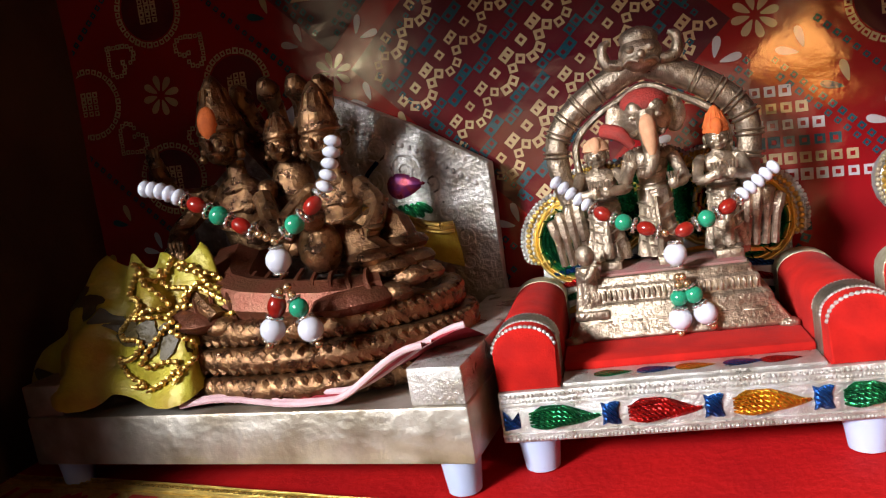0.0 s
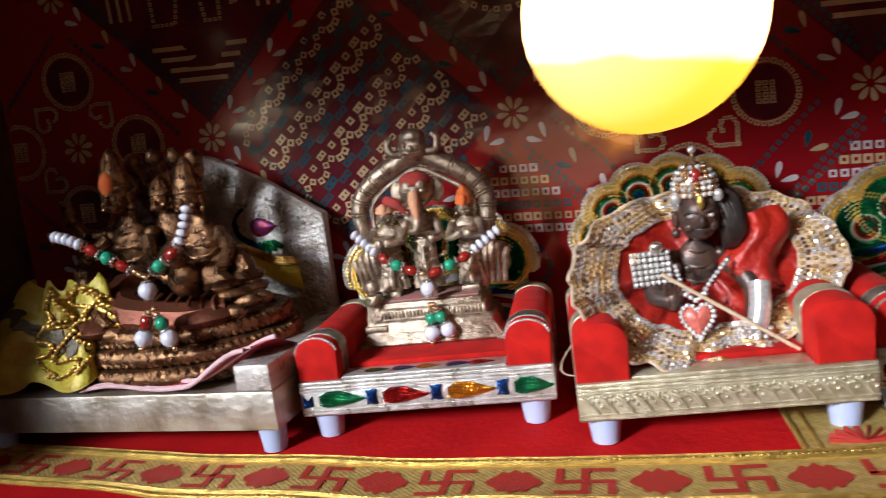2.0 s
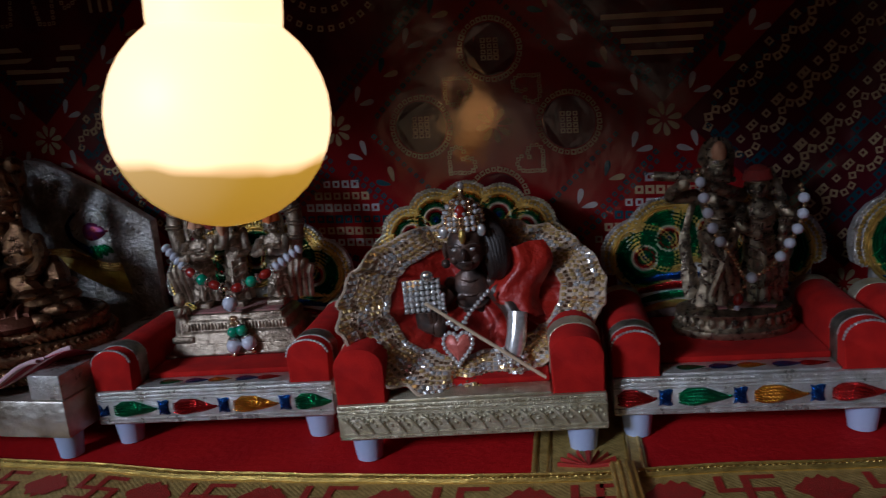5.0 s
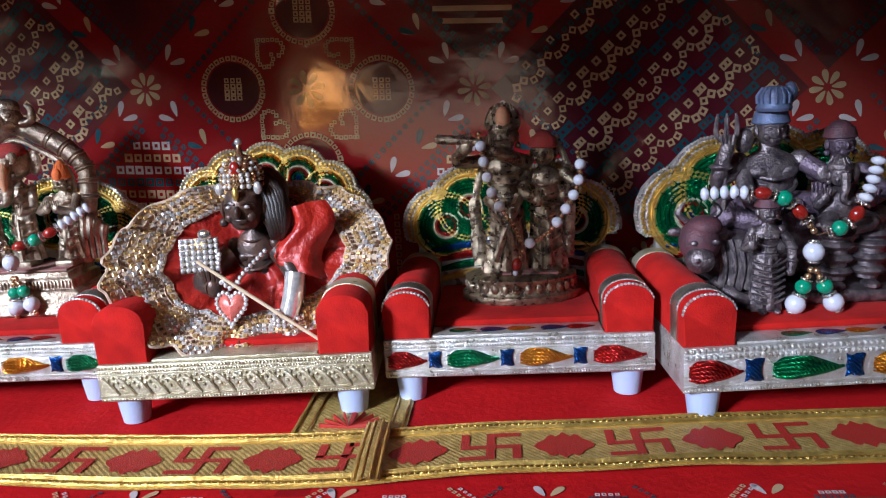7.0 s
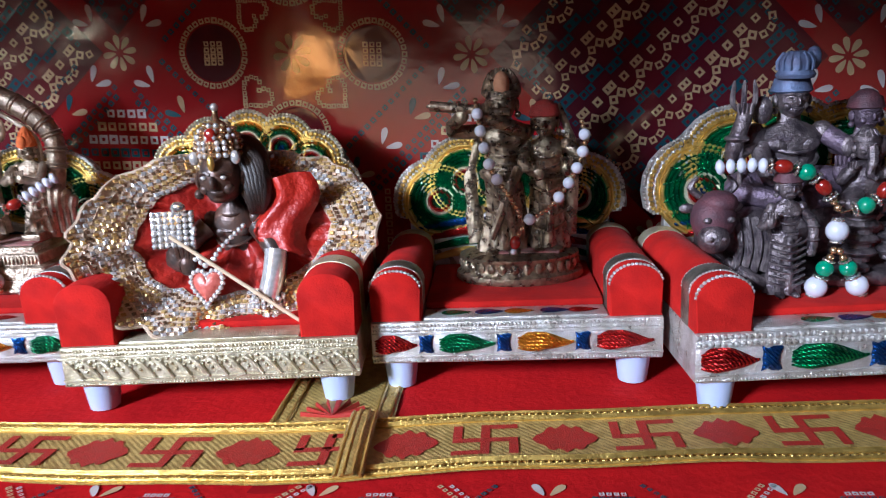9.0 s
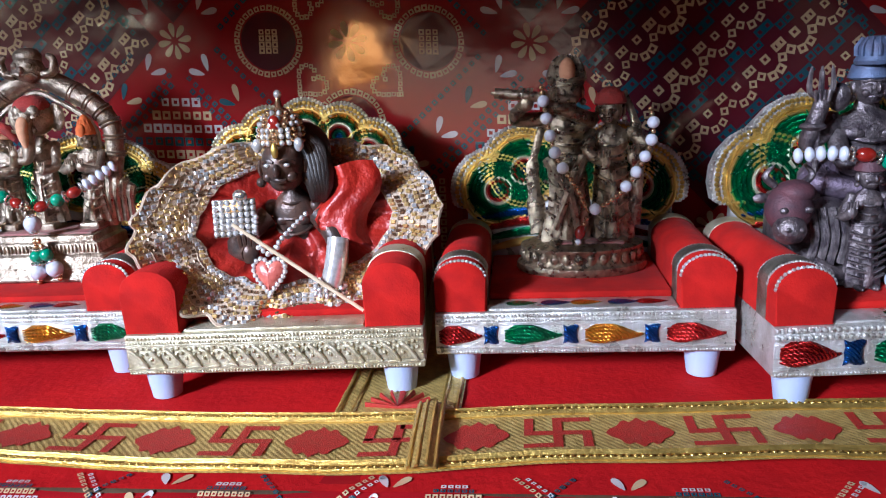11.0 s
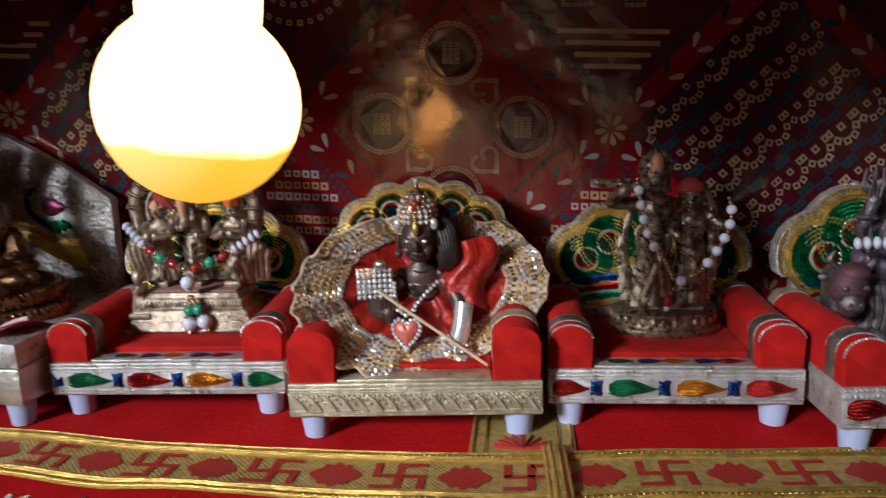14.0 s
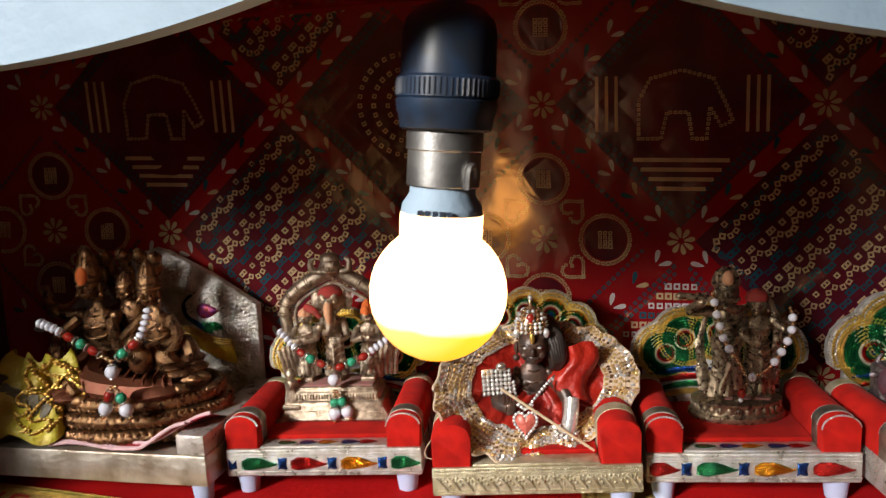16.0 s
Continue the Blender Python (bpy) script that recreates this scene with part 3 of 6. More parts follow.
def leafy(bm, x, w):
    rows = []
    for i in range(17):
        t = -1 + 2 * i / 16
        h = 0.5 * (1 - abs(t) ** 2.2) * (0.85 + 0.15 * math.cos(t * 14))
        rows.append([bm.verts.new(ribbon_place(x + t * w, -h + 2 * h * j / 4 - 0.02, 0.0005)) for j in range(5)])
    for a, b in zip(rows, rows[1:]):
        for j in range(4):
            bm.faces.new((a[j], b[j], b[j + 1], a[j + 1]))


x, k = LEFT + 0.03, 0
while x < RIGHT - 0.03:
    bm = bmesh.new()
    (hooked if k % 2 == 0 else leafy)(bm, x, 0.0125)
    part("woven_motif", bm, RIBBON_RED, ribbon)
    x += 0.0302
    k += 1

# cross ribbon, running back under the thrones
cross = thing("cross_ribbon", "gold brocade ribbon laid across the red cloth", "ribbon")


def cross_place(y, s, up=0.0):
    return Vector((0.2742 + 0.0262 * s, y, FZ + 0.0006 + up + 0.0002 * math.sin(y * 300)))


bm = bmesh.new()
swatch(bm, cross_place, -0.036, 0.12, -1, 1, 30, 6)
part("band", bm, RIBBON, cross, angle=80)
for s in (-0.93, -0.7, 0.7, 0.93):
    bm = bmesh.new()
    tube(bm, [cross_place(-0.036 + 0.156 * i / 40, s, 0.0004) for i in range(41)], 0.0009, 5, flat=0.7)
    part("braid", bm, GOLD, cross, "twisted gold edging cord")
for k in range(9):
    bm = bmesh.new()
    a = radians(-80 + k * 20)
    tube(bm, [cross_place(-0.030, 0, 0.0006), cross_place(-0.030 + 0.016 * math.cos(a) * 0.9, 0.55 * math.sin(a), 0.0006)], [0.0006, 0.0016], 5, flat=0.4)
    part("woven_petal", bm, RIBBON_RED, cross)
# fold of ribbon where the two ends of the border meet
fold = thing("ribbon_fold", "folded gold ribbon end across the border seam", "ribbon")
bm = bmesh.new()


def fold_place(t, s, up=0.0):
    x = 0.2912 - 0.0022 * t + s * 0.0058
    y = -0.0830 + 0.050 * t
    return Vector((x, y, FZ + 0.0058 + 0.001 * math.sin(t * 3) + up - 0.0016 * abs(s)))


swatch(bm, fold_place, 0, 1, -1, 1, 12, 6)
part("band", bm, RIBBON, fold, angle=80)
for s in (-0.8, -0.3, 0.3, 0.8):
    bm = bmesh.new()
    tube(bm, [fold_place(i / 16, s, 0.0003) for i in range(17)], 0.0008, 5, flat=0.7)
    part("braid", bm, GOLD, fold, "twisted gold cord")

# ---------------------------------------------------------------- thrones


def teardrop(cx, cz, length, height, flip=1, n=22, sway=0.0):
    out = []
    for k in range(n):
        a = 2 * math.pi * k / n
        x = 0.5 - 0.5 * math.cos(a)
        z = math.sin(a) * 0.5 * (1 - x) ** 0.6 * 1.45
        out.append((cx + flip * length * (x - 0.4), cz + height * z + sway * math.sin(x * math.pi * 1.6)))
    return out


def arch(w, h, n=10):
    """Half-round top of a bolster: half width w, total height h."""
    r = w
    pts = [(-w, 0.0)]
    for k in range(n + 1):
        a = math.pi - math.pi * k / n
        pts.append((r * math.cos(a), h - 0.75 * r + 0.75 * r * math.sin(a)))
    pts.append((w, 0.0))
    return pts


def eye_disc(bm, cx, cz, r, y, m, inks, squash=1.0):
    """A peacock-feather eye: rings of raised cord round a boss."""
    steps = len(inks)
    for k, ink in enumerate(inks):
        r1, r0 = r * (1 - k / steps), r * (1 - (k + 1) / steps)
        seg = 22
        rings = []
        for rr, d in ((r1, 0.0), (r1 - (r1 - r0) * 0.35, 0.0013), (r1 - (r1 - r0) * 0.6, 0.0013), (max(r0, 0.00005), 0.0001)):
            rings.append([bm.verts.new(m @ Vector((cx + rr * math.cos(2 * math.pi * q / seg), y - d - 0.0002, cz + rr * squash * math.sin(2 * math.pi * q / seg)))) for q in range(seg)])
        for a, b in zip(rings, rings[1:]):
            for q in range(seg):
                bm.faces.new((a[q], a[(q + 1) % seg], b[(q + 1) % seg], b[q])).material_index = ink


FOIL = [SILVER, GOLD, GREEN, RED_FOIL, BLUE, AMBER, PALE_GOLD]


def lobed(half, lobes, z0, z1, n=9):
    """Outline of a fan-shaped back with round lobes, from the lower left to the lower right, and the lobes' middles."""
    centres = []
    r = half * 1.75 / lobes
    for k in range(lobes):
        a = math.pi * (1 - (k + 0.5) / lobes)
        centres.append(((half - r) * math.cos(a), z0 + (z1 - r - z0) * math.sin(a) ** 0.85, a))
    pts = []
    for cx, cz, a in centres:
        for q in range(n):
            b = a + 1.25 - 2.5 * q / (n - 1)
            pts.append((cx + r * math.cos(b), max(cz + r * math.sin(b), z0)))
    return [(-half * 0.86, z0 - 0.030)] + pts + [(half * 0.86, z0 - 0.030)], centres, r


def throne(m, w, d, label, style, lobes=5, back_half=0.060, back_z0=0.062, back_z1=0.108, base0=0.012, base1=0.031, arm=0.0115, arm_h=0.023, back_dx=0.0):
    t = thing("miniature_throne", label, "throne", m, "thrones on the shelf")
    hw = w / 2
    silver = SILVER if style != "rope" else PALE_GOLD
    bm = bmesh.new()
    box(bm, -hw, hw, 0.0, d, base0, base1, 0.0008)
    part("base", bm, silver, t)
    # front border beads
    rows = ((base1 - 0.0015, 0.0007), (base1 - 0.0036, 0.00055), (base0 + 0.0012, 0.0006))
    if style == "beads":
        rows = ((base1 - 0.0012, 0.0011), (base1 - 0.0042, 0.0011), (base0 + 0.0012, 0.0006))
    for z, r in rows:
        bm = bmesh.new()
        bead_row(bm, spaced([(-hw + 0.001, -0.0002, z), (hw - 0.001, -0.0002, z)], r * 2.3), r, 0, 6)
        part("bead_trim", bm, silver, t)
    bm = bmesh.new()
    for z in (base1 - 0.0052, base0 + 0.0032):
        tube(bm, [(-hw, -0.0001, z), (hw, -0.0001, z)], 0.0005, 6)
    part("moulding", bm, silver, t)
    cz = (base0 + base1) / 2 - 0.0006
    if style in ("leaves", "beads"):
        big = 1.25 if style == "beads" else 1.0
        cols = (2, 3, 5, 2, 3)
        first = -hw + 0.0095
        if style == "leaves" and "pearl" not in label:
            bm = bmesh.new()
            relief(bm, [(-hw + 0.0010, cz + 0.0040), (-hw + 0.0042, cz), (-hw + 0.0068, cz + 0.0030), (-hw + 0.0068, cz - 0.0030), (-hw + 0.0042, cz), (-hw + 0.0010, cz - 0.0040)][:3] + [(-hw + 0.0070, cz - 0.0032), (-hw + 0.0010, cz - 0.0040)], -0.0002, 0.0010)
            part("enamel_tulip", bm, BLUE, t)
        k = 0
        if "pearl" in label or style == "beads":
            cols = (3, 2, 5, 3, 2)
            first = -hw + 0.001
        x = first
        while x < hw - 0.006:
            length = min((0.0190 if k == 0 and cols[0] == 3 else 0.0250) * big, hw - 0.001 - x)
            bm = bmesh.new()
            ol = [(min(px, hw - 0.0006), pz) for px, pz in teardrop(x + length * 0.45, cz, length, 0.0082 * big, 1, 22, 0.0006)]
            relief(bm, ol, -0.0002, 0.0010)
            for v in range(5):
                o = (v - 2) / 2
                strand = bend([(x + length * 0.04, -0.0012, cz + o * 0.0022 * big), (x + length * (0.28 + 0.05 * v), -0.0021, cz + (o * 0.0034 + 0.0006) * big), (x + length * (0.62 + 0.04 * v), -0.0014, cz + (o * 0.0012 - 0.0004) * big), (min(x + length * 1.02, hw - 0.0008), -0.0006, cz + 0.0002)], 4)
                tube(bm, strand, [0.00035 + 0.0006 * math.sin(math.pi * min(1, i / 9)) for i in range(len(strand))], 6)
            part("enamel_leaf", bm, FOIL[cols[k % len(cols)]], t)
            tx = x + length + 0.0044 * big
            if tx < hw - 0.006:
                bm = bmesh.new()
                tul = [(-1, 1), (-.4, .8), (0, .95), (.6, 1), (1, .9), (.75, .4), (.75, -.4), (1, -.9), (.6, -1), (0, -.95), (-.4, -.8), (-1, -1), (-.85, -.4), (-.95, 0), (-.85, .4)]
                relief(bm, [(tx + 0.0034 * big * a, cz + 0.0043 * big * b) for a, b in tul][::-1], -0.0002, 0.0015)
                part("enamel_tulip", bm, BLUE, t)
            x += length + 0.0092 * big
            k += 1
    else:
        # slanting rope ridges with studs between
        x = -hw + 0.002
        while x < hw - 0.008:
            bm = bmesh.new()
            line = bend([(x, -0.0004, base1 - 0.0065), (x + 0.003, -0.0008, cz + 0.001), (x + 0.007, -0.0004, base0 + 0.0035)], 4)
            tube(bm, line, [0.0009] * len(line), 6)
            for a, b in ((0.0052, 0.0036), (0.0068, 0.0012), (0.0046, 0.0008), (0.0085, -0.0012), (0.0028, 0.0030)):
                ball(bm, (x + a, -0.0002, cz + b), 0.0009, 0, 7)
            part("rope_relief", bm, PALE_GOLD, t)
            x += 0.0078
    # feet
    bm = bmesh.new()
    turned(bm, [(0.0058, FZ), (0.0064, FZ + 0.0004), (0.0080, base0 - 0.0006), (0.0080, base0 + 0.0002)], 24)
    foot = part("foot", bm, PLASTIC, t, "milky plastic foot", pose(-hw + 0.0115, 0.0095, 0))
    for x, y in ((hw - 0.0115, 0.0095), (-hw + 0.0115, d - 0.010), (hw - 0.0115, d - 0.010)):
        again("foot", foot.data, t, pose(x, y, 0))
    # seat: painted front strip and cushion
    bm = bmesh.new()
    box(bm, -hw + 2 * arm + 0.0005, hw - 2 * arm - 0.0005, 0.0022, 0.0155, base1, base1 + 0.0012, 0.0004)
    part("seat_edge", bm, silver, t)
    if style != "rope":
        for k, (dx, col) in enumerate(((-0.027, 2), (-0.012, 4), (0.001, 5), (0.017, 4), (0.029, 3))):
            bm = bmesh.new()
            relief(bm, [(px, pz) for px, pz in teardrop(dx, 0, 0.014, 0.0062)], 0, 0.0005)
            part("painted_leaf", bm, FOIL[col], t, "", pose(0, 0.0088, base1 + 0.0013, -90, 0, 0))
    bm = bmesh.new()
    box(bm, -hw + 2 * arm + 0.0003, hw - 2 * arm - 0.0003, 0.0155, d - 0.006, base1, base1 + 0.0042, 0.0016)
    part("cushion", bm, VELVET, t, "red velvet seat cushion")
    # arms
    for s in (-1, 1):
        bm = bmesh.new()
        ax = s * (hw - arm)
        sec = arch(arm * 0.97, arm_h, 12)
        back_y = d - 0.004
        slab(bm, [(ax + px, base1 + pz) for px, pz in sec], 0.0012, back_y, bevel=0.0009)
        armo = part("armrest", bm, VELVET, t, "rounded red velvet armrest")
        band0, band1 = (0.0105, 0.0195) if style != "rope" else (0.020, 0.031)
        bm = bmesh.new()
        sec2 = [(px * 1.035, pz * 1.02) for px, pz in sec]
        slab(bm, [(ax + px, base1 + pz) for px, pz in sec2], band0, band1, bevel=0.0005)
        part("band", bm, PALE_GOLD if style == "rope" else PEWTER, armo, "tarnished foil band", Matrix.Identity(4))
        if style != "rope":
            bm = bmesh.new()
            for yy in (0.0022, band0 - 0.0003, band1 + 0.0003):
                rad = 0.0009 if yy < 0.005 else 0.0007
                bead_row(bm, spaced([(ax + px * 1.0, yy, base1 + pz) for px, pz in sec[1:-1]], rad * 1.9), rad, 0, 6)
            part("bead_trim", bm, SILVER, armo)
        bm = bmesh.new()
        sec3 = [(px * 1.03, pz * 1.02) for px, pz in sec]
        slab(bm, [(ax + px, base1 + pz) for px, pz in sec3], back_y - 0.008, back_y + 0.001, bevel=0.0005)
        part("rear_band", bm, PALE_GOLD, armo, "pale foil band", Matrix.Identity(4))
    # back
    lean = pose(back_dx, d, base1, -9, 0, 0)
    outline, centres, r = lobed(back_half, lobes, back_z0 - base1, back_z1 - base1)
    bm = bmesh.new()
    slab(bm, outline, -0.0045, 0.0015, 0, lean, bevel=0.0006)
    bk = part("backrest", bm, [SILVER], t, "scalloped backrest of embossed coloured foil")
    bm = bmesh.new()
    rim = [lean @ Vector((x, -0.0048, z)) for x, z in outline[1:-1]]
    bead_row(bm, spaced(rim, 0.0019), 0.0010, 0, 6)
    part("bead_trim", bm, SILVER if style != "rope" else PALE_GOLD, bk)
    bm = bmesh.new()
    mid = (0.0, back_z0 - base1)
    rim2 = [lean @ Vector((mid[0] + (x - mid[0]) * 0.955, -0.0048, mid[1] + (z - mid[1]) * 0.955)) for x, z in outline[1:-1]]
    bead_row(bm, spaced(rim2, 0.0024), 0.0013, 0, 6)
    rim3 = [lean @ Vector((mid[0] + (x - mid[0]) * 0.91, -0.0048, mid[1] + (z - mid[1]) * 0.91)) for x, z in outline[1:-1]]
    bead_row(bm, spaced(rim3, 0.0024), 0.0012, 0, 6)
    part("gold_bead_trim", bm, GOLD, bk, "gold beaded inner border")
    for cx, cz2, a in centres:
        bm = bmesh.new()
        # ink 6: a pale ring that paints in the highlight along the ridges
        inks = (1, 1, 2, 2, 2, 2, 6, 3, 2, 4) if style != "rope" else (1, 5, 2, 6, 3, 2, 4)
        ex, ez = cx * 0.93, mid[1] + (cz2 - mid[1]) * 0.92
        eye_disc(bm, ex, ez, r * 0.90, -0.0046, lean, inks)
        # fan of fine ridges in the green field
        for q in range(14):
            b = 2 * math.pi * q / 14
            tube(bm, [lean @ Vector((ex + r * 0.50 * math.cos(b), -0.0062, ez + r * 0.50 * math.sin(b))), lean @ Vector((ex + r * 0.78 * math.cos(b + 0.25), -0.0062, ez + r * 0.78 * math.sin(b + 0.25)))], 0.0003, 4, 2)
        part("peacock_eye", bm, FOIL, bk)
    # lower field of feather curls
    for s in (-1, 1):
        for k in range(4):
            bm = bmesh.new()
            zz = 0.004 + k * 0.0062
            line = bend([(s * 0.002, -0.0052, zz + 0.003), (s * back_half * 0.35, -0.0056, zz + 0.0062 - 0.001 * k), (s * back_half * 0.78, -0.0052, zz)], 6)
            tube(bm, [lean @ p for p in line], [0.0006 + 0.0017 * math.sin(math.pi * i / (len(line) - 1)) for i in range(len(line))], 6, 0, 0.7)
            part("feather", bm, FOIL[(1, 2, 3, 4)[(k + (s > 0)) % 4]], bk)
    return t


throne(pose(0.0778, 0.0030, 0, 0, 0, 2.0), 0.1335, 0.088, "silver foil miniature throne with red velvet armrests", "leaves", 5, 0.0635, 0.060, 0.106)
throne(pose(0.2204, -0.0205, 0, 0, 0, 3.5), 0.1288, 0.090, "pale gold foil miniature throne with fan back and plain red arms", "rope", 7, 0.060, 0.070, 0.122, 0.0118, 0.0300, 0.0125, 0.028)
throne(pose(0.3516, -0.0030, 0, 0, 0, 0.7), 0.1272, 0.088, "silver foil miniature throne under the pearl garland couple", "leaves", 5, 0.0635, 0.060, 0.106)
throne(pose(0.4987, -0.0250, 0, 0, 0, 4.5), 0.155, 0.095, "larger beaded foil miniature throne with red velvet armrests", "beads", 5, 0.076, 0.062, 0.118, 0.0125, 0.033)

# ---------------------------------------------------------------- lamp
BULB = bpy.data.materials.new("lit_bulb")
BULB.use_nodes = True
_n, _l = BULB.node_tree.nodes, BULB.node_tree.links
_tc, _sep, _ramp = _n.new("ShaderNodeTexCoord"), _n.new("ShaderNodeSeparateXYZ"), _n.new("ShaderNodeValToRGB")
_noise, _add = _n.new("ShaderNodeTexNoise"), _n.new("ShaderNodeMath")
_noise.inputs["Scale"].default_value = 40
_l.new(_tc.outputs["Object"], _sep.inputs[0])
_l.new(_tc.outputs["Object"], _noise.inputs["Vector"])
_mul = _n.new("ShaderNodeMath")
_mul.operation, _mul.inputs[1].default_value = "MULTIPLY", 0.008
_l.new(_noise.outputs["Fac"], _mul.inputs[0])
_l.new(_sep.outputs["Z"], _add.inputs[0])
_l.new(_mul.outputs[0], _add.inputs[1])
_mr = _n.new("ShaderNodeMapRange")
_mr.inputs["From Min"].default_value, _mr.inputs["From Max"].default_value = 0.0, 0.085
_l.new(_add.outputs[0], _mr.inputs["Value"])
_l.new(_mr.outputs["Result"], _ramp.inputs["Fac"])
_e = _ramp.color_ramp.elements
_e[0].position, _e[0].color = 0.0, (0.20, 0.095, 0.005, 1)
_e[1].position, _e[1].color = 0.23, (0.27, 0.14, 0.010, 1)
_k = _e.new(0.27)
_k.color = (1.0, 0.60, 0.27, 1)
_k = _e.new(0.86)
_k.color = (1.0, 0.60, 0.27, 1)
_k = _e.new(0.95)
_k.color = (0.07, 0.040, 0.008, 1)
_b = _n["Principled BSDF"]
_b.inputs["Base Color"].default_value = (0.38, 0.33, 0.24, 1)
_l.new(_ramp.outputs["Color"], _b.inputs["Emission Color"])
_b.inputs["Emission Strength"].default_value = 8.0

lamp = thing("hanging_bulb", "lit round bulb in a black pendant holder on a cord", "light bulb", pose(0.1857, -0.171, 0.1455, 0, 5.8, 0))
R = 0.0272
prof = [(0.0004, 0.0)]
for k in range(1, 15):
    a = -math.pi / 2 + k * (math.pi * 0.80) / 14
    prof.append((R * math.cos(a), R + R * math.sin(a)))
zt = prof[-1][1]
prof += [(0.0162, zt + 0.002), (0.0162, zt + 0.0095)]
bm = bmesh.new()
turned(bm, prof, 40)
part("glass_globe", bm, BULB, lamp, "glowing warm white globe")
bm = bmesh.new()
turned(bm, [(0.0160, zt + 0.0095), (0.0155, zt + 0.013), (0.0130, zt + 0.017), (0.0122, zt + 0.024)], 32)
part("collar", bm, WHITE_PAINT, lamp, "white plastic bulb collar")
bm = bmesh.new()
for k in range(5):
    box(bm, -0.007 + k * 0.0028, -0.0052 + k * 0.0028, -0.01625, -0.0158, zt + 0.0098, zt + 0.0118)
part("printed_mark", bm, BLACK, lamp)
bm = bmesh.new()
turned(bm, [(0.0138, zt + 0.020), (0.0142, zt + 0.0205), (0.0142, zt + 0.0335), (0.0148, zt + 0.034), (0.0148, zt + 0.0405), (0.0142, zt + 0.041)], 32)
tube(bm, bend([(0.0105, -0.0105, zt + 0.020), (0.0108, -0.0108, zt + 0.0275), (0.0125, -0.0088, zt + 0.0285), (0.0128, -0.0080, zt + 0.024)], 4), 0.0013, 6)
part("metal_sleeve", bm, STEEL, lamp, "grey metal bayonet sleeve")
h = zt + 0.041
bm = bmesh.new()
turned(bm, [(0.01605, h), (0.01766, h + 0.001), (0.01840, h + 0.006), (0.01905, h + 0.007), (0.01947, h + 0.0115), (0.01862, h + 0.012), (0.01947, h + 0.0125), (0.01947, h + 0.0195), (0.01819, h + 0.0205), (0.01798, h + 0.036), (0.01659, h + 0.041), (0.01230, h + 0.0455), (0.00588, h + 0.0475), (0.00481, h + 0.052)], 40)
holder = part("holder", bm, BLACK, lamp, "black bakelite holder with ribbed ring")
bm = bmesh.new()
tube(bm, [(0.0194, 0, h + 0.0130), (0.0194, 0, h + 0.0190)], 0.0005, 4)
rib = part("rib", bm, BLACK, holder)
for k in range(1, 60):
    again("rib", rib.data, holder, pose(0, 0, 0, 0, 0, 6 * k))
bm = bmesh.new()
tube(bm, [(0, 0, h + 0.050), (0.001, 0.001, h + 0.07), (0.002, 0, 0.1885)], 0.0028, 10)
part("cord", bm, BLACK, lamp, "black twin cord")

# ---------------------------------------------------------------- figures
BRASS = material("dark_brass", (0.50, 0.40, 0.27), 0.30, 0.9, (0.13, 0.095, 0.07), 300, 0.95, 0.5, 750, 0.5, 2200, rough_var=0.16, spread=0.16)
PALE_BRASS = material("pale_brass", (0.54, 0.43, 0.32), 0.34, 0.85, (0.24, 0.18, 0.13), 240, 0.95, 0.5, 750, 0.5, 2200, rough_var=0.16, spread=0.16)
BRONZE = material("red_bronze", (0.36, 0.19, 0.09), 0.30, 0.9, (0.10, 0.045, 0.025), 200, 0.95, 0.5, 750, 0.5, 2200, rough_var=0.14, spread=0.16)
AGED = material("aged_grey_metal", (0.30, 0.25, 0.25), 0.40, 0.8, (0.09, 0.07, 0.085), 230, 0.95, 0.5, 750, 0.5, 2200, rough_var=0.14, spread=0.16)
MAUVE = material("tinted_brass", (0.22, 0.16, 0.22), 0.42, 0.55, (0.09, 0.065, 0.08), 200, 0.95, 0.5, 750, 0.5, 2200, rough_var=0.14, spread=0.16)
RED_BRONZE = material("reddened_bronze", (0.19, 0.055, 0.030), 0.42, 0.6, (0.16, 0.06, 0.03), 120, 0.9, 0.4, 900, 0.25, 2600)
DARK_POWDER = material("dark_red_powder", (0.13, 0.045, 0.055), 0.6, 0.25, (0.07, 0.035, 0.045), 160, 0.9, 0.4, 1200)
POWDER = material("red_powder", (0.40, 0.035, 0.025), 0.85, 0.0, (0.24, 0.04, 0.03), 180, 0.9, 0.5, 1200, 0.4, 4000)
DULL_POWDER = material("faded_powder", (0.34, 0.13, 0.12), 0.8, 0.15, (0.25, 0.16, 0.13), 160, 0.9, 0.4, 1200, 0.3, 4000)
SANDAL = material("sandal_paste", (0.70, 0.36, 0.20), 0.85, 0.0, (0.55, 0.24, 0.12), 300, 0.6, 0.3, 1800)
ORANGE_PASTE = material("orange_paste", (0.75, 0.16, 0.03), 0.8, 0.0, (0.55, 0.10, 0.02), 300, 0.6, 0.3, 1800)
BLUE_TINT = material("blue_tinted_crown", (0.14, 0.19, 0.32), 0.5, 0.35, (0.11, 0.12, 0.20), 180, 0.9, 0.4, 1200)
DARK_FACE = material("dark_painted_metal", (0.05, 0.035, 0.03), 0.35, 0.3, (0.12, 0.06, 0.04), 160, 0.8, 0.2, 900)


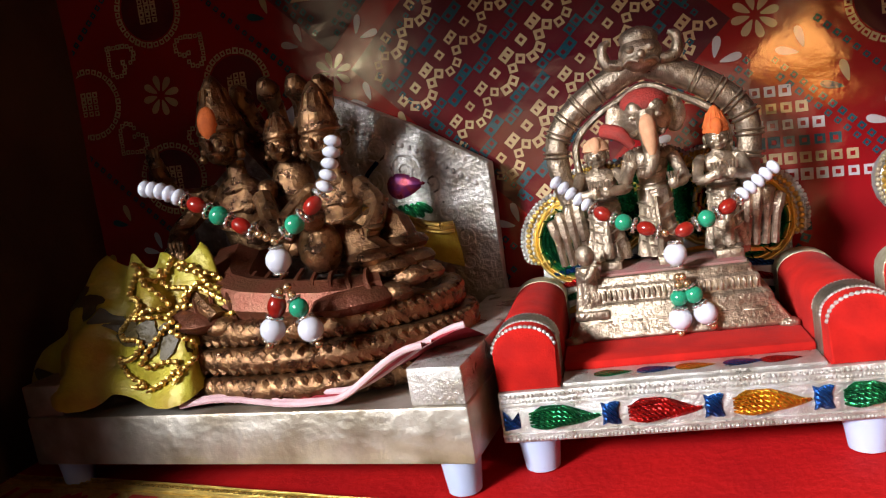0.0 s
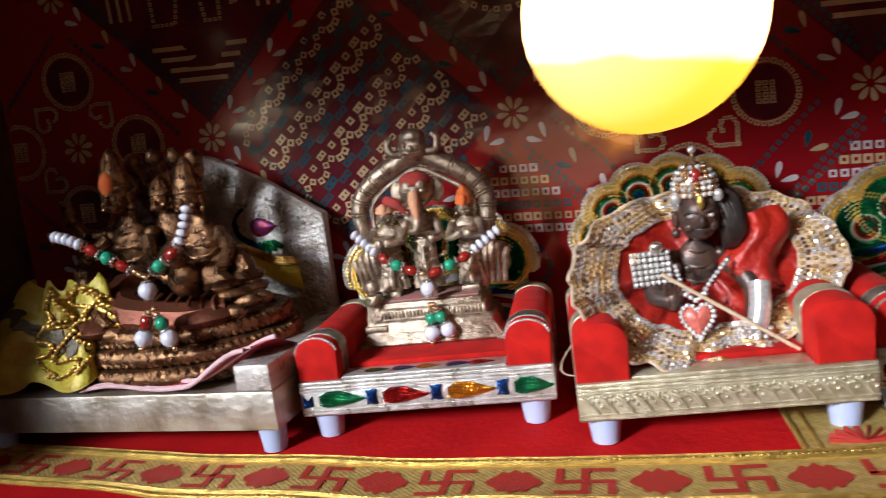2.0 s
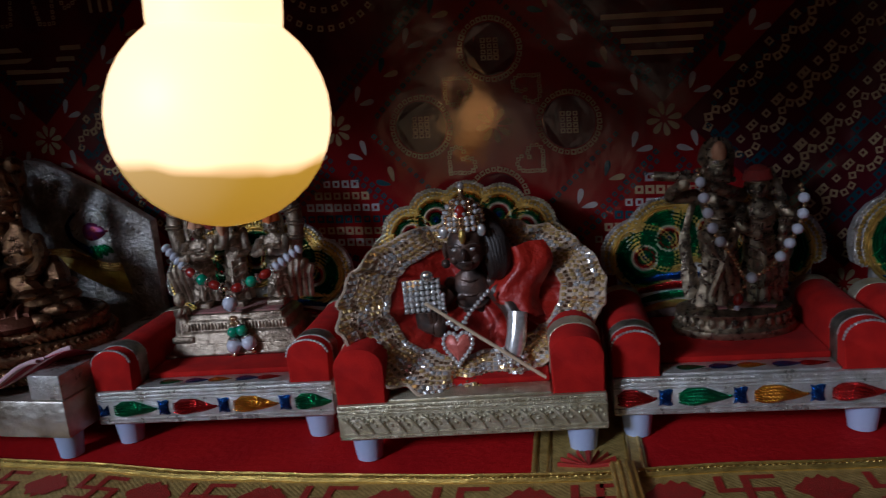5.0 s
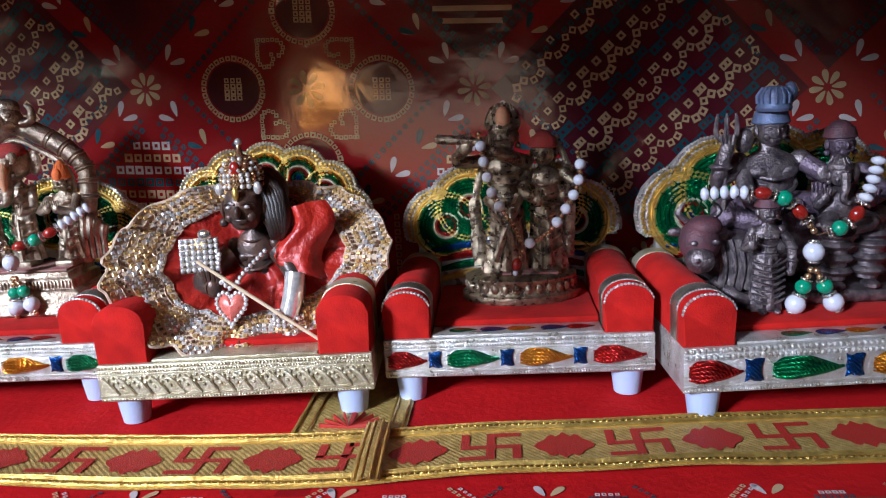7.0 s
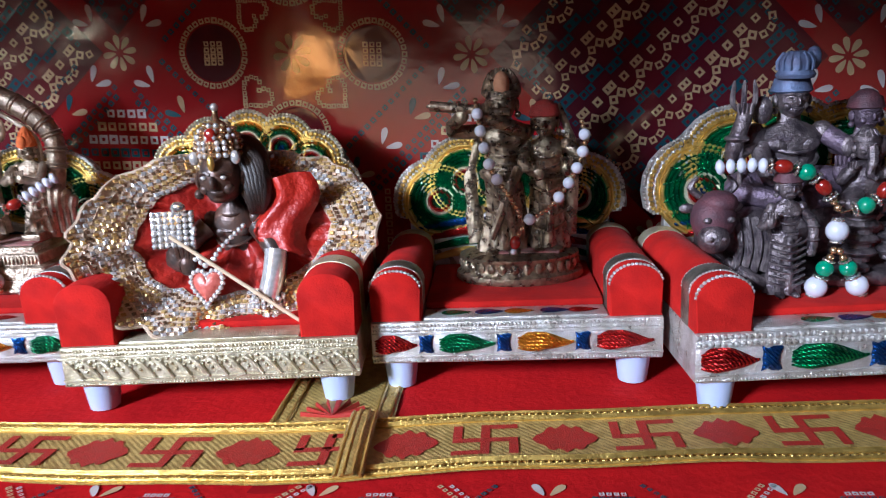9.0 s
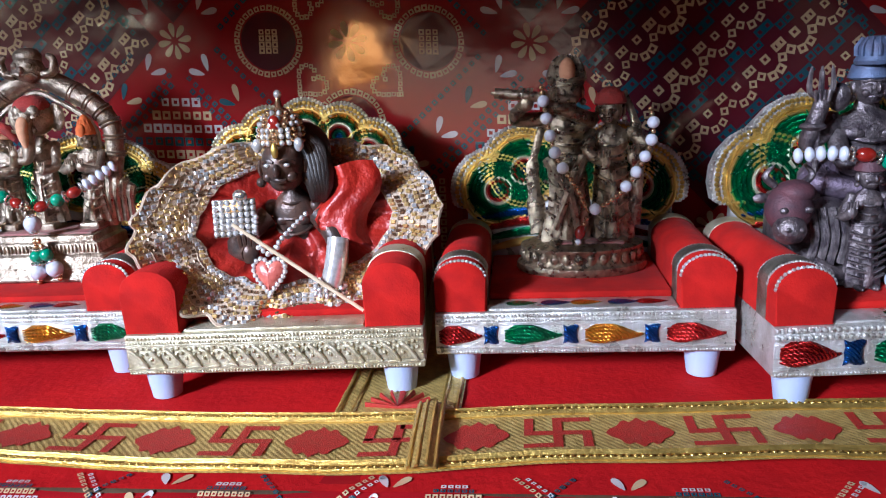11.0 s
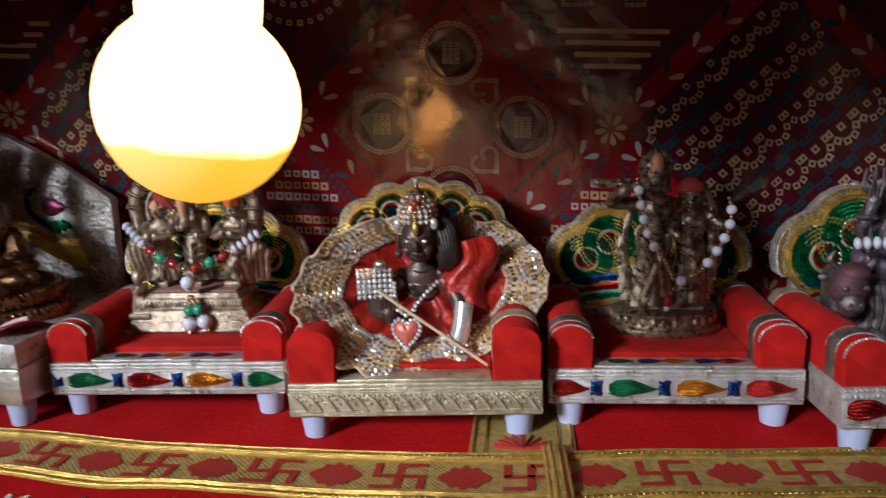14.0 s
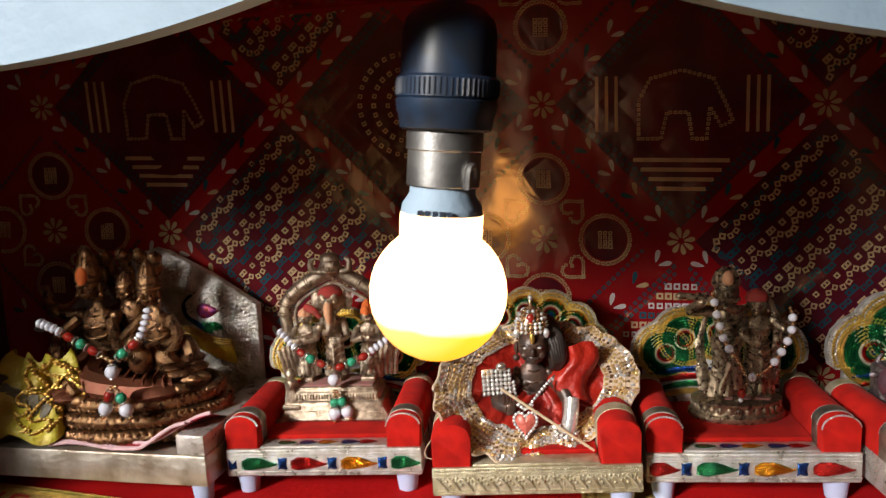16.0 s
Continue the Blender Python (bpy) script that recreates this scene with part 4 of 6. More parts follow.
def robe(bm, c, h, r0, r1, idx=0, folds=11, depth=0.10, squash=0.75, seg=44, rows=9, sway=0.0):
    """A draped skirt from the ground up, with folds; c is its base middle."""
    rings = []
    for i in range(rows + 1):
        t = i / rows
        r = r0 + (r1 - r0) * t ** 0.8
        r *= 1 + 0.05 * math.sin(t * 9)
        ring = []
        for k in range(seg):
            a = 2 * math.pi * k / seg
            q = r * (1 + depth * (1 - 0.6 * t) * math.sin(folds * a + 2.2 * math.sin(t * 3)))
            ring.append(bm.verts.new((c[0] + q * math.cos(a) + sway * math.sin(t * math.pi), c[1] + q * squash * math.sin(a), c[2] + h * t)))
        rings.append(ring)
    for a, b in zip(rings, rings[1:]):
        for k in range(seg):
            bm.faces.new((a[k], a[(k + 1) % seg], b[(k + 1) % seg], b[k])).material_index = idx
    bm.faces.new(rings[0][::-1]).material_index = idx
    bm.faces.new(rings[-1]).material_index = idx


def hoop(bm, c, rx, ry, t, idx=0, n=18, tilt=0.0):
    pts = [(c[0] + rx * math.cos(2 * math.pi * k / n), c[1] + ry * math.sin(2 * math.pi * k / n), c[2] - tilt * (1 - math.sin(2 * math.pi * k / n)) / 2) for k in range(n + 1)]
    tube(bm, pts, t, 5, idx)


def face(bm, c, r, idx=0, crown="cone", crown_idx=None, crown_h=2.2, mark=None, turn=0.0):
    """A head with brow, nose, mouth, ears and headdress, looking to -y."""
    ci = idx if crown_idx is None else crown_idx
    x, y, z = c
    dx = math.sin(turn) * r
    ball(bm, c, (r * 0.82, r * 0.9, r), idx, 16)
    ball(bm, (x + dx, y - r * 0.40, z - r * 0.55), (r * 0.45, r * 0.45, r * 0.38), idx, 10)
    ball(bm, (x + dx, y - r * 0.92, z - r * 0.10), (r * 0.14, r * 0.22, r * 0.26), idx, 8)
    for s in (-1, 1):
        tube(bm, bend([(x + dx + s * r * 0.12, y - r * 0.86, z + r * 0.20), (x + dx + s * r * 0.36, y - r * 0.80, z + r * 0.28), (x + dx + s * r * 0.60, y - r * 0.58, z + r * 0.16)], 3), r * 0.07, 5, idx)
        ball(bm, (x + dx + s * r * 0.32, y - r * 0.74, z + r * 0.06), (r * 0.17, r * 0.12, r * 0.09), idx, 8)
        ball(bm, (x + dx + s * r * 0.42, y - r * 0.55, z - r * 0.35), (r * 0.26, r * 0.25, r * 0.22), idx, 8)
        ball(bm, (x + s * r * 0.86, y, z - r * 0.1), (r * 0.16, r * 0.28, r * 0.36), idx, 8)
        ball(bm, (x + s * r * 0.90, y - r * 0.1, z - r * 0.62), r * 0.2, idx, 8)
    tube(bm, bend([(x + dx - r * 0.27, y - r * 0.78, z - r * 0.48), (x + dx, y - r * 0.92, z - r * 0.52), (x + dx + r * 0.27, y - r * 0.78, z - r * 0.48)], 3), r * 0.075, 5, idx)
    top = z + r * 0.35
    if crown == "cone":
        prof = [(r * 0.92, 0), (r * 0.98, r * 0.12), (r * 0.90, r * 0.30), (r * 0.93, r * 0.42), (r * 0.78, r * crown_h * 0.45), (r * 0.70, r * crown_h * 0.5), (r * 0.5, r * crown_h * 0.75), (r * 0.25, r * crown_h * 0.93), (r * 0.06, r * crown_h)]
        turned(bm, prof, 20, Matrix.Translation((x, y + r * 0.1, top)), ci)
        for k in range(12):
            a = 2 * math.pi * k / 12
            tube(bm, [(x + r * 0.9 * math.cos(a), y + r * 0.1 + r * 0.9 * math.sin(a), top + r * 0.4), (x + r * 0.5 * math.cos(a), y + r * 0.1 + r * 0.5 * math.sin(a), top + r * crown_h * 0.75)], r * 0.07, 4, ci)
    elif crown == "turban":
        for k in range(4):
            hoop(bm, (x, y + r * 0.1, top + r * 0.16 * k + r * 0.1), r * (0.93 - 0.05 * k), r * (0.93 - 0.05 * k), r * 0.15, ci)
        ball(bm, (x, y + r * 0.1, top + r * 0.5), (r * 0.78, r * 0.78, r * crown_h * 0.35), ci, 12)
    elif crown == "flame":
        for k in range(9):
            a = radians(-64 + 16 * k)
            w = r * (1.0 + 0.25 * math.cos(a))
            tube(bm, bend([(x + 0.6 * w * math.sin(a), y + r * 0.25, top), (x + 0.95 * w * math.sin(a), y + r * 0.2, top + r * 0.7 * math.cos(a)), (x + 0.72 * w * math.sin(a), y + r * 0.2, top + r * crown_h * (0.55 + 0.45 * math.cos(a)))], 4), [r * 0.2] * 6 + [r * 0.18, r * 0.14, r * 0.08], 6, ci)
        for k in range(3):
            hoop(bm, (x, y, top + r * 0.14 * k), r * 0.9, r * 0.9, r * 0.1, ci)
        ball(bm, (x, y + r * 0.1, top + r * 0.6), (r * 0.7, r * 0.6, r * crown_h * 0.5), ci, 12)
    if mark is not None:
        ball(bm, (x, y - r * 0.62, z + r * (0.75 if crown != "flame" else 1.05)), (r * 0.46, r * 0.45, r * 0.72), mark, 12)


def torso(bm, c, h, w, idx=0, garland=True):
    """Chest from the waist c up to the shoulders, with necklaces."""
    x, y, z = c
    turned(bm, [(w * 0.62, 0), (w * 0.58, h * 0.2), (w * 0.72, h * 0.55), (w * 0.86, h * 0.8), (w * 0.6, h * 0.97), (w * 0.3, h * 1.08), (w * 0.27, h * 1.25)], 18, Matrix.Translation(c) @ Matrix.Diagonal((1, 0.62, 1, 1)), idx)
    for s in (-1, 1):
        ball(bm, (x + s * w * 0.82, y, z + h * 0.84), (w * 0.3, w * 0.3, w * 0.3), idx, 10)
        ball(bm, (x + s * w * 0.36, y - w * 0.34, z + h * 0.68), (w * 0.30, w * 0.17, w * 0.20), idx, 10)
    if garland:
        for k in range(3):
            hoop(bm, (x, y - w * 0.05, z + h * (1.0 - 0.13 * k)), w * (0.42 + 0.13 * k), w * (0.42 + 0.08 * k), w * 0.055, idx, 16, w * (0.25 + 0.2 * k))
        hoop(bm, (x, y, z + h * 0.05), w * 0.66, w * 0.46, w * 0.08, idx)
        hoop(bm, (x, y, z + h * 0.16), w * 0.62, w * 0.43, w * 0.05, idx)


def limb(bm, pts, r0, r1, idx=0, bands=(), hand=0.0):
    line = bend(pts, 4)
    n = len(line)
    tube(bm, line, [r0 + (r1 - r0) * i / (n - 1) for i in range(n)], 9, idx)
    for t in bands:
        p = line[int(t * (n - 1))]
        ball(bm, p, (r0 * 1.2, r0 * 1.2, r0 * 0.45), idx, 9)
    if hand:
        ball(bm, line[-1], (hand, hand * 0.7, hand * 1.15), idx, 9)
        for k in range(4):
            o = (k - 1.5) * hand * 0.45
            tube(bm, [line[-1] + Vector((o, -hand * 0.3, hand * 0.6)), line[-1] + Vector((o * 1.2, -hand * 0.35, hand * 1.9))], hand * 0.22, 5, idx)


def standing(bm, foot, h, w, idx=0, robe_idx=None, head="cone", mark=None, crown_idx=None, turn=0.0, folds=11, lean=0.0):
    """A robed standing figure without its arms; returns its shoulder height and head middle."""
    x, y, z = foot
    ri = idx if robe_idx is None else robe_idx
    robe(bm, foot, h * 0.46, w * 0.95, w * 0.62, ri, folds, 0.12, 0.72, sway=lean)
    for s in (-1, 1):
        ball(bm, (x + s * w * 0.4, y - w * 0.75, z + h * 0.012), (w * 0.24, w * 0.45, h * 0.022), idx, 8)
    for k in range(4):
        zz = z + h * (0.40 - 0.085 * k)
        tube(bm, bend([(x - w * 0.75, y - w * 0.30, zz + h * 0.03), (x, y - w * 0.74, zz - h * 0.015), (x + w * 0.75, y - w * 0.30, zz + h * 0.03)], 4), w * 0.06, 5, ri)
    tube(bm, bend([(x, y - w * 0.66, z + h * 0.45), (x + w * 0.06, y - w * 0.84, z + h * 0.24), (x, y - w * 0.86, z + h * 0.03)], 4), [w * 0.12] * 5 + [w * 0.16, w * 0.2, w * 0.22, w * 0.24], 6, ri, 0.5)
    torso(bm, (x + lean, y, z + h * 0.45), h * 0.25, w * 0.98, idx)
    r = h * 0.098
    face(bm, (x + lean + turn * w * 0.2, y - w * 0.08, z + h * 0.82), r, idx, head, crown_idx, 2.0 if head == "cone" else 1.6, mark, turn)


def seated(bm, base, h, w, idx=0, leg_idx=None, head="cone", mark=None, crown_idx=None, turn=0.0):
    """A cross-legged figure without its arms."""
    x, y, z = base
    li = idx if leg_idx is None else leg_idx
    for s in (-1, 1):
        tube(bm, bend([(x + s * w * 0.35, y + w * 0.2, z + h * 0.12), (x + s * w * 1.25, y - w * 0.35, z + h * 0.12), (x + s * w * 0.2, y - w * 0.95, z + h * 0.07)], 5), [w * 0.5] * 4 + [w * 0.46, w * 0.42, w * 0.38, w * 0.34, w * 0.3, w * 0.28, w * 0.24], 10, li)
        for k in range(4):
            ball(bm, (x + s * w * (0.35 + 0.25 * k), y - w * (0.62 - 0.08 * k), z + h * 0.15), (w * 0.07, w * 0.38, w * 0.32), li, 8)
    torso(bm, (x, y, z + h * 0.18), h * 0.36, w, idx)
    face(bm, (x, y - w * 0.1, z + h * 0.72), h * 0.125, idx, head, crown_idx, 1.9, mark, turn)


def petals(bm, c, rx, ry, n, size, idx=0):
    for k in range(n):
        a = 2 * math.pi * k / n
        m = Matrix.Rotation(a, 4, "Z")
        ball(bm, (c[0] + rx * math.cos(a), c[1] + ry * math.sin(a), c[2]), (size * 0.45, size * 0.75, size), idx, 8, m)


# ---------------------------------------------------------------- strings of beads
PEARL = material("pearl_bead", (0.64, 0.65, 0.72), 0.22, 0.0, (0.55, 0.56, 0.66), 300, 0.6, coat=0.5)
JADE = material("green_glass_bead", (0.008, 0.28, 0.15), 0.2, 0.0, (0.005, 0.20, 0.11), 300, 0.6, coat=0.6)
RUBY = material("red_glass_bead", (0.28, 0.015, 0.008), 0.16, 0.0, (0.18, 0.008, 0.006), 300, 0.6, coat=0.6)
GILT = material("gilt_bead", (0.72, 0.47, 0.26), 0.25, 0.9, (0.5, 0.3, 0.15), 400, 0.6)
BRIGHT = material("silver_bead", (0.82, 0.78, 0.72), 0.2, 0.9, (0.6, 0.55, 0.48), 400, 0.6)
BEADS = {}


def bead_mesh(kind, r):
    key = (kind, round(r, 5))
    if key not in BEADS:
        bm = bmesh.new()
        if kind == "disc":
            ball(bm, (0, 0, 0), (r * 0.62, r, r), 0, 12)
            mats = [PEARL]
        elif kind == "cap":
            n = 36
            tube(bm, [(0, r * math.cos(2 * math.pi * k / n), r * math.sin(2 * math.pi * k / n)) for k in range(n + 1)], [r * (0.24 + 0.10 * math.cos(math.pi * k / 2)) for k in range(n + 1)], 6)
            mats = [BRIGHT]
        else:
            ball(bm, (0, 0, 0), (r * 1.35, r, r) if kind == "ruby" else r, 0, 16)
            mats = [{"pearl": PEARL, "jade": JADE, "ruby": RUBY, "gilt": GILT}[kind]]
        BEADS[key] = finish("bead", bm, mats, 80)
    return BEADS[key]


def bead_at(parent, kind, p, r, way=(1, 0, 0)):
    name = {"disc": "pearl_disc", "cap": "bead_cap", "pearl": "pearl", "jade": "green_bead", "ruby": "red_bead", "gilt": "gilt_bead"}[kind]
    way = Vector(way).normalized()
    q = way.to_track_quat("X", "Z").to_matrix().to_4x4()
    return again(name, bead_mesh(kind, r), parent, Matrix.Translation(p) @ q)


def string_of(parent, pts, kinds, sizes):
    """Beads of those kinds threaded one after another along a smooth line; what is left of the line takes the last kind."""
    line = bend(pts, 10)
    total = sum((b - a).length for a, b in zip(line, line[1:]))
    width = {"disc": 1.3, "cap": 0.7, "pearl": 2.0, "jade": 2.0, "ruby": 2.7, "gilt": 2.0}
    s, k = 0.0, 0
    seq = list(kinds)
    while True:
        kind = seq[k % len(seq)]
        w = width[kind] * sizes[kind]
        if s + w > total + 0.0006:
            break
        want, run = s + w / 2, 0.0
        for a, b in zip(line, line[1:]):
            d = (b - a).length
            if run + d >= want:
                bead_at(parent, kind, a + (b - a) * ((want - run) / d), sizes[kind], b - a)
                break
            run += d
        s += w
        k += 1
    bm = bmesh.new()
    tube(bm, line, 0.0003, 4)
    part("thread", bm, GILT, parent)


SIZES = {"disc": 0.0032, "cap": 0.0026, "pearl": 0.0046, "jade": 0.0036, "ruby": 0.0030, "gilt": 0.0016}


def about(old, place, size):
    """Moves what is built round old to place, at that size."""
    return Matrix.Translation(place) @ Matrix.Diagonal((size, size, size, 1)) @ Matrix.Translation(-Vector(old))


def necklace(label, left, right, drop, tassels, scale=1.0, m=None):
    """A garland: two bead strings that meet over a pearl, with two hanging tassels."""
    g = thing("bead_necklace", label, "necklace", m, "bead necklaces on the figures")
    z = {k: v * scale for k, v in SIZES.items()}
    side = ["disc"] * 5 + ["cap", "ruby", "cap", "jade", "cap", "ruby", "cap"] + ["gilt"] * 8
    string_of(g, left, side, z)
    string_of(g, right, side, z)
    bead_at(g, "cap", Vector(drop) + Vector((0, 0, z["pearl"])), z["cap"] * 0.8, (0, 0, 1))
    bead_at(g, "pearl", drop, z["pearl"])
    bead_at(g, "cap", Vector(drop) - Vector((0, 0, z["pearl"])), z["cap"] * 0.8, (0, 0, 1))
    for colour, end in tassels:
        end = Vector(end)
        start = Vector(drop) - Vector((0, 0, z["pearl"] * 1.3))
        up = (start - end).normalized()
        bead_at(g, "pearl", end, z["pearl"])
        bead_at(g, "cap", end + up * z["pearl"] * 0.95, z["cap"], up)
        q = end + up * (z["pearl"] + z["jade"] * 1.1)
        bead_at(g, colour, q, z["jade"] if colour == "jade" else z["jade"] * 0.95, up)
        bead_at(g, "cap", q + up * z["jade"], z["cap"] * 0.8, up)
        r = q + up * (z["jade"] + z["gilt"])
        while (r - start).length > z["gilt"] * 1.5 and (r - start).dot(up) < 0:
            bead_at(g, "gilt", r, z["gilt"])
            r = r + up * z["gilt"] * 2
        bead_at(g, "cap", end - up * z["pearl"] * 0.95, z["cap"] * 0.8, up)
        bead_at(g, "gilt", end - up * (z["pearl"] + z["gilt"] * 0.8), z["gilt"])
    return g


# ---------------------------------------------------------------- the silver bed and its group
BED = pose(-0.0970, -0.0059, 0, 0, 0, -5.6)
bed = thing("silver_bed", "plain tarnished silver-covered low bed on white feet", "throne", BED)
bm = bmesh.new()
box(bm, -0.1015, 0.1015, 0.0, 0.126, 0.0120, 0.0335, 0.0012)
lumpy(bm, 0.0004, 90)
part("base", bm, OLD_SILVER, bed)
bm = bmesh.new()
turned(bm, [(0.0055, FZ), (0.0061, FZ + 0.0004), (0.0076, 0.0120), (0.0076, 0.0125)], 24)
foot = part("foot", bm, PLASTIC, bed, "milky plastic foot", pose(-0.090, 0.010, 0))
for x, y in ((0.0925, 0.009), (-0.090, 0.115), (0.0925, 0.115)):
    again("foot", foot.data, bed, pose(x, y, 0))
for s in (-1, 1):
    bm = bmesh.new()
    x = 0.0910 if s > 0 else -0.0910
    box(bm, x - 0.0105, x + 0.0100, 0.001, 0.118, 0.0335, 0.0475, 0.001)
    part("side_rail", bm, OLD_SILVER if s < 0 else SILVER, bed, "silver-covered side rail")
gable = [(-0.089, 0.034), (-0.089, 0.100), (-0.050, 0.127), (-0.012, 0.146), (0.0, 0.149), (0.012, 0.146), (0.050, 0.127), (0.087, 0.104), (0.0855, 0.050), (0.0865, 0.034)]
bm = bmesh.new()
slab(bm, [(x, z * 1.045) for x, z in gable], 0.118, 0.1245, bevel=0.001)
head = part("headboard", bm, EMBOSSED, bed, "gabled silver headboard with embossed scrolls")
for s in (-1, 1):
    for k, (cx, cz, r0) in enumerate(((0.043, 0.111, 0.009), (0.057, 0.103, 0.007), (0.064, 0.088, 0.006), (0.070, 0.075, 0.006), (0.030, 0.124, 0.007), (0.026, 0.108, 0.006), (0.070, 0.062, 0.005), (0.014, 0.132, 0.007))):
        bm = bmesh.new()
        line = []
        for q in range(26):
            a = 0.45 * q + k
            rr = r0 * (1 - q / 27)
            line.append((s * (cx + rr * math.cos(a)), 0.1176, cz + rr * math.sin(a)))
        tube(bm, line, 0.0006, 5, flat=0.8)
        part("scroll", bm, SILVER, head)
    bm = bmesh.new()
    bead_row(bm, spaced([(s * 0.006, 0.1178, 0.141), (s * 0.050, 0.1178, 0.1205), (s * 0.079, 0.1178, 0.100)], 0.0042), 0.0013, 0, 8)
    part("bead_trim", bm, SILVER, head)
    # peacock in coloured foil
    bm = bmesh.new()
    relief(bm, teardrop(s * 0.041, 0.1035, 0.021, 0.012, s), 0.118, 0.0022, 0)
    part("peacock_body", bm, material("violet_foil", (0.16, 0.02, 0.12), 0.3, 0.5, (0.30, 0.03, 0.03), 260, 0.9, 0.3, 1200), head, "violet and red foil bird body")
    bm = bmesh.new()
    tube(bm, bend([(s * 0.030, 0.1172, 0.117), (s * 0.0225, 0.1172, 0.110), (s * 0.0235, 0.1172, 0.100), (s * 0.031, 0.1172, 0.094), (s * 0.039, 0.1172, 0.089)], 5), [0.0012] * 6 + [0.002] * 9 + [0.0024] * 6, 7, 0, 0.5)
    part("peacock_neck", bm, BLUE, head, "blue foil bird neck")
    for k in range(4):
        bm = bmesh.new()
        tube(bm, bend([(s * (0.038 + 0.003 * k), 0.1172, 0.094), (s * (0.040 + 0.005 * k), 0.1172, 0.083 + 0.002 * k)], 4), [0.001, 0.0018, 0.0022, 0.002, 0.001], 6, 0, 0.5)
        part("tail_feather", bm, GREEN, head)

# red cloth with pale piping under the figures
CLOTH_RED = material("crimson_cloth", (0.42, 0.02, 0.035), 0.75, 0, (0.30, 0.015, 0.03), 60, 0.8, 0.25, 600, 0.3, 4000)
PIPING = material("pink_piping", (0.72, 0.48, 0.50), 0.8, 0, (0.6, 0.35, 0.38), 200, 0.7, 0.4, 1500)
cloth = thing("seat_cloth", "crimson cloth with pale pink piping under the bronze group", "cloth", BED @ pose(0.020, 0.002, 0) @ Matrix.Diagonal((1.12, 1, 1, 1)))


def cloth_edge(t, k=0.0):
    """The cloth's front edge; k = 1 gives its second, inner edge."""
    rise = max(0.0, (t - 0.62) / 0.38)
    rise = rise * rise * (3 - 2 * rise)
    x = -0.034 + 0.098 * t - 0.004 * rise
    y = -0.0015 + 0.003 * math.sin(t * 6) + 0.004 * rise
    z = 0.0362 + 0.0012 * math.sin(t * 11) + 0.0190 * rise
    return Vector((x + k * (0.002 + 0.009 * rise), y + k * (0.008 + 0.004 * rise), z + k * (0.0022 + 0.0015 * math.sin(t * 7))))


bm = bmesh.new()
rows = []
for i in range(41):
    p0, p1 = cloth_edge(i / 40), cloth_edge(i / 40, 1.0)
    row = [bm.verts.new(p0 + (p1 - p0) * j / 4) for j in range(5)]
    row += [bm.verts.new(p1 + (Vector((p1.x, 0.06, 0.0362)) - p1) * j / 4) for j in range(1, 5)]
    rows.append(row)
for a, b in zip(rows, rows[1:]):
    for j in range(8):
        bm.faces.new((a[j], b[j], b[j + 1], a[j + 1]))
part("sheet", bm, CLOTH_RED, cloth, angle=80)
for k in (0.0, 0.22, 1.0):
    bm = bmesh.new()
    tube(bm, [cloth_edge(i / 50, k) + Vector((0, 0, 0.0006)) for i in range(51)], 0.0013 if k != 0.22 else 0.0009, 8)
    part("piping", bm, PIPING, cloth, "pale pink corded edge")

# bronze group on a coiled base
bm = bmesh.new()
for k, (z, rx, ry, r) in enumerate(((0.0405, 0.064, 0.041, 0.0052), (0.0505, 0.062, 0.039, 0.0052), (0.060, 0.058, 0.036, 0.0050))):
    n = 84
    ring = []
    for i in range(n + 1):
        a = 2 * math.pi * i / n
        ring.append((rx * math.cos(a), ry * math.sin(a), z))
    tube(bm, ring, r, 10)
    for i in range(n):
        a = 2 * math.pi * i / n
        m = Matrix.Rotation(a, 4, "Z") @ Matrix.Rotation(0.6, 4, "X")
        for dz in (-0.5, 0.5):
            ball(bm, ((rx + r * 0.62) * math.cos(a), (ry + r * 0.62) * math.sin(a), z + dz * r * 0.8), (r * 0.42, r * 0.36, r * 0.55), 0, 6, m)
turned(bm, [(0.9, 0), (0.9, 0.014), (0.84, 0.020), (0.3, 0.023)], 40, Matrix.Translation((0, 0, 0.039)) @ Matrix.Diagonal((0.060, 0.038, 1, 1)), 1)
# legs stretched over the coils
for pts, r0, r1, i in (([(-0.030, 0.000, 0.078), (-0.020, -0.022, 0.070), (0.020, -0.026, 0.066), (0.040, -0.020, 0.068)], 0.0125, 0.0075, 1),
                       ([(-0.034, -0.006, 0.076), (-0.046, -0.022, 0.070), (-0.024, -0.032, 0.064)], 0.0105, 0.0065, 1),
                       ([(0.012, 0.004, 0.080), (0.024, -0.010, 0.086), (0.044, -0.012, 0.072)], 0.0095, 0.0065, 0),
                       ([(0.016, 0.006, 0.078), (0.036, 0.004, 0.090), (0.048, -0.006, 0.072)], 0.0085, 0.0060, 0)):
    limb(bm, pts, r0, r1, i, (0.80, 0.9))
    ball(bm, Vector(pts[-1]) + Vector((0.004, -0.003, -0.001)), (0.0085, 0.0050, 0.0042), 0, 10)
for k in range(11):
    x = -0.034 + 0.0068 * k
    tube(bm, bend([(x, -0.016, 0.0795 - 0.0003 * k), (x + 0.003, -0.0325 + 0.0004 * k, 0.0740), (x + 0.007, -0.0360 + 0.0006 * k, 0.0635)], 4), 0.0010, 5, 1)
torso(bm, (-0.028, 0.008, 0.080), 0.034, 0.0155, 0)
face(bm, (-0.030, 0.004, 0.131), 0.0098, 0, "cone", None, 2.4, 2)
torso(bm, (0.014, 0.010, 0.078), 0.032, 0.0135, 0)
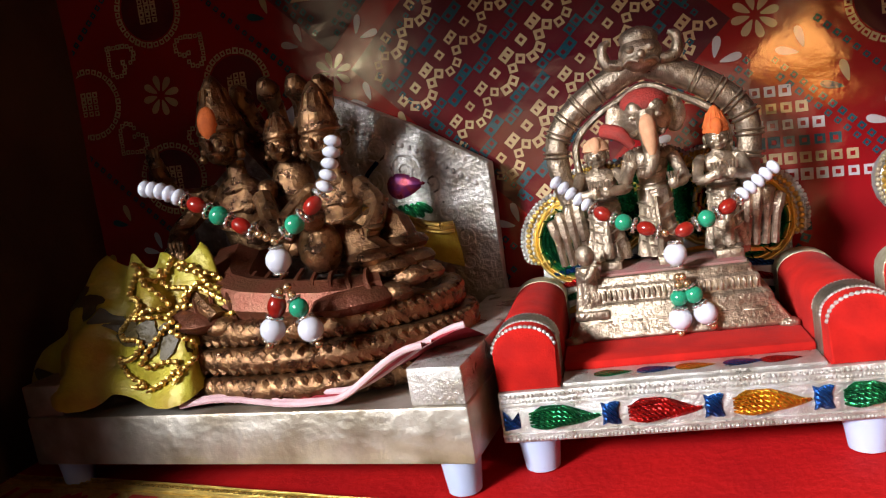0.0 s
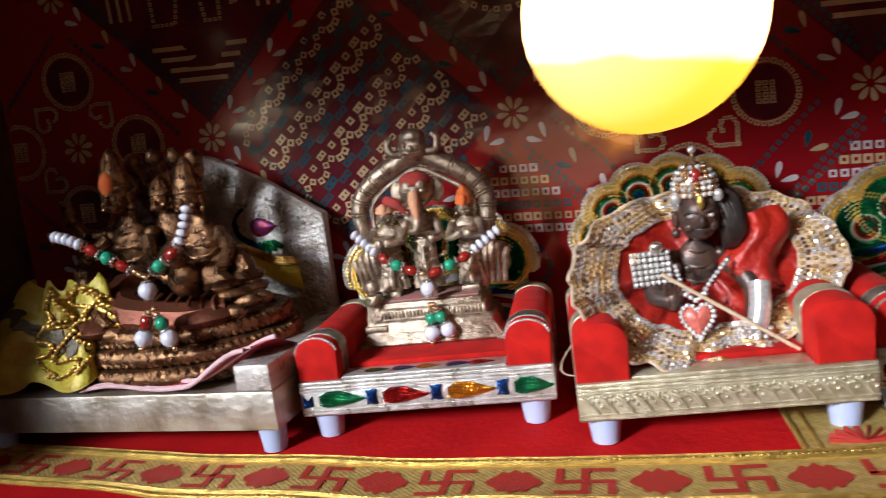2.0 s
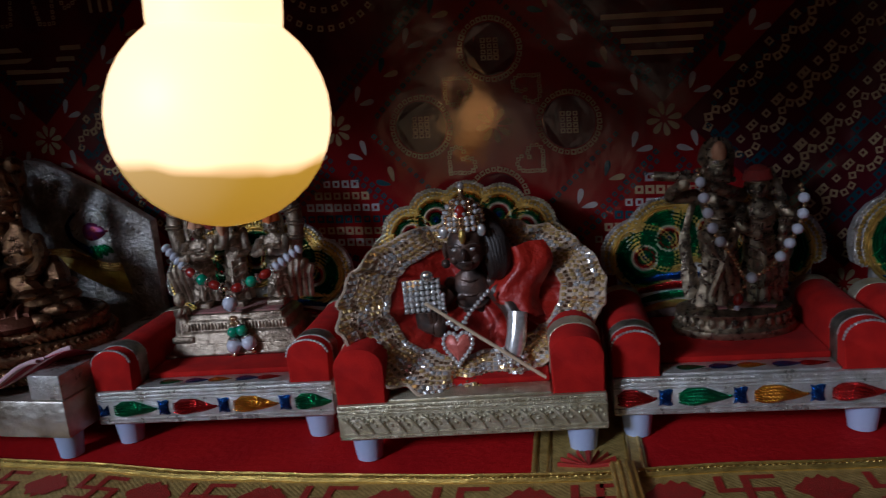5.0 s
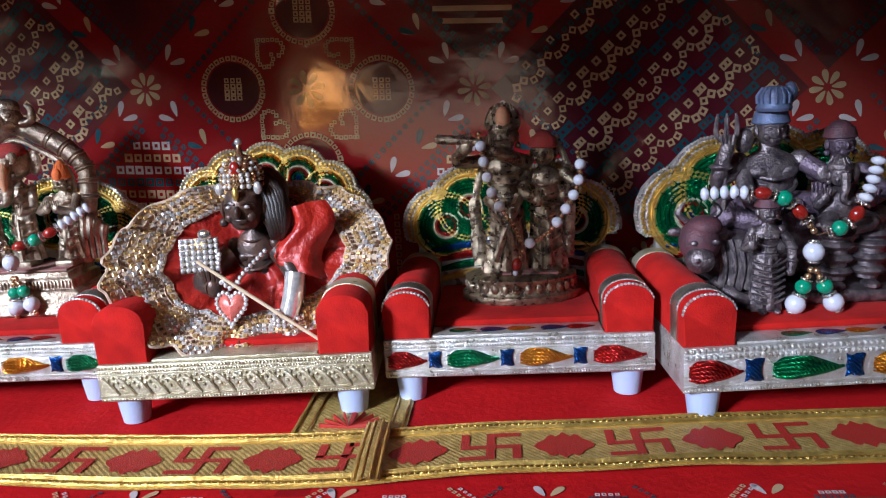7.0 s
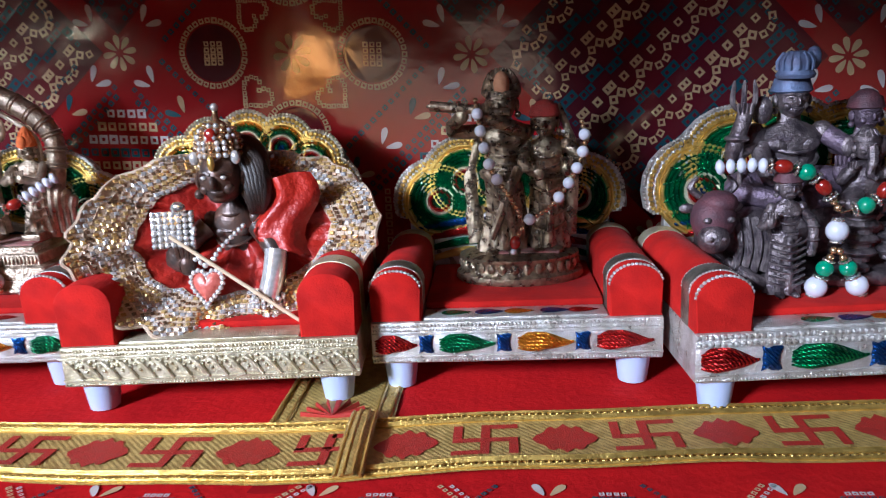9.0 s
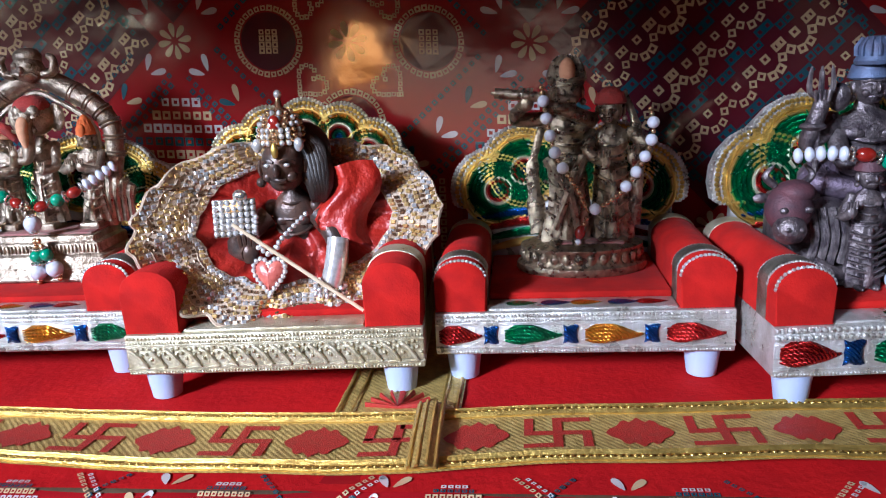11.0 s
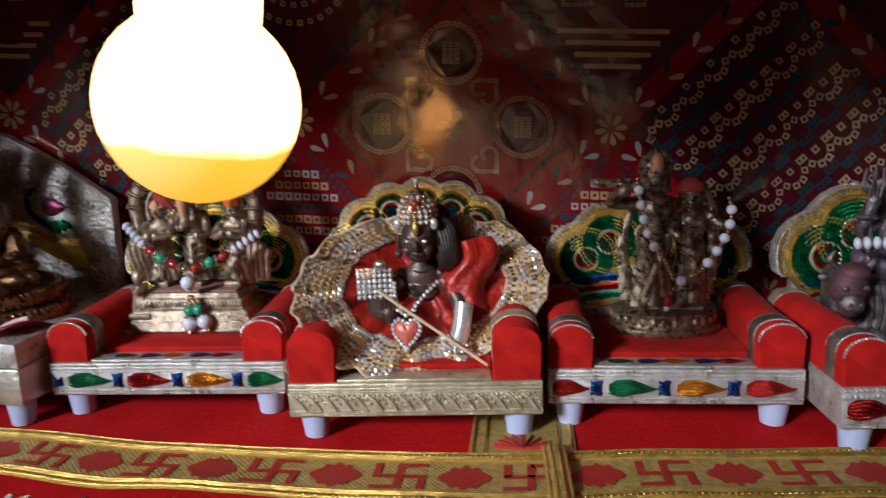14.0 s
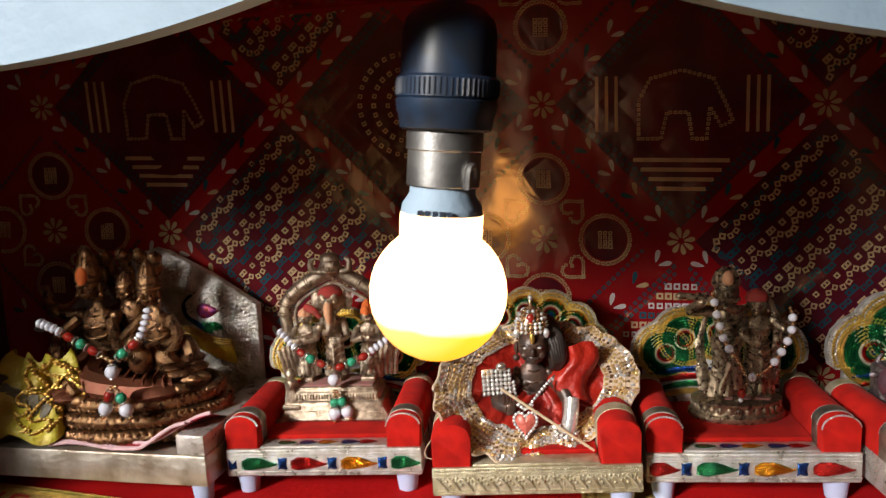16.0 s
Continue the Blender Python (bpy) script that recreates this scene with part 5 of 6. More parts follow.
face(bm, (0.013, 0.006, 0.125), 0.0088, 0, "cone", None, 2.3, None)
ball(bm, (-0.008, 0.018, 0.108), (0.010, 0.008, 0.014), 0, 12)
face(bm, (-0.008, 0.012, 0.126), 0.0070, 0, "cone", None, 1.6, None)
limb(bm, [(-0.041, 0.004, 0.108), (-0.052, -0.006, 0.096), (-0.044, -0.018, 0.088)], 0.0046, 0.0034, 0, (0.4, 0.85), 0.0036)
limb(bm, [(-0.041, 0.010, 0.110), (-0.058, 0.006, 0.112), (-0.060, 0.0, 0.126)], 0.0044, 0.0034, 0, (0.4, 0.85), 0.0036)
limb(bm, [(-0.016, 0.004, 0.106), (-0.006, -0.008, 0.094), (0.004, -0.016, 0.092)], 0.0044, 0.0034, 0, (0.4, 0.85), 0.0034)
limb(bm, [(0.003, 0.006, 0.104), (-0.004, -0.006, 0.094), (0.004, -0.014, 0.086)], 0.0040, 0.0030, 0, (0.4, 0.85), 0.0032)
limb(bm, [(0.026, 0.008, 0.104), (0.036, -0.002, 0.096), (0.032, -0.014, 0.084)], 0.0042, 0.0032, 0, (0.4, 0.85), 0.0034)
ball(bm, (0.018, -0.020, 0.086), (0.0085, 0.0075, 0.010), 0, 12)
ball(bm, (0.018, -0.024, 0.098), (0.0060, 0.0055, 0.006), 0, 12)
limb(bm, [(-0.046, -0.018, 0.086), (-0.034, -0.028, 0.076), (-0.020, -0.036, 0.066)], 0.0022, 0.0040, 0, (0.9,), 0)
for k in range(5):
    a = radians(-44 + 22 * k)
    tube(bm, bend([(-0.014, 0.024, 0.110), (-0.014 + 0.030 * math.sin(a), 0.027, 0.136), (-0.014 + 0.036 * math.sin(a), 0.018, 0.142 + 0.012 * math.cos(a))], 5), [0.004] * 8 + [0.0055, 0.004, 0.002], 8)
solid("bronze_statue", bm, [BRONZE, RED_BRONZE, ORANGE_PASTE], "reddish bronze seated group on a coiled oval base", "statue", BED @ pose(0.018, 0.053, -0.0040, 0, 0, 3) @ Matrix.Scale(1.08, 4))

# crumpled patterned cloths
YELLOW = material("yellow_silk", (0.56, 0.48, 0.045), 0.42, 0.1, (0.34, 0.20, 0.02), 45, 0.9, 0.3, 200, 0.3, 3500)
BLOT = material("brown_print", (0.09, 0.065, 0.02), 0.5, 0.1, (0.06, 0.04, 0.015), 90, 0.8, 0.3, 500)
GOLD_THREAD = material("gold_thread", (0.70, 0.45, 0.12), 0.3, 0.85, (0.5, 0.28, 0.06), 300, 0.8, 0.4, 2000)


def crumple(u, v):
    """A draped heap: u along, v up, both 0 to 1."""
    a = math.pi * (0.04 + 0.92 * u)
    rad = 1.0 - 0.62 * v ** 1.25
    f = 1 + 0.13 * math.sin(7 * a + 2.5 * v) + 0.06 * math.sin(13 * a - 4 * v)
    x = -0.046 * math.cos(a) * rad * f + 0.006 * v
    y = -0.030 * math.sin(a) * rad * f
    z = 0.052 * v ** 0.85 + 0.003 * math.sin(9 * a + 7 * v) + 0.0035
    return Vector((x, y, z)) + noise.noise_vector(Vector((u * 5, v * 5, 3.0))) * 0.0035


heap = thing("crumpled_cloth", "crumpled yellow silk cloth with dark leaf print and gold tinsel", "cloth", BED @ pose(-0.048, 0.030, 0.0340) @ Matrix.Diagonal((1.42, 1.0, 1.08, 1)))
bm = bmesh.new()
rows = [[bm.verts.new(crumple(i / 44, j / 18)) for j in range(19)] for i in range(45)]
for a, b in zip(rows, rows[1:]):
    for j in range(18):
        bm.faces.new((a[j], b[j], b[j + 1], a[j + 1]))
part("drape", bm, YELLOW, heap, angle=70)
for k in range(14):
    u, v = 0.08 + 0.84 * ((k * 0.382) % 1.0), 0.08 + 0.8 * ((k * 0.618) % 1.0)
    bm = bmesh.new()
    c = [bm.verts.new(crumple(u, v) + Vector((0, -0.0007, 0.0003)))]
    ring = []
    for q in range(16):
        a = 2 * math.pi * q / 16
        rr = 0.75 + 0.55 * math.sin(a + k) ** 2 + 0.30 * math.sin(3 * a + k)
        ring.append(bm.verts.new(crumple(u + 0.045 * rr * math.cos(a), min(max(v + 0.075 * rr * math.sin(a), 0), 1)) + Vector((0, -0.0007, 0.0003))))
    for q in range(16):
        bm.faces.new((c[0], ring[q], ring[(q + 1) % 16]))
    part("printed_leaf", bm, BLOT, heap, angle=80)
for k in range(5):
    bm = bmesh.new()
    line = [crumple(0.52 + 0.09 * k + 0.05 * math.sin(i * 0.9 + k), 0.92 - 0.82 * i / 24) + Vector((0.0005 * math.sin(i * 2.1), -0.0016, 0.0005)) for i in range(25)]
    bead_row(bm, spaced(line, 0.0026), 0.0012, 0, 6)
    tube(bm, line, 0.0006, 5)
    part("tinsel", bm, GOLD_THREAD, heap, "twisted gold tinsel")

scarf = thing("yellow_scarf", "yellow silk scrap with gold border against the silver headboard", "cloth", BED @ pose(0.046, 0.103, 0.080))
bm = bmesh.new()
rows = []
for i in range(19):
    t = i / 18
    rows.append([bm.verts.new((-0.024 + 0.048 * t, -0.008 + 0.012 * t + 0.0025 * math.sin(5 * t + 3 * q / 6), 0.016 - 0.012 * t - (0.006 + 0.016 * t) * q / 6 + 0.002 * math.sin(6 * t))) for q in range(7)])
for a, b in zip(rows, rows[1:]):
    for j in range(6):
        bm.faces.new((a[j], b[j], b[j + 1], a[j + 1]))
part("silk", bm, YELLOW, scarf, angle=80)
bm = bmesh.new()
for q in range(3):
    tube(bm, [(-0.024 + 0.048 * i / 18, -0.010 + 0.012 * i / 18 + 0.0025 * math.sin(5 * i / 18), 0.0165 - 0.0018 * q - 0.012 * i / 18 + 0.002 * math.sin(6 * i / 18)) for i in range(19)], 0.0011, 6)
part("gold_border", bm, GOLD_THREAD, scarf)

necklace("white, red and green bead string with pearl tassels", [(-0.106, -0.008, 0.1185), (-0.091, -0.012, 0.1145), (-0.070, -0.013, 0.1025), (-0.0525, -0.014, 0.0925)],
         [(-0.0285, -0.004, 0.126), (-0.031, -0.010, 0.112), (-0.0365, -0.012, 0.104), (-0.0525, -0.014, 0.0925)], (-0.0525, -0.0155, 0.0862),
         (("ruby", (-0.0585, -0.018, 0.0622)), ("jade", (-0.0440, -0.018, 0.0610))), 1.0, about((-0.0525, -0.0155, 0.0862), (-0.0585, -0.0085, 0.0900), 1.02))

# ---------------------------------------------------------------- three figures under an arch
bm = bmesh.new()
turned(bm, [(1.0, 0.0), (1.02, 0.0012), (0.97, 0.0035), (0.88, 0.009), (0.86, 0.0125), (0.78, 0.0135), (0.78, 0.0185), (0.72, 0.0195), (0.72, 0.0225), (0.4, 0.0232)], 4,
       Matrix.Diagonal((0.0545, 0.027, 1, 1)) @ Matrix.Rotation(math.pi / 4, 4, "Z"))
bmesh.ops.bevel(bm, geom=list(bm.edges), offset=0.0005, segments=1, affect="EDGES")
for s in (-1, 1):
    ball(bm, (s * 0.0375, -0.018, 0.0005), (0.004, 0.003, 0.0022), 0, 8)
for k in range(6):
    x = -0.027 + 0.0108 * k
    for q in range(3):
        hoop(bm, (x, -0.0172 - 0.0004 * 0, 0.0066), 0.0042 - 0.0013 * q, 0.0008, 0.0004, 0, 12)
    tube(bm, bend([(x - 0.004, -0.0170, 0.0040), (x - 0.0038, -0.0164, 0.0086), (x, -0.0160, 0.0098), (x + 0.0038, -0.0164, 0.0086), (x + 0.004, -0.0170, 0.0040)], 3), 0.0005, 5)
for k in range(30):
    x = -0.0285 + 0.057 * k / 29
    ball(bm, (x, -0.0152, 0.0160), (0.0007, 0.0008, 0.0022), 0, 6)
box(bm, -0.0265, 0.0265, -0.0125, 0.0125, 0.0225, 0.0236, 0.0004, 1)
bz = 0.0232
for x, wd in ((-0.021, 0.008), (0.0, 0.007), (0.022, 0.010)):
    box(bm, x - wd / 2, x + wd / 2, -0.006, 0.006, bz, bz + 0.0035, 0.0006)
robe(bm, (-0.0020, 0.004, bz + 0.003), 0.026, 0.0080, 0.0056, 0, 9, 0.12, 0.72)
torso(bm, (-0.0020, 0.004, bz + 0.028), 0.016, 0.0086, 0)
for k in range(4):
    tube(bm, bend([(-0.0085, 0.0012, bz + 0.024 - 0.0050 * k), (-0.0020, -0.0028, bz + 0.0215 - 0.0050 * k), (0.0045, 0.0012, bz + 0.024 - 0.0050 * k)], 4), 0.0006, 5)
tube(bm, bend([(-0.0020, -0.0018, bz + 0.026), (-0.0016, -0.0034, bz + 0.014), (-0.0020, -0.0036, bz + 0.004)], 4), [0.0010] * 4 + [0.0014] * 5, 6)
hc = Vector((-0.002, 0.003, bz + 0.0560))
ball(bm, hc, (0.0098, 0.0085, 0.0092), 0, 18)
ball(bm, hc + Vector((0, -0.0012, 0.0050)), (0.0088, 0.0076, 0.0056), 3, 16)
for s in (-1, 1):
    ball(bm, hc + Vector((s * 0.0036, -0.0068, 0.0028)), (0.0034, 0.0022, 0.0034), 0, 10)
    ball(bm, hc + Vector((s * 0.0042, -0.0084, 0.0002)), (0.0018, 0.0008, 0.0010), 0, 8)
    tube(bm, bend([hc + Vector((s * 0.0018, -0.0086, 0.0014)), hc + Vector((s * 0.0044, -0.0084, 0.0026)), hc + Vector((s * 0.0066, -0.0066, 0.0010))], 3), 0.0006, 5)
    ball(bm, hc + Vector((s * 0.0104, 0.0012, -0.0006)), (0.0044, 0.0015, 0.0068), 0, 12)
    tube(bm, bend([hc + Vector((s * 0.0030, -0.0076, -0.0048)), hc + Vector((s * 0.0052, -0.0096, -0.0064)), hc + Vector((s * 0.0060, -0.0110, -0.0052))], 3), [0.0011] * 4 + [0.0008, 0.0006, 0.0003], 6)
trunk = bend([hc + Vector((0, -0.0070, 0.0010)), hc + Vector((0.0002, -0.0098, -0.0060)), hc + Vector((0.0006, -0.0098, -0.0140)), hc + Vector((-0.0014, -0.0100, -0.0200)), hc + Vector((-0.0050, -0.0110, -0.0200))], 5)
tube(bm, trunk, [0.0040 - 0.0022 * i / (len(trunk) - 1) for i in range(len(trunk))], 12)
for i in range(3, len(trunk) - 2, 2):
    ball(bm, trunk[i], (0.0040 - 0.0020 * i / len(trunk), 0.0036 - 0.0018 * i / len(trunk), 0.0005), 0, 10)
tube(bm, [p + Vector((0, -0.0020, 0)) for p in trunk[1:11]], [0.0020, 0.0027, 0.0030, 0.0030, 0.0029, 0.0027, 0.0025, 0.0022, 0.0018, 0.0012], 10, 2)
limb(bm, [(-0.010, 0.002, bz + 0.040), (-0.012, -0.004, bz + 0.033), (-0.009, -0.008, bz + 0.039)], 0.0025, 0.002, 0, (0.5,), 0.0022)
limb(bm, [(0.006, 0.002, bz + 0.040), (0.009, -0.004, bz + 0.032), (0.005, -0.009, bz + 0.031)], 0.0025, 0.002, 0, (0.5,), 0.0022)
standing(bm, (-0.0215, 0.004, bz + 0.003), 0.0500, 0.0085, 0, None, "turban", 2, 2)
standing(bm, (0.0225, 0.004, bz + 0.003), 0.0505, 0.0080, 0, None, "cone", 4, 4)
limb(bm, [(-0.029, 0.002, bz + 0.036), (-0.030, -0.006, bz + 0.030), (-0.0235, -0.010, bz + 0.031)], 0.0023, 0.0019, 0, (0.5,), 0.0022)
limb(bm, [(-0.014, 0.002, bz + 0.036), (-0.012, -0.006, bz + 0.031), (-0.019, -0.010, bz + 0.031)], 0.0023, 0.0019, 0, (0.5,), 0.0022)
limb(bm, [(0.015, 0.002, bz + 0.036), (0.014, -0.006, bz + 0.030), (0.020, -0.010, bz + 0.032)], 0.0022, 0.0018, 0, (0.5,), 0.0022)
limb(bm, [(0.030, 0.002, bz + 0.036), (0.031, -0.006, bz + 0.030), (0.025, -0.010, bz + 0.032)], 0.0022, 0.0018, 0, (0.5,), 0.0022)
tube(bm, bend([(-0.018, -0.004, bz + 0.053), (-0.012, -0.007, bz + 0.051), (-0.008, -0.006, bz + 0.046)], 4), [0.0028] * 5 + [0.0024, 0.002, 0.0018, 0.0016], 8, 3)
# kneeling figure and leaf fronds beside
robe(bm, (-0.030, -0.012, bz - 0.012), 0.016, 0.0056, 0.004, 0, 7)
ball(bm, (-0.030, -0.013, bz + 0.0085), (0.0036, 0.0036, 0.0042), 0, 10)
limb(bm, [(-0.033, -0.013, bz + 0.002), (-0.030, -0.018, bz + 0.0005), (-0.027, -0.018, bz + 0.005)], 0.0018, 0.0014, 0)
box(bm, -0.036, -0.0235, -0.018, -0.007, bz - 0.0155, bz - 0.012, 0.0006)
for s in (-1, 1):
    for k in range(4):
        x = s * (0.030 + 0.0034 * k)
        tube(bm, bend([(x * 0.98, 0.006, bz + 0.002), (x * 1.02, 0.0035, bz + 0.016), (x * 1.06, 0.004, bz + 0.030 - 0.003 * k)], 4), [0.0016] * 4 + [0.0024] * 4 + [0.0012], 7, 0)
# arch
line = bend([(-0.030, 0.008, bz), (-0.0345, 0.008, bz + 0.018), (-0.0400, 0.008, bz + 0.036), (-0.0400, 0.008, bz + 0.052), (-0.0310, 0.008, bz + 0.0630), (-0.0150, 0.008, bz + 0.0720), (-0.001, 0.008, bz + 0.0765),
             (0.0140, 0.008, bz + 0.0710), (0.0300, 0.008, bz + 0.0610), (0.0380, 0.008, bz + 0.050), (0.0370, 0.008, bz + 0.034), (0.0330, 0.008, bz + 0.016), (0.030, 0.008, bz)], 6)
line = [Vector((p.x * 0.90, p.y, bz + (p.z - bz) * 0.98)) for p in line]
n = len(line)
tube(bm, line, [0.0046 - 0.0008 * math.cos(2 * math.pi * i / n) for i in range(n)], 12)
for i in list(range(16, 30, 3)) + list(range(44, 60, 3)):
    d = (line[i + 1] - line[i - 1]).normalized()
    m = d.to_track_quat("Z", "Y").to_matrix().to_4x4()
    for o in (-0.0009, 0.0009):
        turned(bm, [(0.0052, -0.0004), (0.0057, 0.0), (0.0052, 0.0004)], 14, Matrix.Translation(line[i] + d * o) @ m)
tube(bm, [p + Vector((0, -0.0015, 0)) - 0.0075 * Vector((p.x / 0.04, 0, (p.z - bz - 0.04) / 0.045)).normalized() for p in line[8:-8]], 0.0014, 6)
c = Vector((-0.001, 0.003, bz + 0.0790))
ball(bm, c, (0.0080, 0.0060, 0.0066), 0, 14)
ball(bm, c + Vector((0, 0.001, 0.0055)), (0.0072, 0.0052, 0.0046), 0, 12)
ball(bm, c + Vector((0, -0.0062, -0.0005)), (0.0017, 0.0016, 0.0018), 0, 8)
for s in (-1, 1):
    ball(bm, c + Vector((s * 0.0036, -0.0048, 0.0016)), (0.0019, 0.0015, 0.0015), 0, 8)
    tube(bm, bend([c + Vector((s * 0.001, -0.0060, -0.0030)), c + Vector((s * 0.0045, -0.0052, -0.0022)), c + Vector((s * 0.0065, -0.0040, -0.0040))], 3), 0.0007, 5)
    tube(bm, bend([c + Vector((s * 0.007, 0, -0.003)), c + Vector((s * 0.0125, 0, -0.002)), c + Vector((s * 0.0135, 0, 0.004)), c + Vector((s * 0.0105, 0, 0.0062))], 4), [0.0022] * 7 + [0.0018] * 3 + [0.0014, 0.001, 0.0008], 8)
solid("brass_statue", bm, [PALE_BRASS, DULL_POWDER, SANDAL, POWDER, ORANGE_PASTE], "pale brass three-figure statue under an arch, dabbed with red powder", "statue", pose(0.0760, 0.0610, 0.0352, 0, 0, 1) @ Matrix.Scale(1.06, 4), angle=50)
necklace("white, red and green bead string on the arch statue", [(0.0395, 0.032, 0.0995), (0.0520, 0.027, 0.0885), (0.0640, 0.022, 0.0808), (0.0835, 0.018, 0.0735)],
         [(0.1240, 0.032, 0.0935), (0.1130, 0.027, 0.0865), (0.1020, 0.022, 0.0800), (0.0835, 0.018, 0.0735)], (0.0832, 0.0160, 0.0665),
         (("jade", (0.0822, 0.0150, 0.0415)), ("jade", (0.0915, 0.0150, 0.0430))), 0.95, about((0.0832, 0.0160, 0.0665), (0.0785, 0.0400, 0.0668), 1.0))

# ---------------------------------------------------------------- couple with a flute
bm = bmesh.new()
oval = Matrix.Diagonal((1, 0.68, 1, 1))
turned(bm, [(0.0292, 0.0), (0.0300, 0.0010), (0.0296, 0.0034), (0.0272, 0.0042), (0.0262, 0.0062), (0.0266, 0.0092), (0.0278, 0.0100), (0.0278, 0.0112), (0.0225, 0.0128), (0.01, 0.0134)], 48, oval)
petals(bm, (0, 0, 0.0072), 0.0270, 0.0184, 30, 0.0026)
petals(bm, (0, 0, 0.0072), 0.0278, 0.0190, 30, 0.0014)
standing(bm, (-0.0075, 0.0, 0.0125), 0.0795, 0.0122, 0, None, "flame", 1, None, -0.25, 9, 0.002)
standing(bm, (0.0135, 0.002, 0.0125), 0.0690, 0.0110, 0, None, "turban", None, 2, -0.15, 13)
tube(bm, [(-0.0375, -0.0125, 0.0785), (-0.020, -0.0130, 0.0765), (-0.0030, -0.0130, 0.0742)], [0.0022, 0.002, 0.0018], 10)
hoop(bm, (-0.0375, -0.0125, 0.0785), 0.001, 0.0018, 0.0008)
limb(bm, [(-0.0155, 0.0, 0.0660), (-0.0290, -0.004, 0.0670), (-0.0240, -0.0125, 0.0740)], 0.0034, 0.0026, 0, (0.45, 0.85), 0.0032)
limb(bm, [(0.0025, -0.002, 0.0655), (-0.0040, -0.0125, 0.0690), (-0.0135, -0.0135, 0.0725)], 0.0036, 0.0027, 0, (0.45, 0.85), 0.0033)
limb(bm, [(0.0225, 0.001, 0.0590), (0.0285, -0.005, 0.0520), (0.0215, -0.011, 0.0495)], 0.0030, 0.0023, 0, (0.45, 0.85), 0.0028)
limb(bm, [(0.0050, 0.0, 0.0590), (0.0025, -0.008, 0.0520), (0.0090, -0.012, 0.0480)], 0.0030, 0.0023, 0, (0.45, 0.85), 0.0028)
tube(bm, bend([(0.019, 0.004, 0.076), (0.0245, 0.003, 0.062), (0.0255, 0.003, 0.044), (0.0240, 0.002, 0.018)], 6), [0.0016] * 6 + [0.0024] * 6 + [0.003] * 7, 8, 0, 0.35)
tube(bm, bend([(-0.0165, 0.004, 0.064), (-0.0215, 0.003, 0.046), (-0.0205, 0.002, 0.030), (-0.0190, 0.0, 0.016)], 6), [0.0018] * 6 + [0.003] * 6 + [0.0042] * 7, 8, 0, 0.35)
for s in (-1, 1):
    tube(bm, bend([(-0.0075 + s * 0.008, -0.007, 0.0500), (-0.0060, -0.0120, 0.036), (-0.0075 - s * 0.005, -0.012, 0.020)], 5), [0.0026] * 4 + [0.0022] * 4 + [0.0018] * 3, 7)
box(bm, -0.014, 0.018, -0.0115, 0.010, 0.0118, 0.0136, 0.0006, 3)
solid("brass_statue", bm, [BRASS, SANDAL, POWDER, DULL_POWDER], "dark brass standing couple with a flute on an oval lotus base", "statue", pose(0.3550, 0.0530, 0.0352, 0, 0, 1) @ Matrix.Diagonal((1.06, 1.06, 1.10, 1)), angle=50)
g = thing("pearl_garland", "string of pearls and gilt beads with a red bead drop", "necklace", about((0.3500, 0.0450, 0.0352), (0.3550, 0.0520, 0.0352), 1.06), "bead necklaces on the figures")
pz = dict(SIZES, pearl=0.0026, gilt=0.0011)
string_of(g, [(0.3325, 0.030, 0.1195), (0.3345, 0.027, 0.1050), (0.3385, 0.025, 0.0890), (0.3470, 0.024, 0.0755), (0.3515, 0.025, 0.0650)], ["gilt", "gilt", "pearl", "gilt", "pearl", "gilt", "pearl", "gilt", "pearl", "gilt", "pearl", "gilt", "gilt", "gilt", "gilt", "gilt", "gilt"], pz)
string_of(g, [(0.3780, 0.032, 0.1085), (0.3790, 0.029, 0.0985), (0.3745, 0.027, 0.0860), (0.3640, 0.025, 0.0720), (0.3515, 0.025, 0.0650)], ["gilt", "gilt", "pearl", "gilt", "pearl", "gilt", "pearl", "gilt", "pearl", "gilt", "pearl", "gilt", "gilt", "gilt"], pz)
for p, k, r in (((0.3508, 0.0245, 0.0625), "gilt", 0.0011), ((0.3495, 0.024, 0.0600), "gilt", 0.0011), ((0.3480, 0.0235, 0.0565), "ruby", 0.0024), ((0.3472, 0.023, 0.0525), "pearl", 0.0014)):
    bead_at(g, k, p, r, (0.2, 0, 1))

# ---------------------------------------------------------------- family group
bm = bmesh.new()
box(bm, -0.050, 0.062, -0.022, 0.022, 0.0, 0.006, 0.002)
seated(bm, (-0.004, 0.010, 0.030), 0.0640, 0.0175, 0, 1, "turban", None, 2)
turned(bm, [(0.0074, 0), (0.0080, 0.0015), (0.0066, 0.004), (0.0072, 0.007), (0.0062, 0.0095), (0.0030, 0.0112)], 20, Matrix.Translation((-0.004, 0.006, 0.0845)), 2)
for k in range(14):
    a = 2 * math.pi * k / 14
    tube(bm, [(-0.004 + 0.0072 * math.cos(a), 0.006 + 0.0072 * math.sin(a), 0.0880), (-0.004 + 0.0074 * math.cos(a), 0.006 + 0.0074 * math.sin(a), 0.0915), (-0.004 + 0.0050 * math.cos(a), 0.006 + 0.0050 * math.sin(a), 0.0950)], 0.0007, 5, 2)
ball(bm, (0.0035, 0.007, 0.0925), (0.0035, 0.003, 0.005), 2, 8)
box(bm, -0.040, 0.058, 0.006, 0.024, 0.004, 0.032, 0.004)
seated(bm, (0.027, 0.008, 0.028), 0.0560, 0.0130, 1, 0, "turban", None, 3)
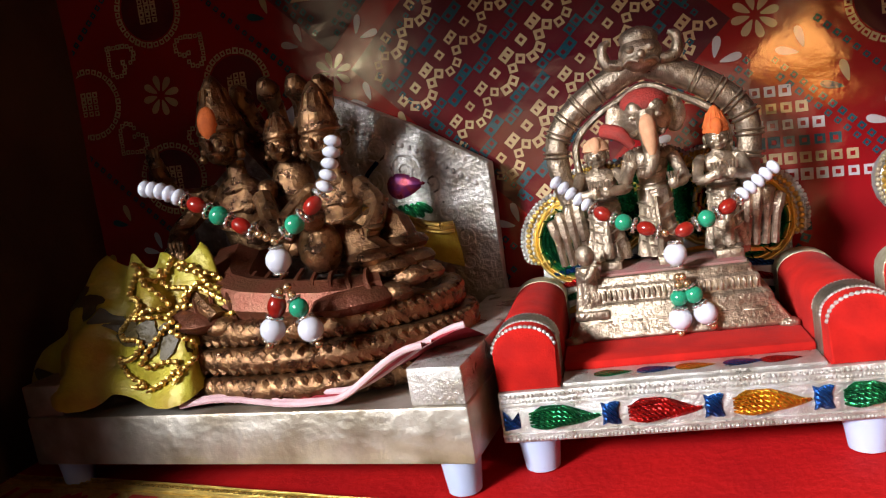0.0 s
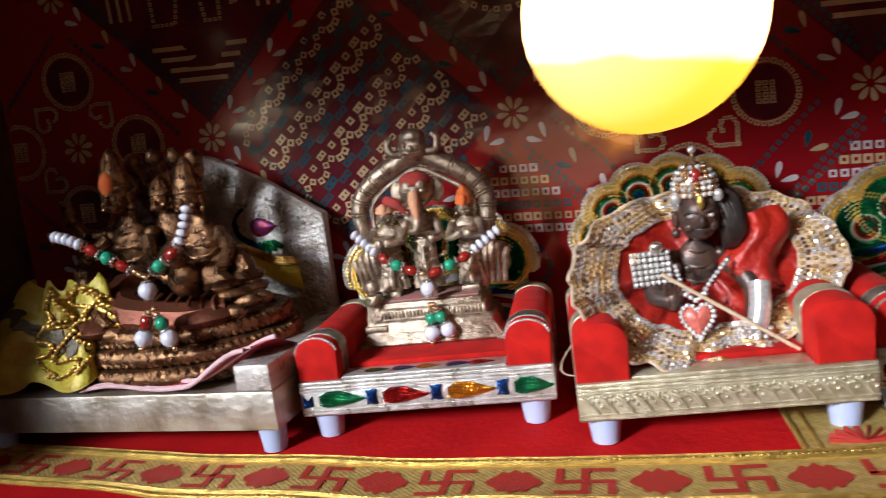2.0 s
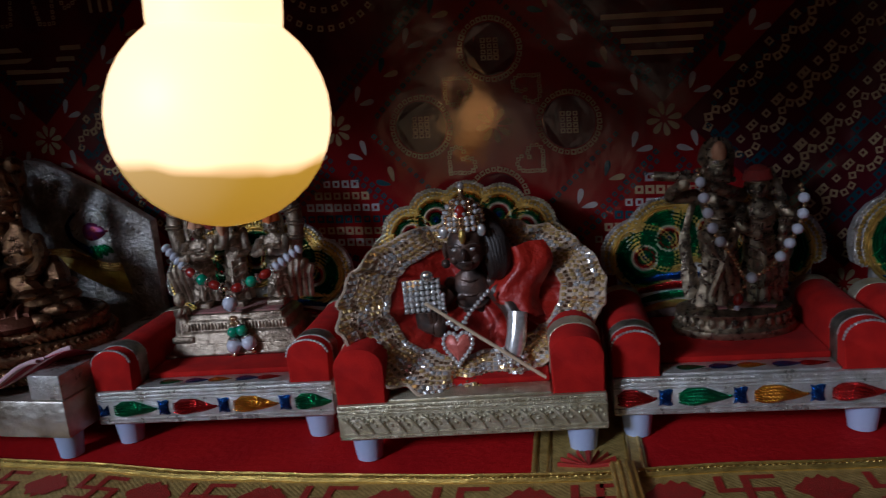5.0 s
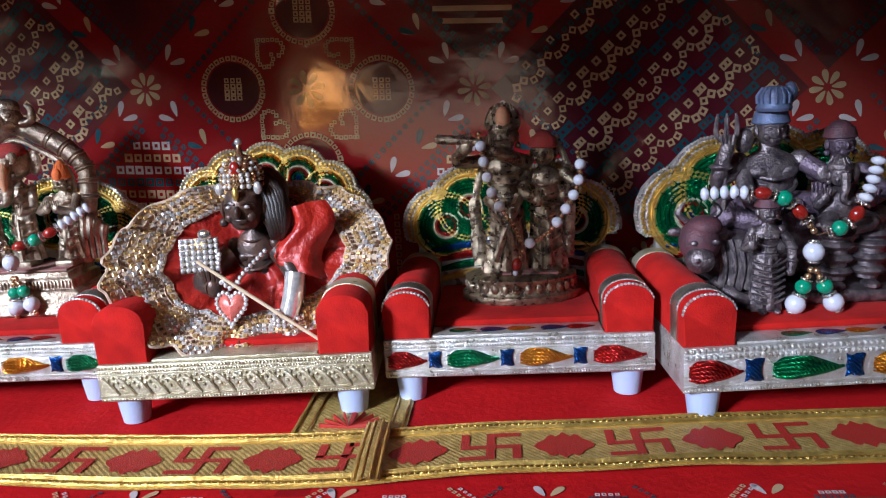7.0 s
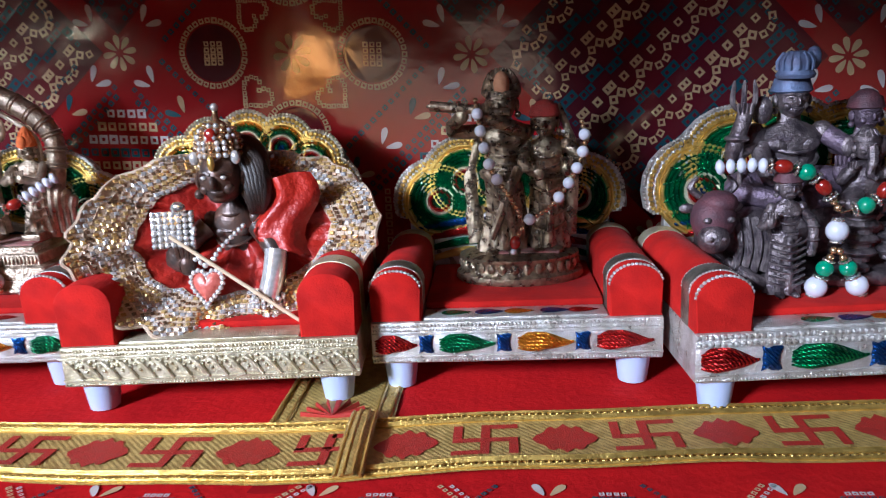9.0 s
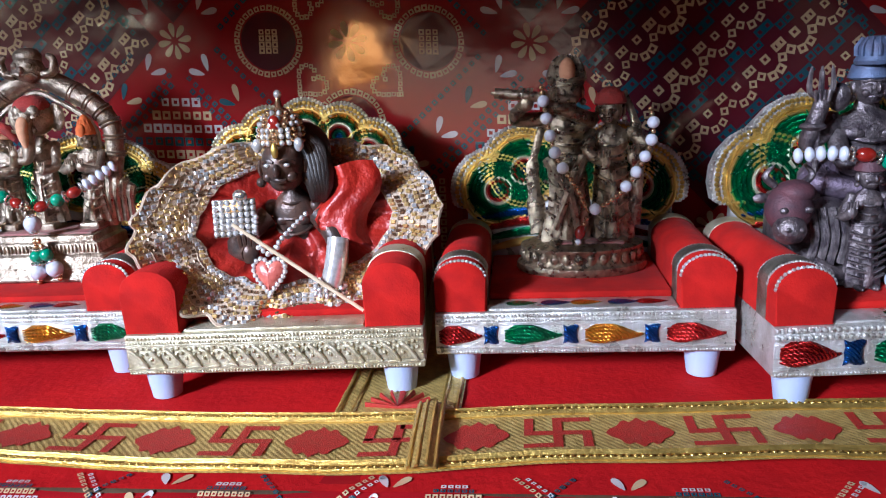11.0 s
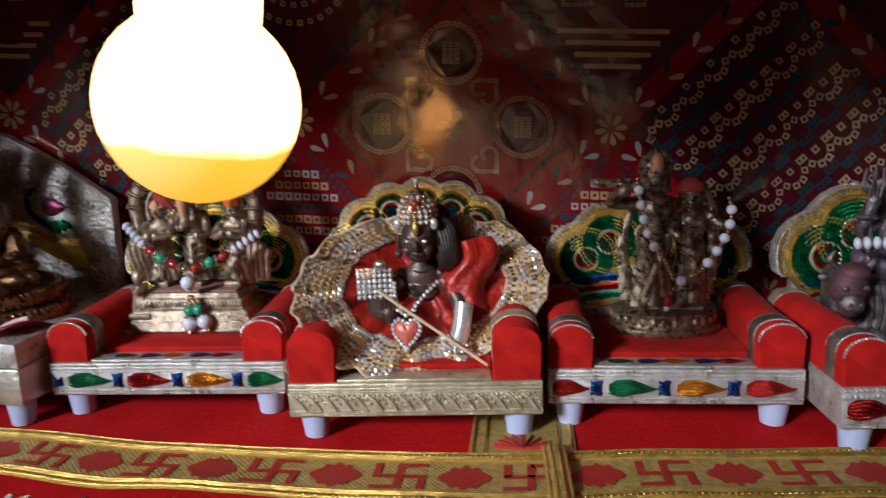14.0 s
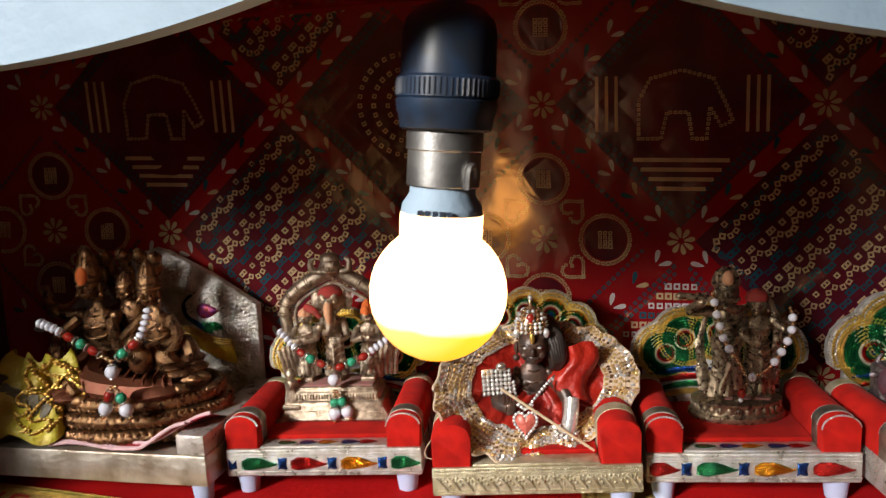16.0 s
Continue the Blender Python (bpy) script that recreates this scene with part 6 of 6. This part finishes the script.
limb(bm, [(-0.0185, 0.008, 0.0605), (-0.030, 0.002, 0.0540), (-0.0275, -0.002, 0.0690)], 0.0045, 0.0032, 0, (0.4, 0.85), 0.0035)
tube(bm, [(-0.0280, -0.001, 0.035), (-0.0275, -0.001, 0.0830)], 0.0011, 7)
for o in (-0.0045, 0.0, 0.0045):
    tube(bm, bend([(-0.0275, -0.001, 0.0725), (-0.0275 + o, -0.001, 0.0755), (-0.0275 + o * 0.9, -0.001, 0.0850)], 4), [0.0012] * 6 + [0.001, 0.0008, 0.0004], 6)
limb(bm, [(0.0105, 0.006, 0.0605), (0.020, -0.004, 0.0520), (0.010, -0.010, 0.0470)], 0.0045, 0.0032, 1, (0.4, 0.85), 0.0034)
limb(bm, [(-0.017, 0.006, 0.0560), (-0.018, -0.006, 0.0460), (-0.009, -0.011, 0.0440)], 0.0042, 0.0032, 0, (0.4, 0.85), 0.0034)
limb(bm, [(0.037, 0.006, 0.0560), (0.042, -0.004, 0.0470), (0.034, -0.010, 0.0440)], 0.0038, 0.0028, 1, (0.4, 0.85), 0.003)
for s in (-1, 1):
    limb(bm, [(0.024 + s * 0.007, -0.004, 0.034), (0.025 + s * 0.008, -0.014, 0.030), (0.024 + s * 0.007, -0.015, 0.010)], 0.0062, 0.0046, 0, (0.6, 0.7, 0.8, 0.9))
    ball(bm, (0.024 + s * 0.0075, -0.018, 0.0078), (0.0038, 0.0055, 0.0022), 0, 8)
# small trunked figure on the lap
ball(bm, (0.018, -0.012, 0.0430), (0.0085, 0.0075, 0.0085), 0, 12)
face(bm, (0.018, -0.013, 0.0570), 0.0056, 0, "cone", None, 1.2)
tube(bm, bend([(0.018, -0.0180, 0.0570), (0.0172, -0.0205, 0.0520), (0.0165, -0.0205, 0.0470), (0.0190, -0.0215, 0.0450)], 4), [0.0020] * 6 + [0.0016] * 4 + [0.0012] * 3, 7)
for s in (-1, 1):
    ball(bm, (0.018 + s * 0.0066, -0.012, 0.0570), (0.0028, 0.0012, 0.0044), 0, 8)
    limb(bm, [(0.018 + s * 0.007, -0.013, 0.0470), (0.018 + s * 0.011, -0.017, 0.0440), (0.018 + s * 0.009, -0.020, 0.0480)], 0.0022, 0.0018, 0, (), 0.0022)
    limb(bm, [(0.018 + s * 0.004, -0.016, 0.0385), (0.018 + s * 0.011, -0.021, 0.0360), (0.018 + s * 0.002, -0.023, 0.0340)], 0.0036, 0.0024, 0)
# kneeling bull
ball(bm, (-0.026, -0.006, 0.0200), (0.0150, 0.0120, 0.0130), 0, 14)
ball(bm, (-0.0440, -0.0180, 0.0310), (0.0092, 0.0090, 0.0100), 3, 14)
ball(bm, (-0.0455, -0.0240, 0.0240), (0.0064, 0.0064, 0.0062), 0, 12)
ball(bm, (-0.0420, -0.0180, 0.0375), (0.0078, 0.0080, 0.0050), 3, 12)
for s in (-1, 1):
    ball(bm, (-0.0440 + s * 0.0046, -0.0258, 0.0318), (0.0019, 0.0012, 0.0013), 0, 8)
    ball(bm, (-0.0440 + s * 0.0098, -0.0150, 0.0350), (0.0034, 0.0016, 0.0022), 0, 8)
    ball(bm, (-0.0455 + s * 0.0026, -0.0300, 0.0250), (0.0011, 0.0008, 0.0011), 0, 6)
    tube(bm, bend([(-0.0440 + s * 0.005, -0.0160, 0.0400), (-0.0440 + s * 0.009, -0.0160, 0.0440), (-0.0440 + s * 0.006, -0.0160, 0.0480)], 4), [0.0016] * 5 + [0.0012, 0.001, 0.0008, 0.0005], 7)
for k in range(6):
    tube(bm, bend([(-0.034 + 0.004 * k, -0.0150, 0.030), (-0.033 + 0.004 * k, -0.0185, 0.019), (-0.035 + 0.004 * k, -0.0190, 0.008)], 4), 0.0018, 6)
limb(bm, [(-0.034, -0.012, 0.010), (-0.030, -0.022, 0.006), (-0.022, -0.022, 0.003)], 0.0040, 0.0030, 0)
# standing child in front
standing(bm, (-0.0175, -0.0250, 0.0005), 0.0535, 0.0074, 0, None, "turban", None, 3, 0, 9)
for k in range(7):
    tube(bm, bend([(-0.0245, -0.0285, 0.006 + 0.0028 * k), (-0.0175, -0.0315, 0.0045 + 0.0028 * k), (-0.0105, -0.0285, 0.006 + 0.0028 * k)], 3), 0.0006, 5)
limb(bm, [(-0.0240, -0.025, 0.0345), (-0.0275, -0.028, 0.0290), (-0.0262, -0.032, 0.0315)], 0.0022, 0.0018, 0, (0.5,), 0.0022)
limb(bm, [(-0.0110, -0.025, 0.0345), (-0.0070, -0.026, 0.0280), (-0.0075, -0.027, 0.0180)], 0.0023, 0.0019, 0, (0.3, 0.6, 0.8), 0.0022)
ball(bm, (-0.018, 0.004, 0.0720), (0.0048, 0.004, 0.0060), 0, 10)
solid("metal_statue", bm, [AGED, MAUVE, BLUE_TINT, DARK_POWDER], "dark tinted metal family group with a kneeling bull", "statue", pose(0.4835, 0.0340, 0.0372, 0, 0, 3) @ Matrix.Scale(1.057, 4), angle=50)
necklace("white, red and green bead string on the family group", [(0.4360, 0.0000, 0.0895), (0.4510, -0.0040, 0.0905), (0.4700, -0.0060, 0.0870), (0.4830, -0.0065, 0.0710)],
         [(0.5075, -0.004, 0.1030), (0.5035, -0.006, 0.0900), (0.4960, -0.0065, 0.0760), (0.4830, -0.0065, 0.0710)], (0.4818, -0.0070, 0.0640),
         (("jade", (0.4752, -0.0070, 0.0411)), ("jade", (0.4910, -0.0070, 0.0415))), 0.95, about((0.4800, 0.0240, 0.0372), (0.4835, 0.0340, 0.0372), 1.057))

# ---------------------------------------------------------------- dressed child figure
SATIN = material("red_satin", (0.44, 0.020, 0.009), 0.42, 0.1, (0.24, 0.010, 0.007), 70, 0.9, 0.35, 150, 0.2, 2500, coat=0.08)
NET = material("beige_net_lace", (0.60, 0.45, 0.33), 0.6, 0.1, (0.46, 0.34, 0.23), 200, 0.8, 0.5, 1800, 0.4, 4500)
SEQUIN_GOLD = material("gold_sequin", (0.80, 0.55, 0.24), 0.24, 0.55, (0.6, 0.38, 0.12), 500, 0.8)
SEQUIN_SILVER = material("silver_sequin", (0.82, 0.80, 0.78), 0.20, 0.6, (0.6, 0.58, 0.55), 500, 0.8)
SEQUIN_DARK = material("dark_sequin", (0.24, 0.13, 0.07), 0.25, 0.5, (0.12, 0.07, 0.04), 500, 0.8)
CC = Vector((0.2215, -0.0060, 0.0650))


def dress(t, q):
    """The spread dress: t turns round it (0 to 1), q goes from the middle to the hem."""
    a = 2 * math.pi * t
    lobe = 1 + 0.05 * math.cos(2 * a + 0.4) + 0.035 * math.sin(3 * a + 1.0)
    wide, tall = 0.0575 * lobe, 0.0365 * lobe
    x, z = wide * math.cos(a) * q, tall * math.sin(a) * q
    top = max(0.0, math.sin(a))
    y = 0.016 * q * math.sin(a) - 0.012 * q * q + 0.014 * q * q * top - 0.020 * q * q * max(0.0, -math.cos(a)) + 0.020 * q * q * max(0.0, math.cos(a)) + 0.0022 * math.sin(9 * a + 3 * q) * q * (1 - q) * 4
    ruff = max(0.0, q - 0.45) / 0.55
    y += ruff * (0.0022 * math.sin(17 * a) + 0.0012 * math.sin(29 * a + 1)) + 0.006 * (1 - q)
    x += ruff * 0.0006 * math.sin(23 * a)
    z += ruff * 0.0006 * math.cos(21 * a)
    return CC + Vector((x, y, z)) + noise.noise_vector(Vector((2.2 * math.cos(a), 2.2 * math.sin(a), 3 * q))) * 0.0016 * q


def out(t, q, d):
    e = 0.004
    n = (dress(t + e, q) - dress(t - e, q)).cross(dress(t, q + e) - dress(t, q - e))
    n.normalize()
    if n.y > 0:
        n = -n
    return dress(t, q) + n * d


doll = thing("dressed_idol", "dark crowned idol in a red satin dress with sequined lace hem", "figurine", about((0.2200, -0.0060, 0.0330), (0.2195, 0.0240, 0.0325), 1.09))
bm = bmesh.new()
NT = 150
for q0, q1, rows_n, name, mat in ((0.02, 0.70, 10, "satin_dress", SATIN), (0.66, 1.0, 7, "lace_hem", NET)):
    bm = bmesh.new()
    lift = 0.0 if name == "satin_dress" else 0.0007
    grid = [[bm.verts.new(out(i / NT, q0 + (q1 - q0) * j / rows_n, lift)) for j in range(rows_n + 1)] for i in range(NT)]
    for i in range(NT):
        for j in range(rows_n):
            bm.faces.new((grid[i][j], grid[(i + 1) % NT][j], grid[(i + 1) % NT][j + 1], grid[i][j + 1]))
    dressed = part(name, bm, mat, doll, angle=80)
hem = dressed
bm = bmesh.new()
for q, kind in ((0.69, 1), (0.735, 2), (0.78, 0), (0.825, 1), (0.865, 0), (0.905, 2), (0.945, 1), (0.98, 0)):
    n = int(120 * (0.7 + 0.3 * q))
    for i in range(n):
        t = (i + 0.5 * (kind == 1)) / n
        p = out(t, q, 0.0013)
        nrm = (out(t, q, 0.003) - p).normalized()
        m = nrm.to_track_quat("Z", "Y").to_matrix().to_4x4() @ Matrix.Rotation(noise.random() * 0.5, 4, "X")
        s = 0.00085 if kind == 2 else 0.00105
        vs = [bm.verts.new(p + m @ Vector((a * s, b * s * 0.8, c * 0.00025))) for a, b, c in ((-1, -1, 0), (1, -1, 0), (1, 1, 0), (-1, 1, 0), (-.7, -.7, 1), (.7, -.7, 1), (.7, .7, 1), (-.7, .7, 1))]
        k = kind if math.sin(i * 12.9898 + q * 78.233) > -0.6 else 1 - min(kind, 1)
        for f in ((4, 5, 6, 7), (0, 1, 5, 4), (1, 2, 6, 5), (2, 3, 7, 6), (3, 0, 4, 7)):
            bm.faces.new([vs[j] for j in f]).material_index = k
tagged(part("sequin_trim", bm, [SEQUIN_GOLD, SEQUIN_SILVER, SEQUIN_DARK], hem, "rows of gold and silver sequins", angle=10), kind="stuff")
bm = bmesh.new()
tube(bm, [out(i / 200, 1.0, 0.0006) for i in range(201)], 0.0009, 6)
part("hem_cord", bm, NET, hem)
bm = bmesh.new()
for q, o in ((0.715, 0), (0.775, 0.1), (0.825, 0.2), (0.875, 0.3), (0.925, 0.4)):
    tube(bm, [out(i / 200, q, 0.0006) for i in range(201)], 0.0005, 5)
part("lace_cord", bm, NET, hem, "pale gathered net cords")
# cape at the shoulders, satin folds
bm = bmesh.new()
for x0, x1, yb in ((0.232, 0.256, 0.012),):
    rows = []
    for i in range(13):
        t = i / 12
        x = x0 + (x1 - x0) * t
        rows.append([bm.verts.new((x + 0.004 * math.sin(q * 0.8), yb - 0.011 + 0.0016 * math.sin(t * 11 + q * 0.4) - 0.008 * math.sin(math.pi * t) - 0.008 * q / 8, 0.094 - 0.004 * t - 0.010 * (1 - t) ** 2 - (0.024 + 0.012 * t) * q / 8)) for q in range(9)])
    for a, b in zip(rows, rows[1:]):
        for j in range(8):
            bm.faces.new((a[j], b[j], b[j + 1], a[j + 1]))
part("shawl", bm, SATIN, doll, "red satin shawl in folds", angle=80)
# body, one mesh
bm = bmesh.new()
torso(bm, (0.2200, 0.000, 0.044), 0.032, 0.0120, 0)
face(bm, (0.2205, -0.010, 0.0905), 0.0112, 0, "none")
ball(bm, (0.2265, 0.002, 0.094), (0.0115, 0.010, 0.013), 0, 14)
for s in (-1, 1):
    ball(bm, (0.2205 + s * 0.0042, -0.0192, 0.0915), (0.0015, 0.0010, 0.0009), 1, 8)
ball(bm, (0.2205, -0.0203, 0.0975), (0.0016, 0.0012, 0.0034), 2, 8)
limb(bm, [(0.209, -0.004, 0.068), (0.198, -0.014, 0.058), (0.206, -0.022, 0.056)], 0.0050, 0.0040, 0, (), 0.0042)
limb(bm, [(0.232, -0.004, 0.068), (0.241, -0.012, 0.056), (0.2385, -0.018, 0.036)], 0.0050, 0.0042, 0, (), 0.0034)
limb(bm, [(0.214, 0.0, 0.044), (0.203, -0.016, 0.040), (0.216, -0.022, 0.034)], 0.006, 0.0045, 0)
part("body", bm, [DARK_FACE, SEQUIN_SILVER, GOLD], doll, "dark painted metal body", angle=60)
# hair falling behind one cheek
bm = bmesh.new()
for k in range(9):
    a = radians(-30 + 15 * k)
    tube(bm, bend([(0.2225 + 0.004 * math.sin(a), -0.002, 0.1040), (0.2300 + 0.0065 * math.sin(a), -0.006 - 0.002 * math.cos(a), 0.0960), (0.2335 + 0.0050 * math.sin(a), -0.008 - 0.003 * math.cos(a), 0.0830), (0.2325 + 0.003 * math.sin(a), -0.007, 0.0740)], 4), [0.0024] * 9 + [0.0020, 0.0016, 0.0011, 0.0006], 6, 0)
lumpy(bm, 0.0006, 300)
tagged(part("hair", bm, material("black_hair", (0.018, 0.013, 0.012), 0.45, 0, (0.03, 0.02, 0.016), 400, 0.8, 0.4, 1500), doll, "loose black hair", angle=80), kind="stuff")
# crown
bm = bmesh.new()
turned(bm, [(0.0082, 0), (0.0090, 0.001), (0.0086, 0.004), (0.0090, 0.006), (0.0084, 0.011), (0.0068, 0.015), (0.0040, 0.018), (0.0016, 0.020), (0.0008, 0.0265)], 22, Matrix.Translation((0.2200, -0.008, 0.0985)) @ Matrix.Diagonal((1, 1, 0.78, 1)))
for zz, rr, n in ((0.002, 0.0092, 20), (0.0055, 0.0092, 20), (0.0085, 0.0090, 20), (0.0115, 0.0084, 18), (0.0145, 0.0070, 14), (0.0172, 0.0048, 10)):
    for k in range(n):
        a = 2 * math.pi * k / n
        ball(bm, (0.2200 + rr * math.cos(a), -0.008 + rr * math.sin(a), 0.0985 + zz * 0.78), 0.00125, 0 if k % 3 == 0 else 1, 6)
ball(bm, (0.2200, -0.0160, 0.1080), (0.0026, 0.0016, 0.0034), 2, 10)
for s in (-1, 1):
    ball(bm, (0.2200 + s * 0.0088, -0.014, 0.0990), (0.0022, 0.0016, 0.0030), 1, 8)
ball(bm, (0.2200, -0.008, 0.1192), 0.0018, 1, 8)
part("crown", bm, [GILT, SEQUIN_SILVER, RUBY], doll, "gilt crown set with clear stones", angle=60)
# jewelled sleeve, pendant, bracelet, stick
bm = bmesh.new()
m = pose(0.1985, -0.0150, 0.0690, -12, 0, 12)
for i in range(7):
    for j in range(6):
        ball(bm, m @ Vector((-0.0078 + 0.0026 * i, 0, -0.0060 + 0.0026 * j)), 0.00125, 0, 7)
box(bm, -0.009, 0.009, 0.0002, 0.0012, -0.0075, 0.0085, 0.0003, 1, m)
ball(bm, m @ Vector((0.003, -0.001, 0.0095)), (0.0034, 0.002, 0.0028), 1, 10)
part("jewelled_sleeve", bm, [SEQUIN_SILVER, BRIGHT], doll, "patch of clear stones on silver", angle=60)
bm = bmesh.new()
hp = []
for k in range(30):
    t = 2 * math.pi * k / 30
    hp.append((16 * math.sin(t) ** 3 / 17 * 0.0072, (13 * math.cos(t) - 5 * math.cos(2 * t) - 2 * math.cos(3 * t) - math.cos(4 * t)) / 17 * 0.0092))
m = pose(0.2150, -0.0262, 0.0480, -14, 0, 0)
relief(bm, [(x * 0.85, z * 0.85) for x, z in hp], 0, 0.0018, 0, m)
pend = part("heart_pendant", bm, [material("coral_enamel", (0.62, 0.16, 0.12), 0.3, 0.1, (0.45, 0.08, 0.06), 300, 0.8, 0.3, 1500), SEQUIN_SILVER], doll, "heart pendant edged with clear stones", angle=60)
stone_bm = bmesh.new()
ball(stone_bm, (0, 0, 0), 0.00115, 0, 8)
stone = finish("stone", stone_bm, SEQUIN_SILVER)
spots = [m @ p for p in spaced([Vector((x, 0, z)) for x, z in hp], 0.0021)]
spots += [m @ Vector((-0.004 + 0.002 * k, -0.001, 0.0085 + 0.0012 * abs(k - 2))) for k in range(5)]
spots += spaced(bend([(0.2085, -0.0165, 0.0700), (0.2100, -0.0225, 0.0630), (0.2150, -0.0250, 0.0560), (0.2215, -0.0225, 0.0630), (0.2300, -0.0165, 0.0710)], 5), 0.0023)
for p in spots:
    again("stone", stone, pend, Matrix.Translation(p))
bm = bmesh.new()
tube(bm, bend([(0.2425, -0.0165, 0.0600), (0.2415, -0.0205, 0.0500), (0.2390, -0.0225, 0.0410)], 4), [0.0046] * 9, 12)
part("silver_cuff", bm, SEQUIN_SILVER, doll, "polished silver forearm cuff", angle=60)
bm = bmesh.new()
for zz in (0.0385, 0.0410):
    for k in range(12):
        a = 2 * math.pi * k / 12
        ball(bm, (0.2388 + 0.0062 * math.cos(a), -0.0215 + 0.0062 * math.sin(a), zz), 0.0012, 0, 6)
part("bracelet", bm, SEQUIN_SILVER, doll, "bracelet of clear stones", angle=60)
bm = bmesh.new()
tube(bm, [(0.2015, -0.0255, 0.0690), (0.2540, -0.0300, 0.0330)], 0.00085, 8)
part("stick", bm, material("pale_wood", (0.62, 0.48, 0.32), 0.5, 0, (0.5, 0.36, 0.22), 200, 0.7), doll, "thin pale wooden stick")
bm = bmesh.new()
tube(bm, bend([(0.160, -0.0215, 0.0390), (0.1555, -0.0300, 0.0340), (0.1570, -0.0340, 0.0300), (0.168, -0.0335, 0.0290), (0.190, -0.0330, 0.0292)], 6), 0.0003, 5)
part("loose_thread", bm, NET, doll, "loose pale thread")
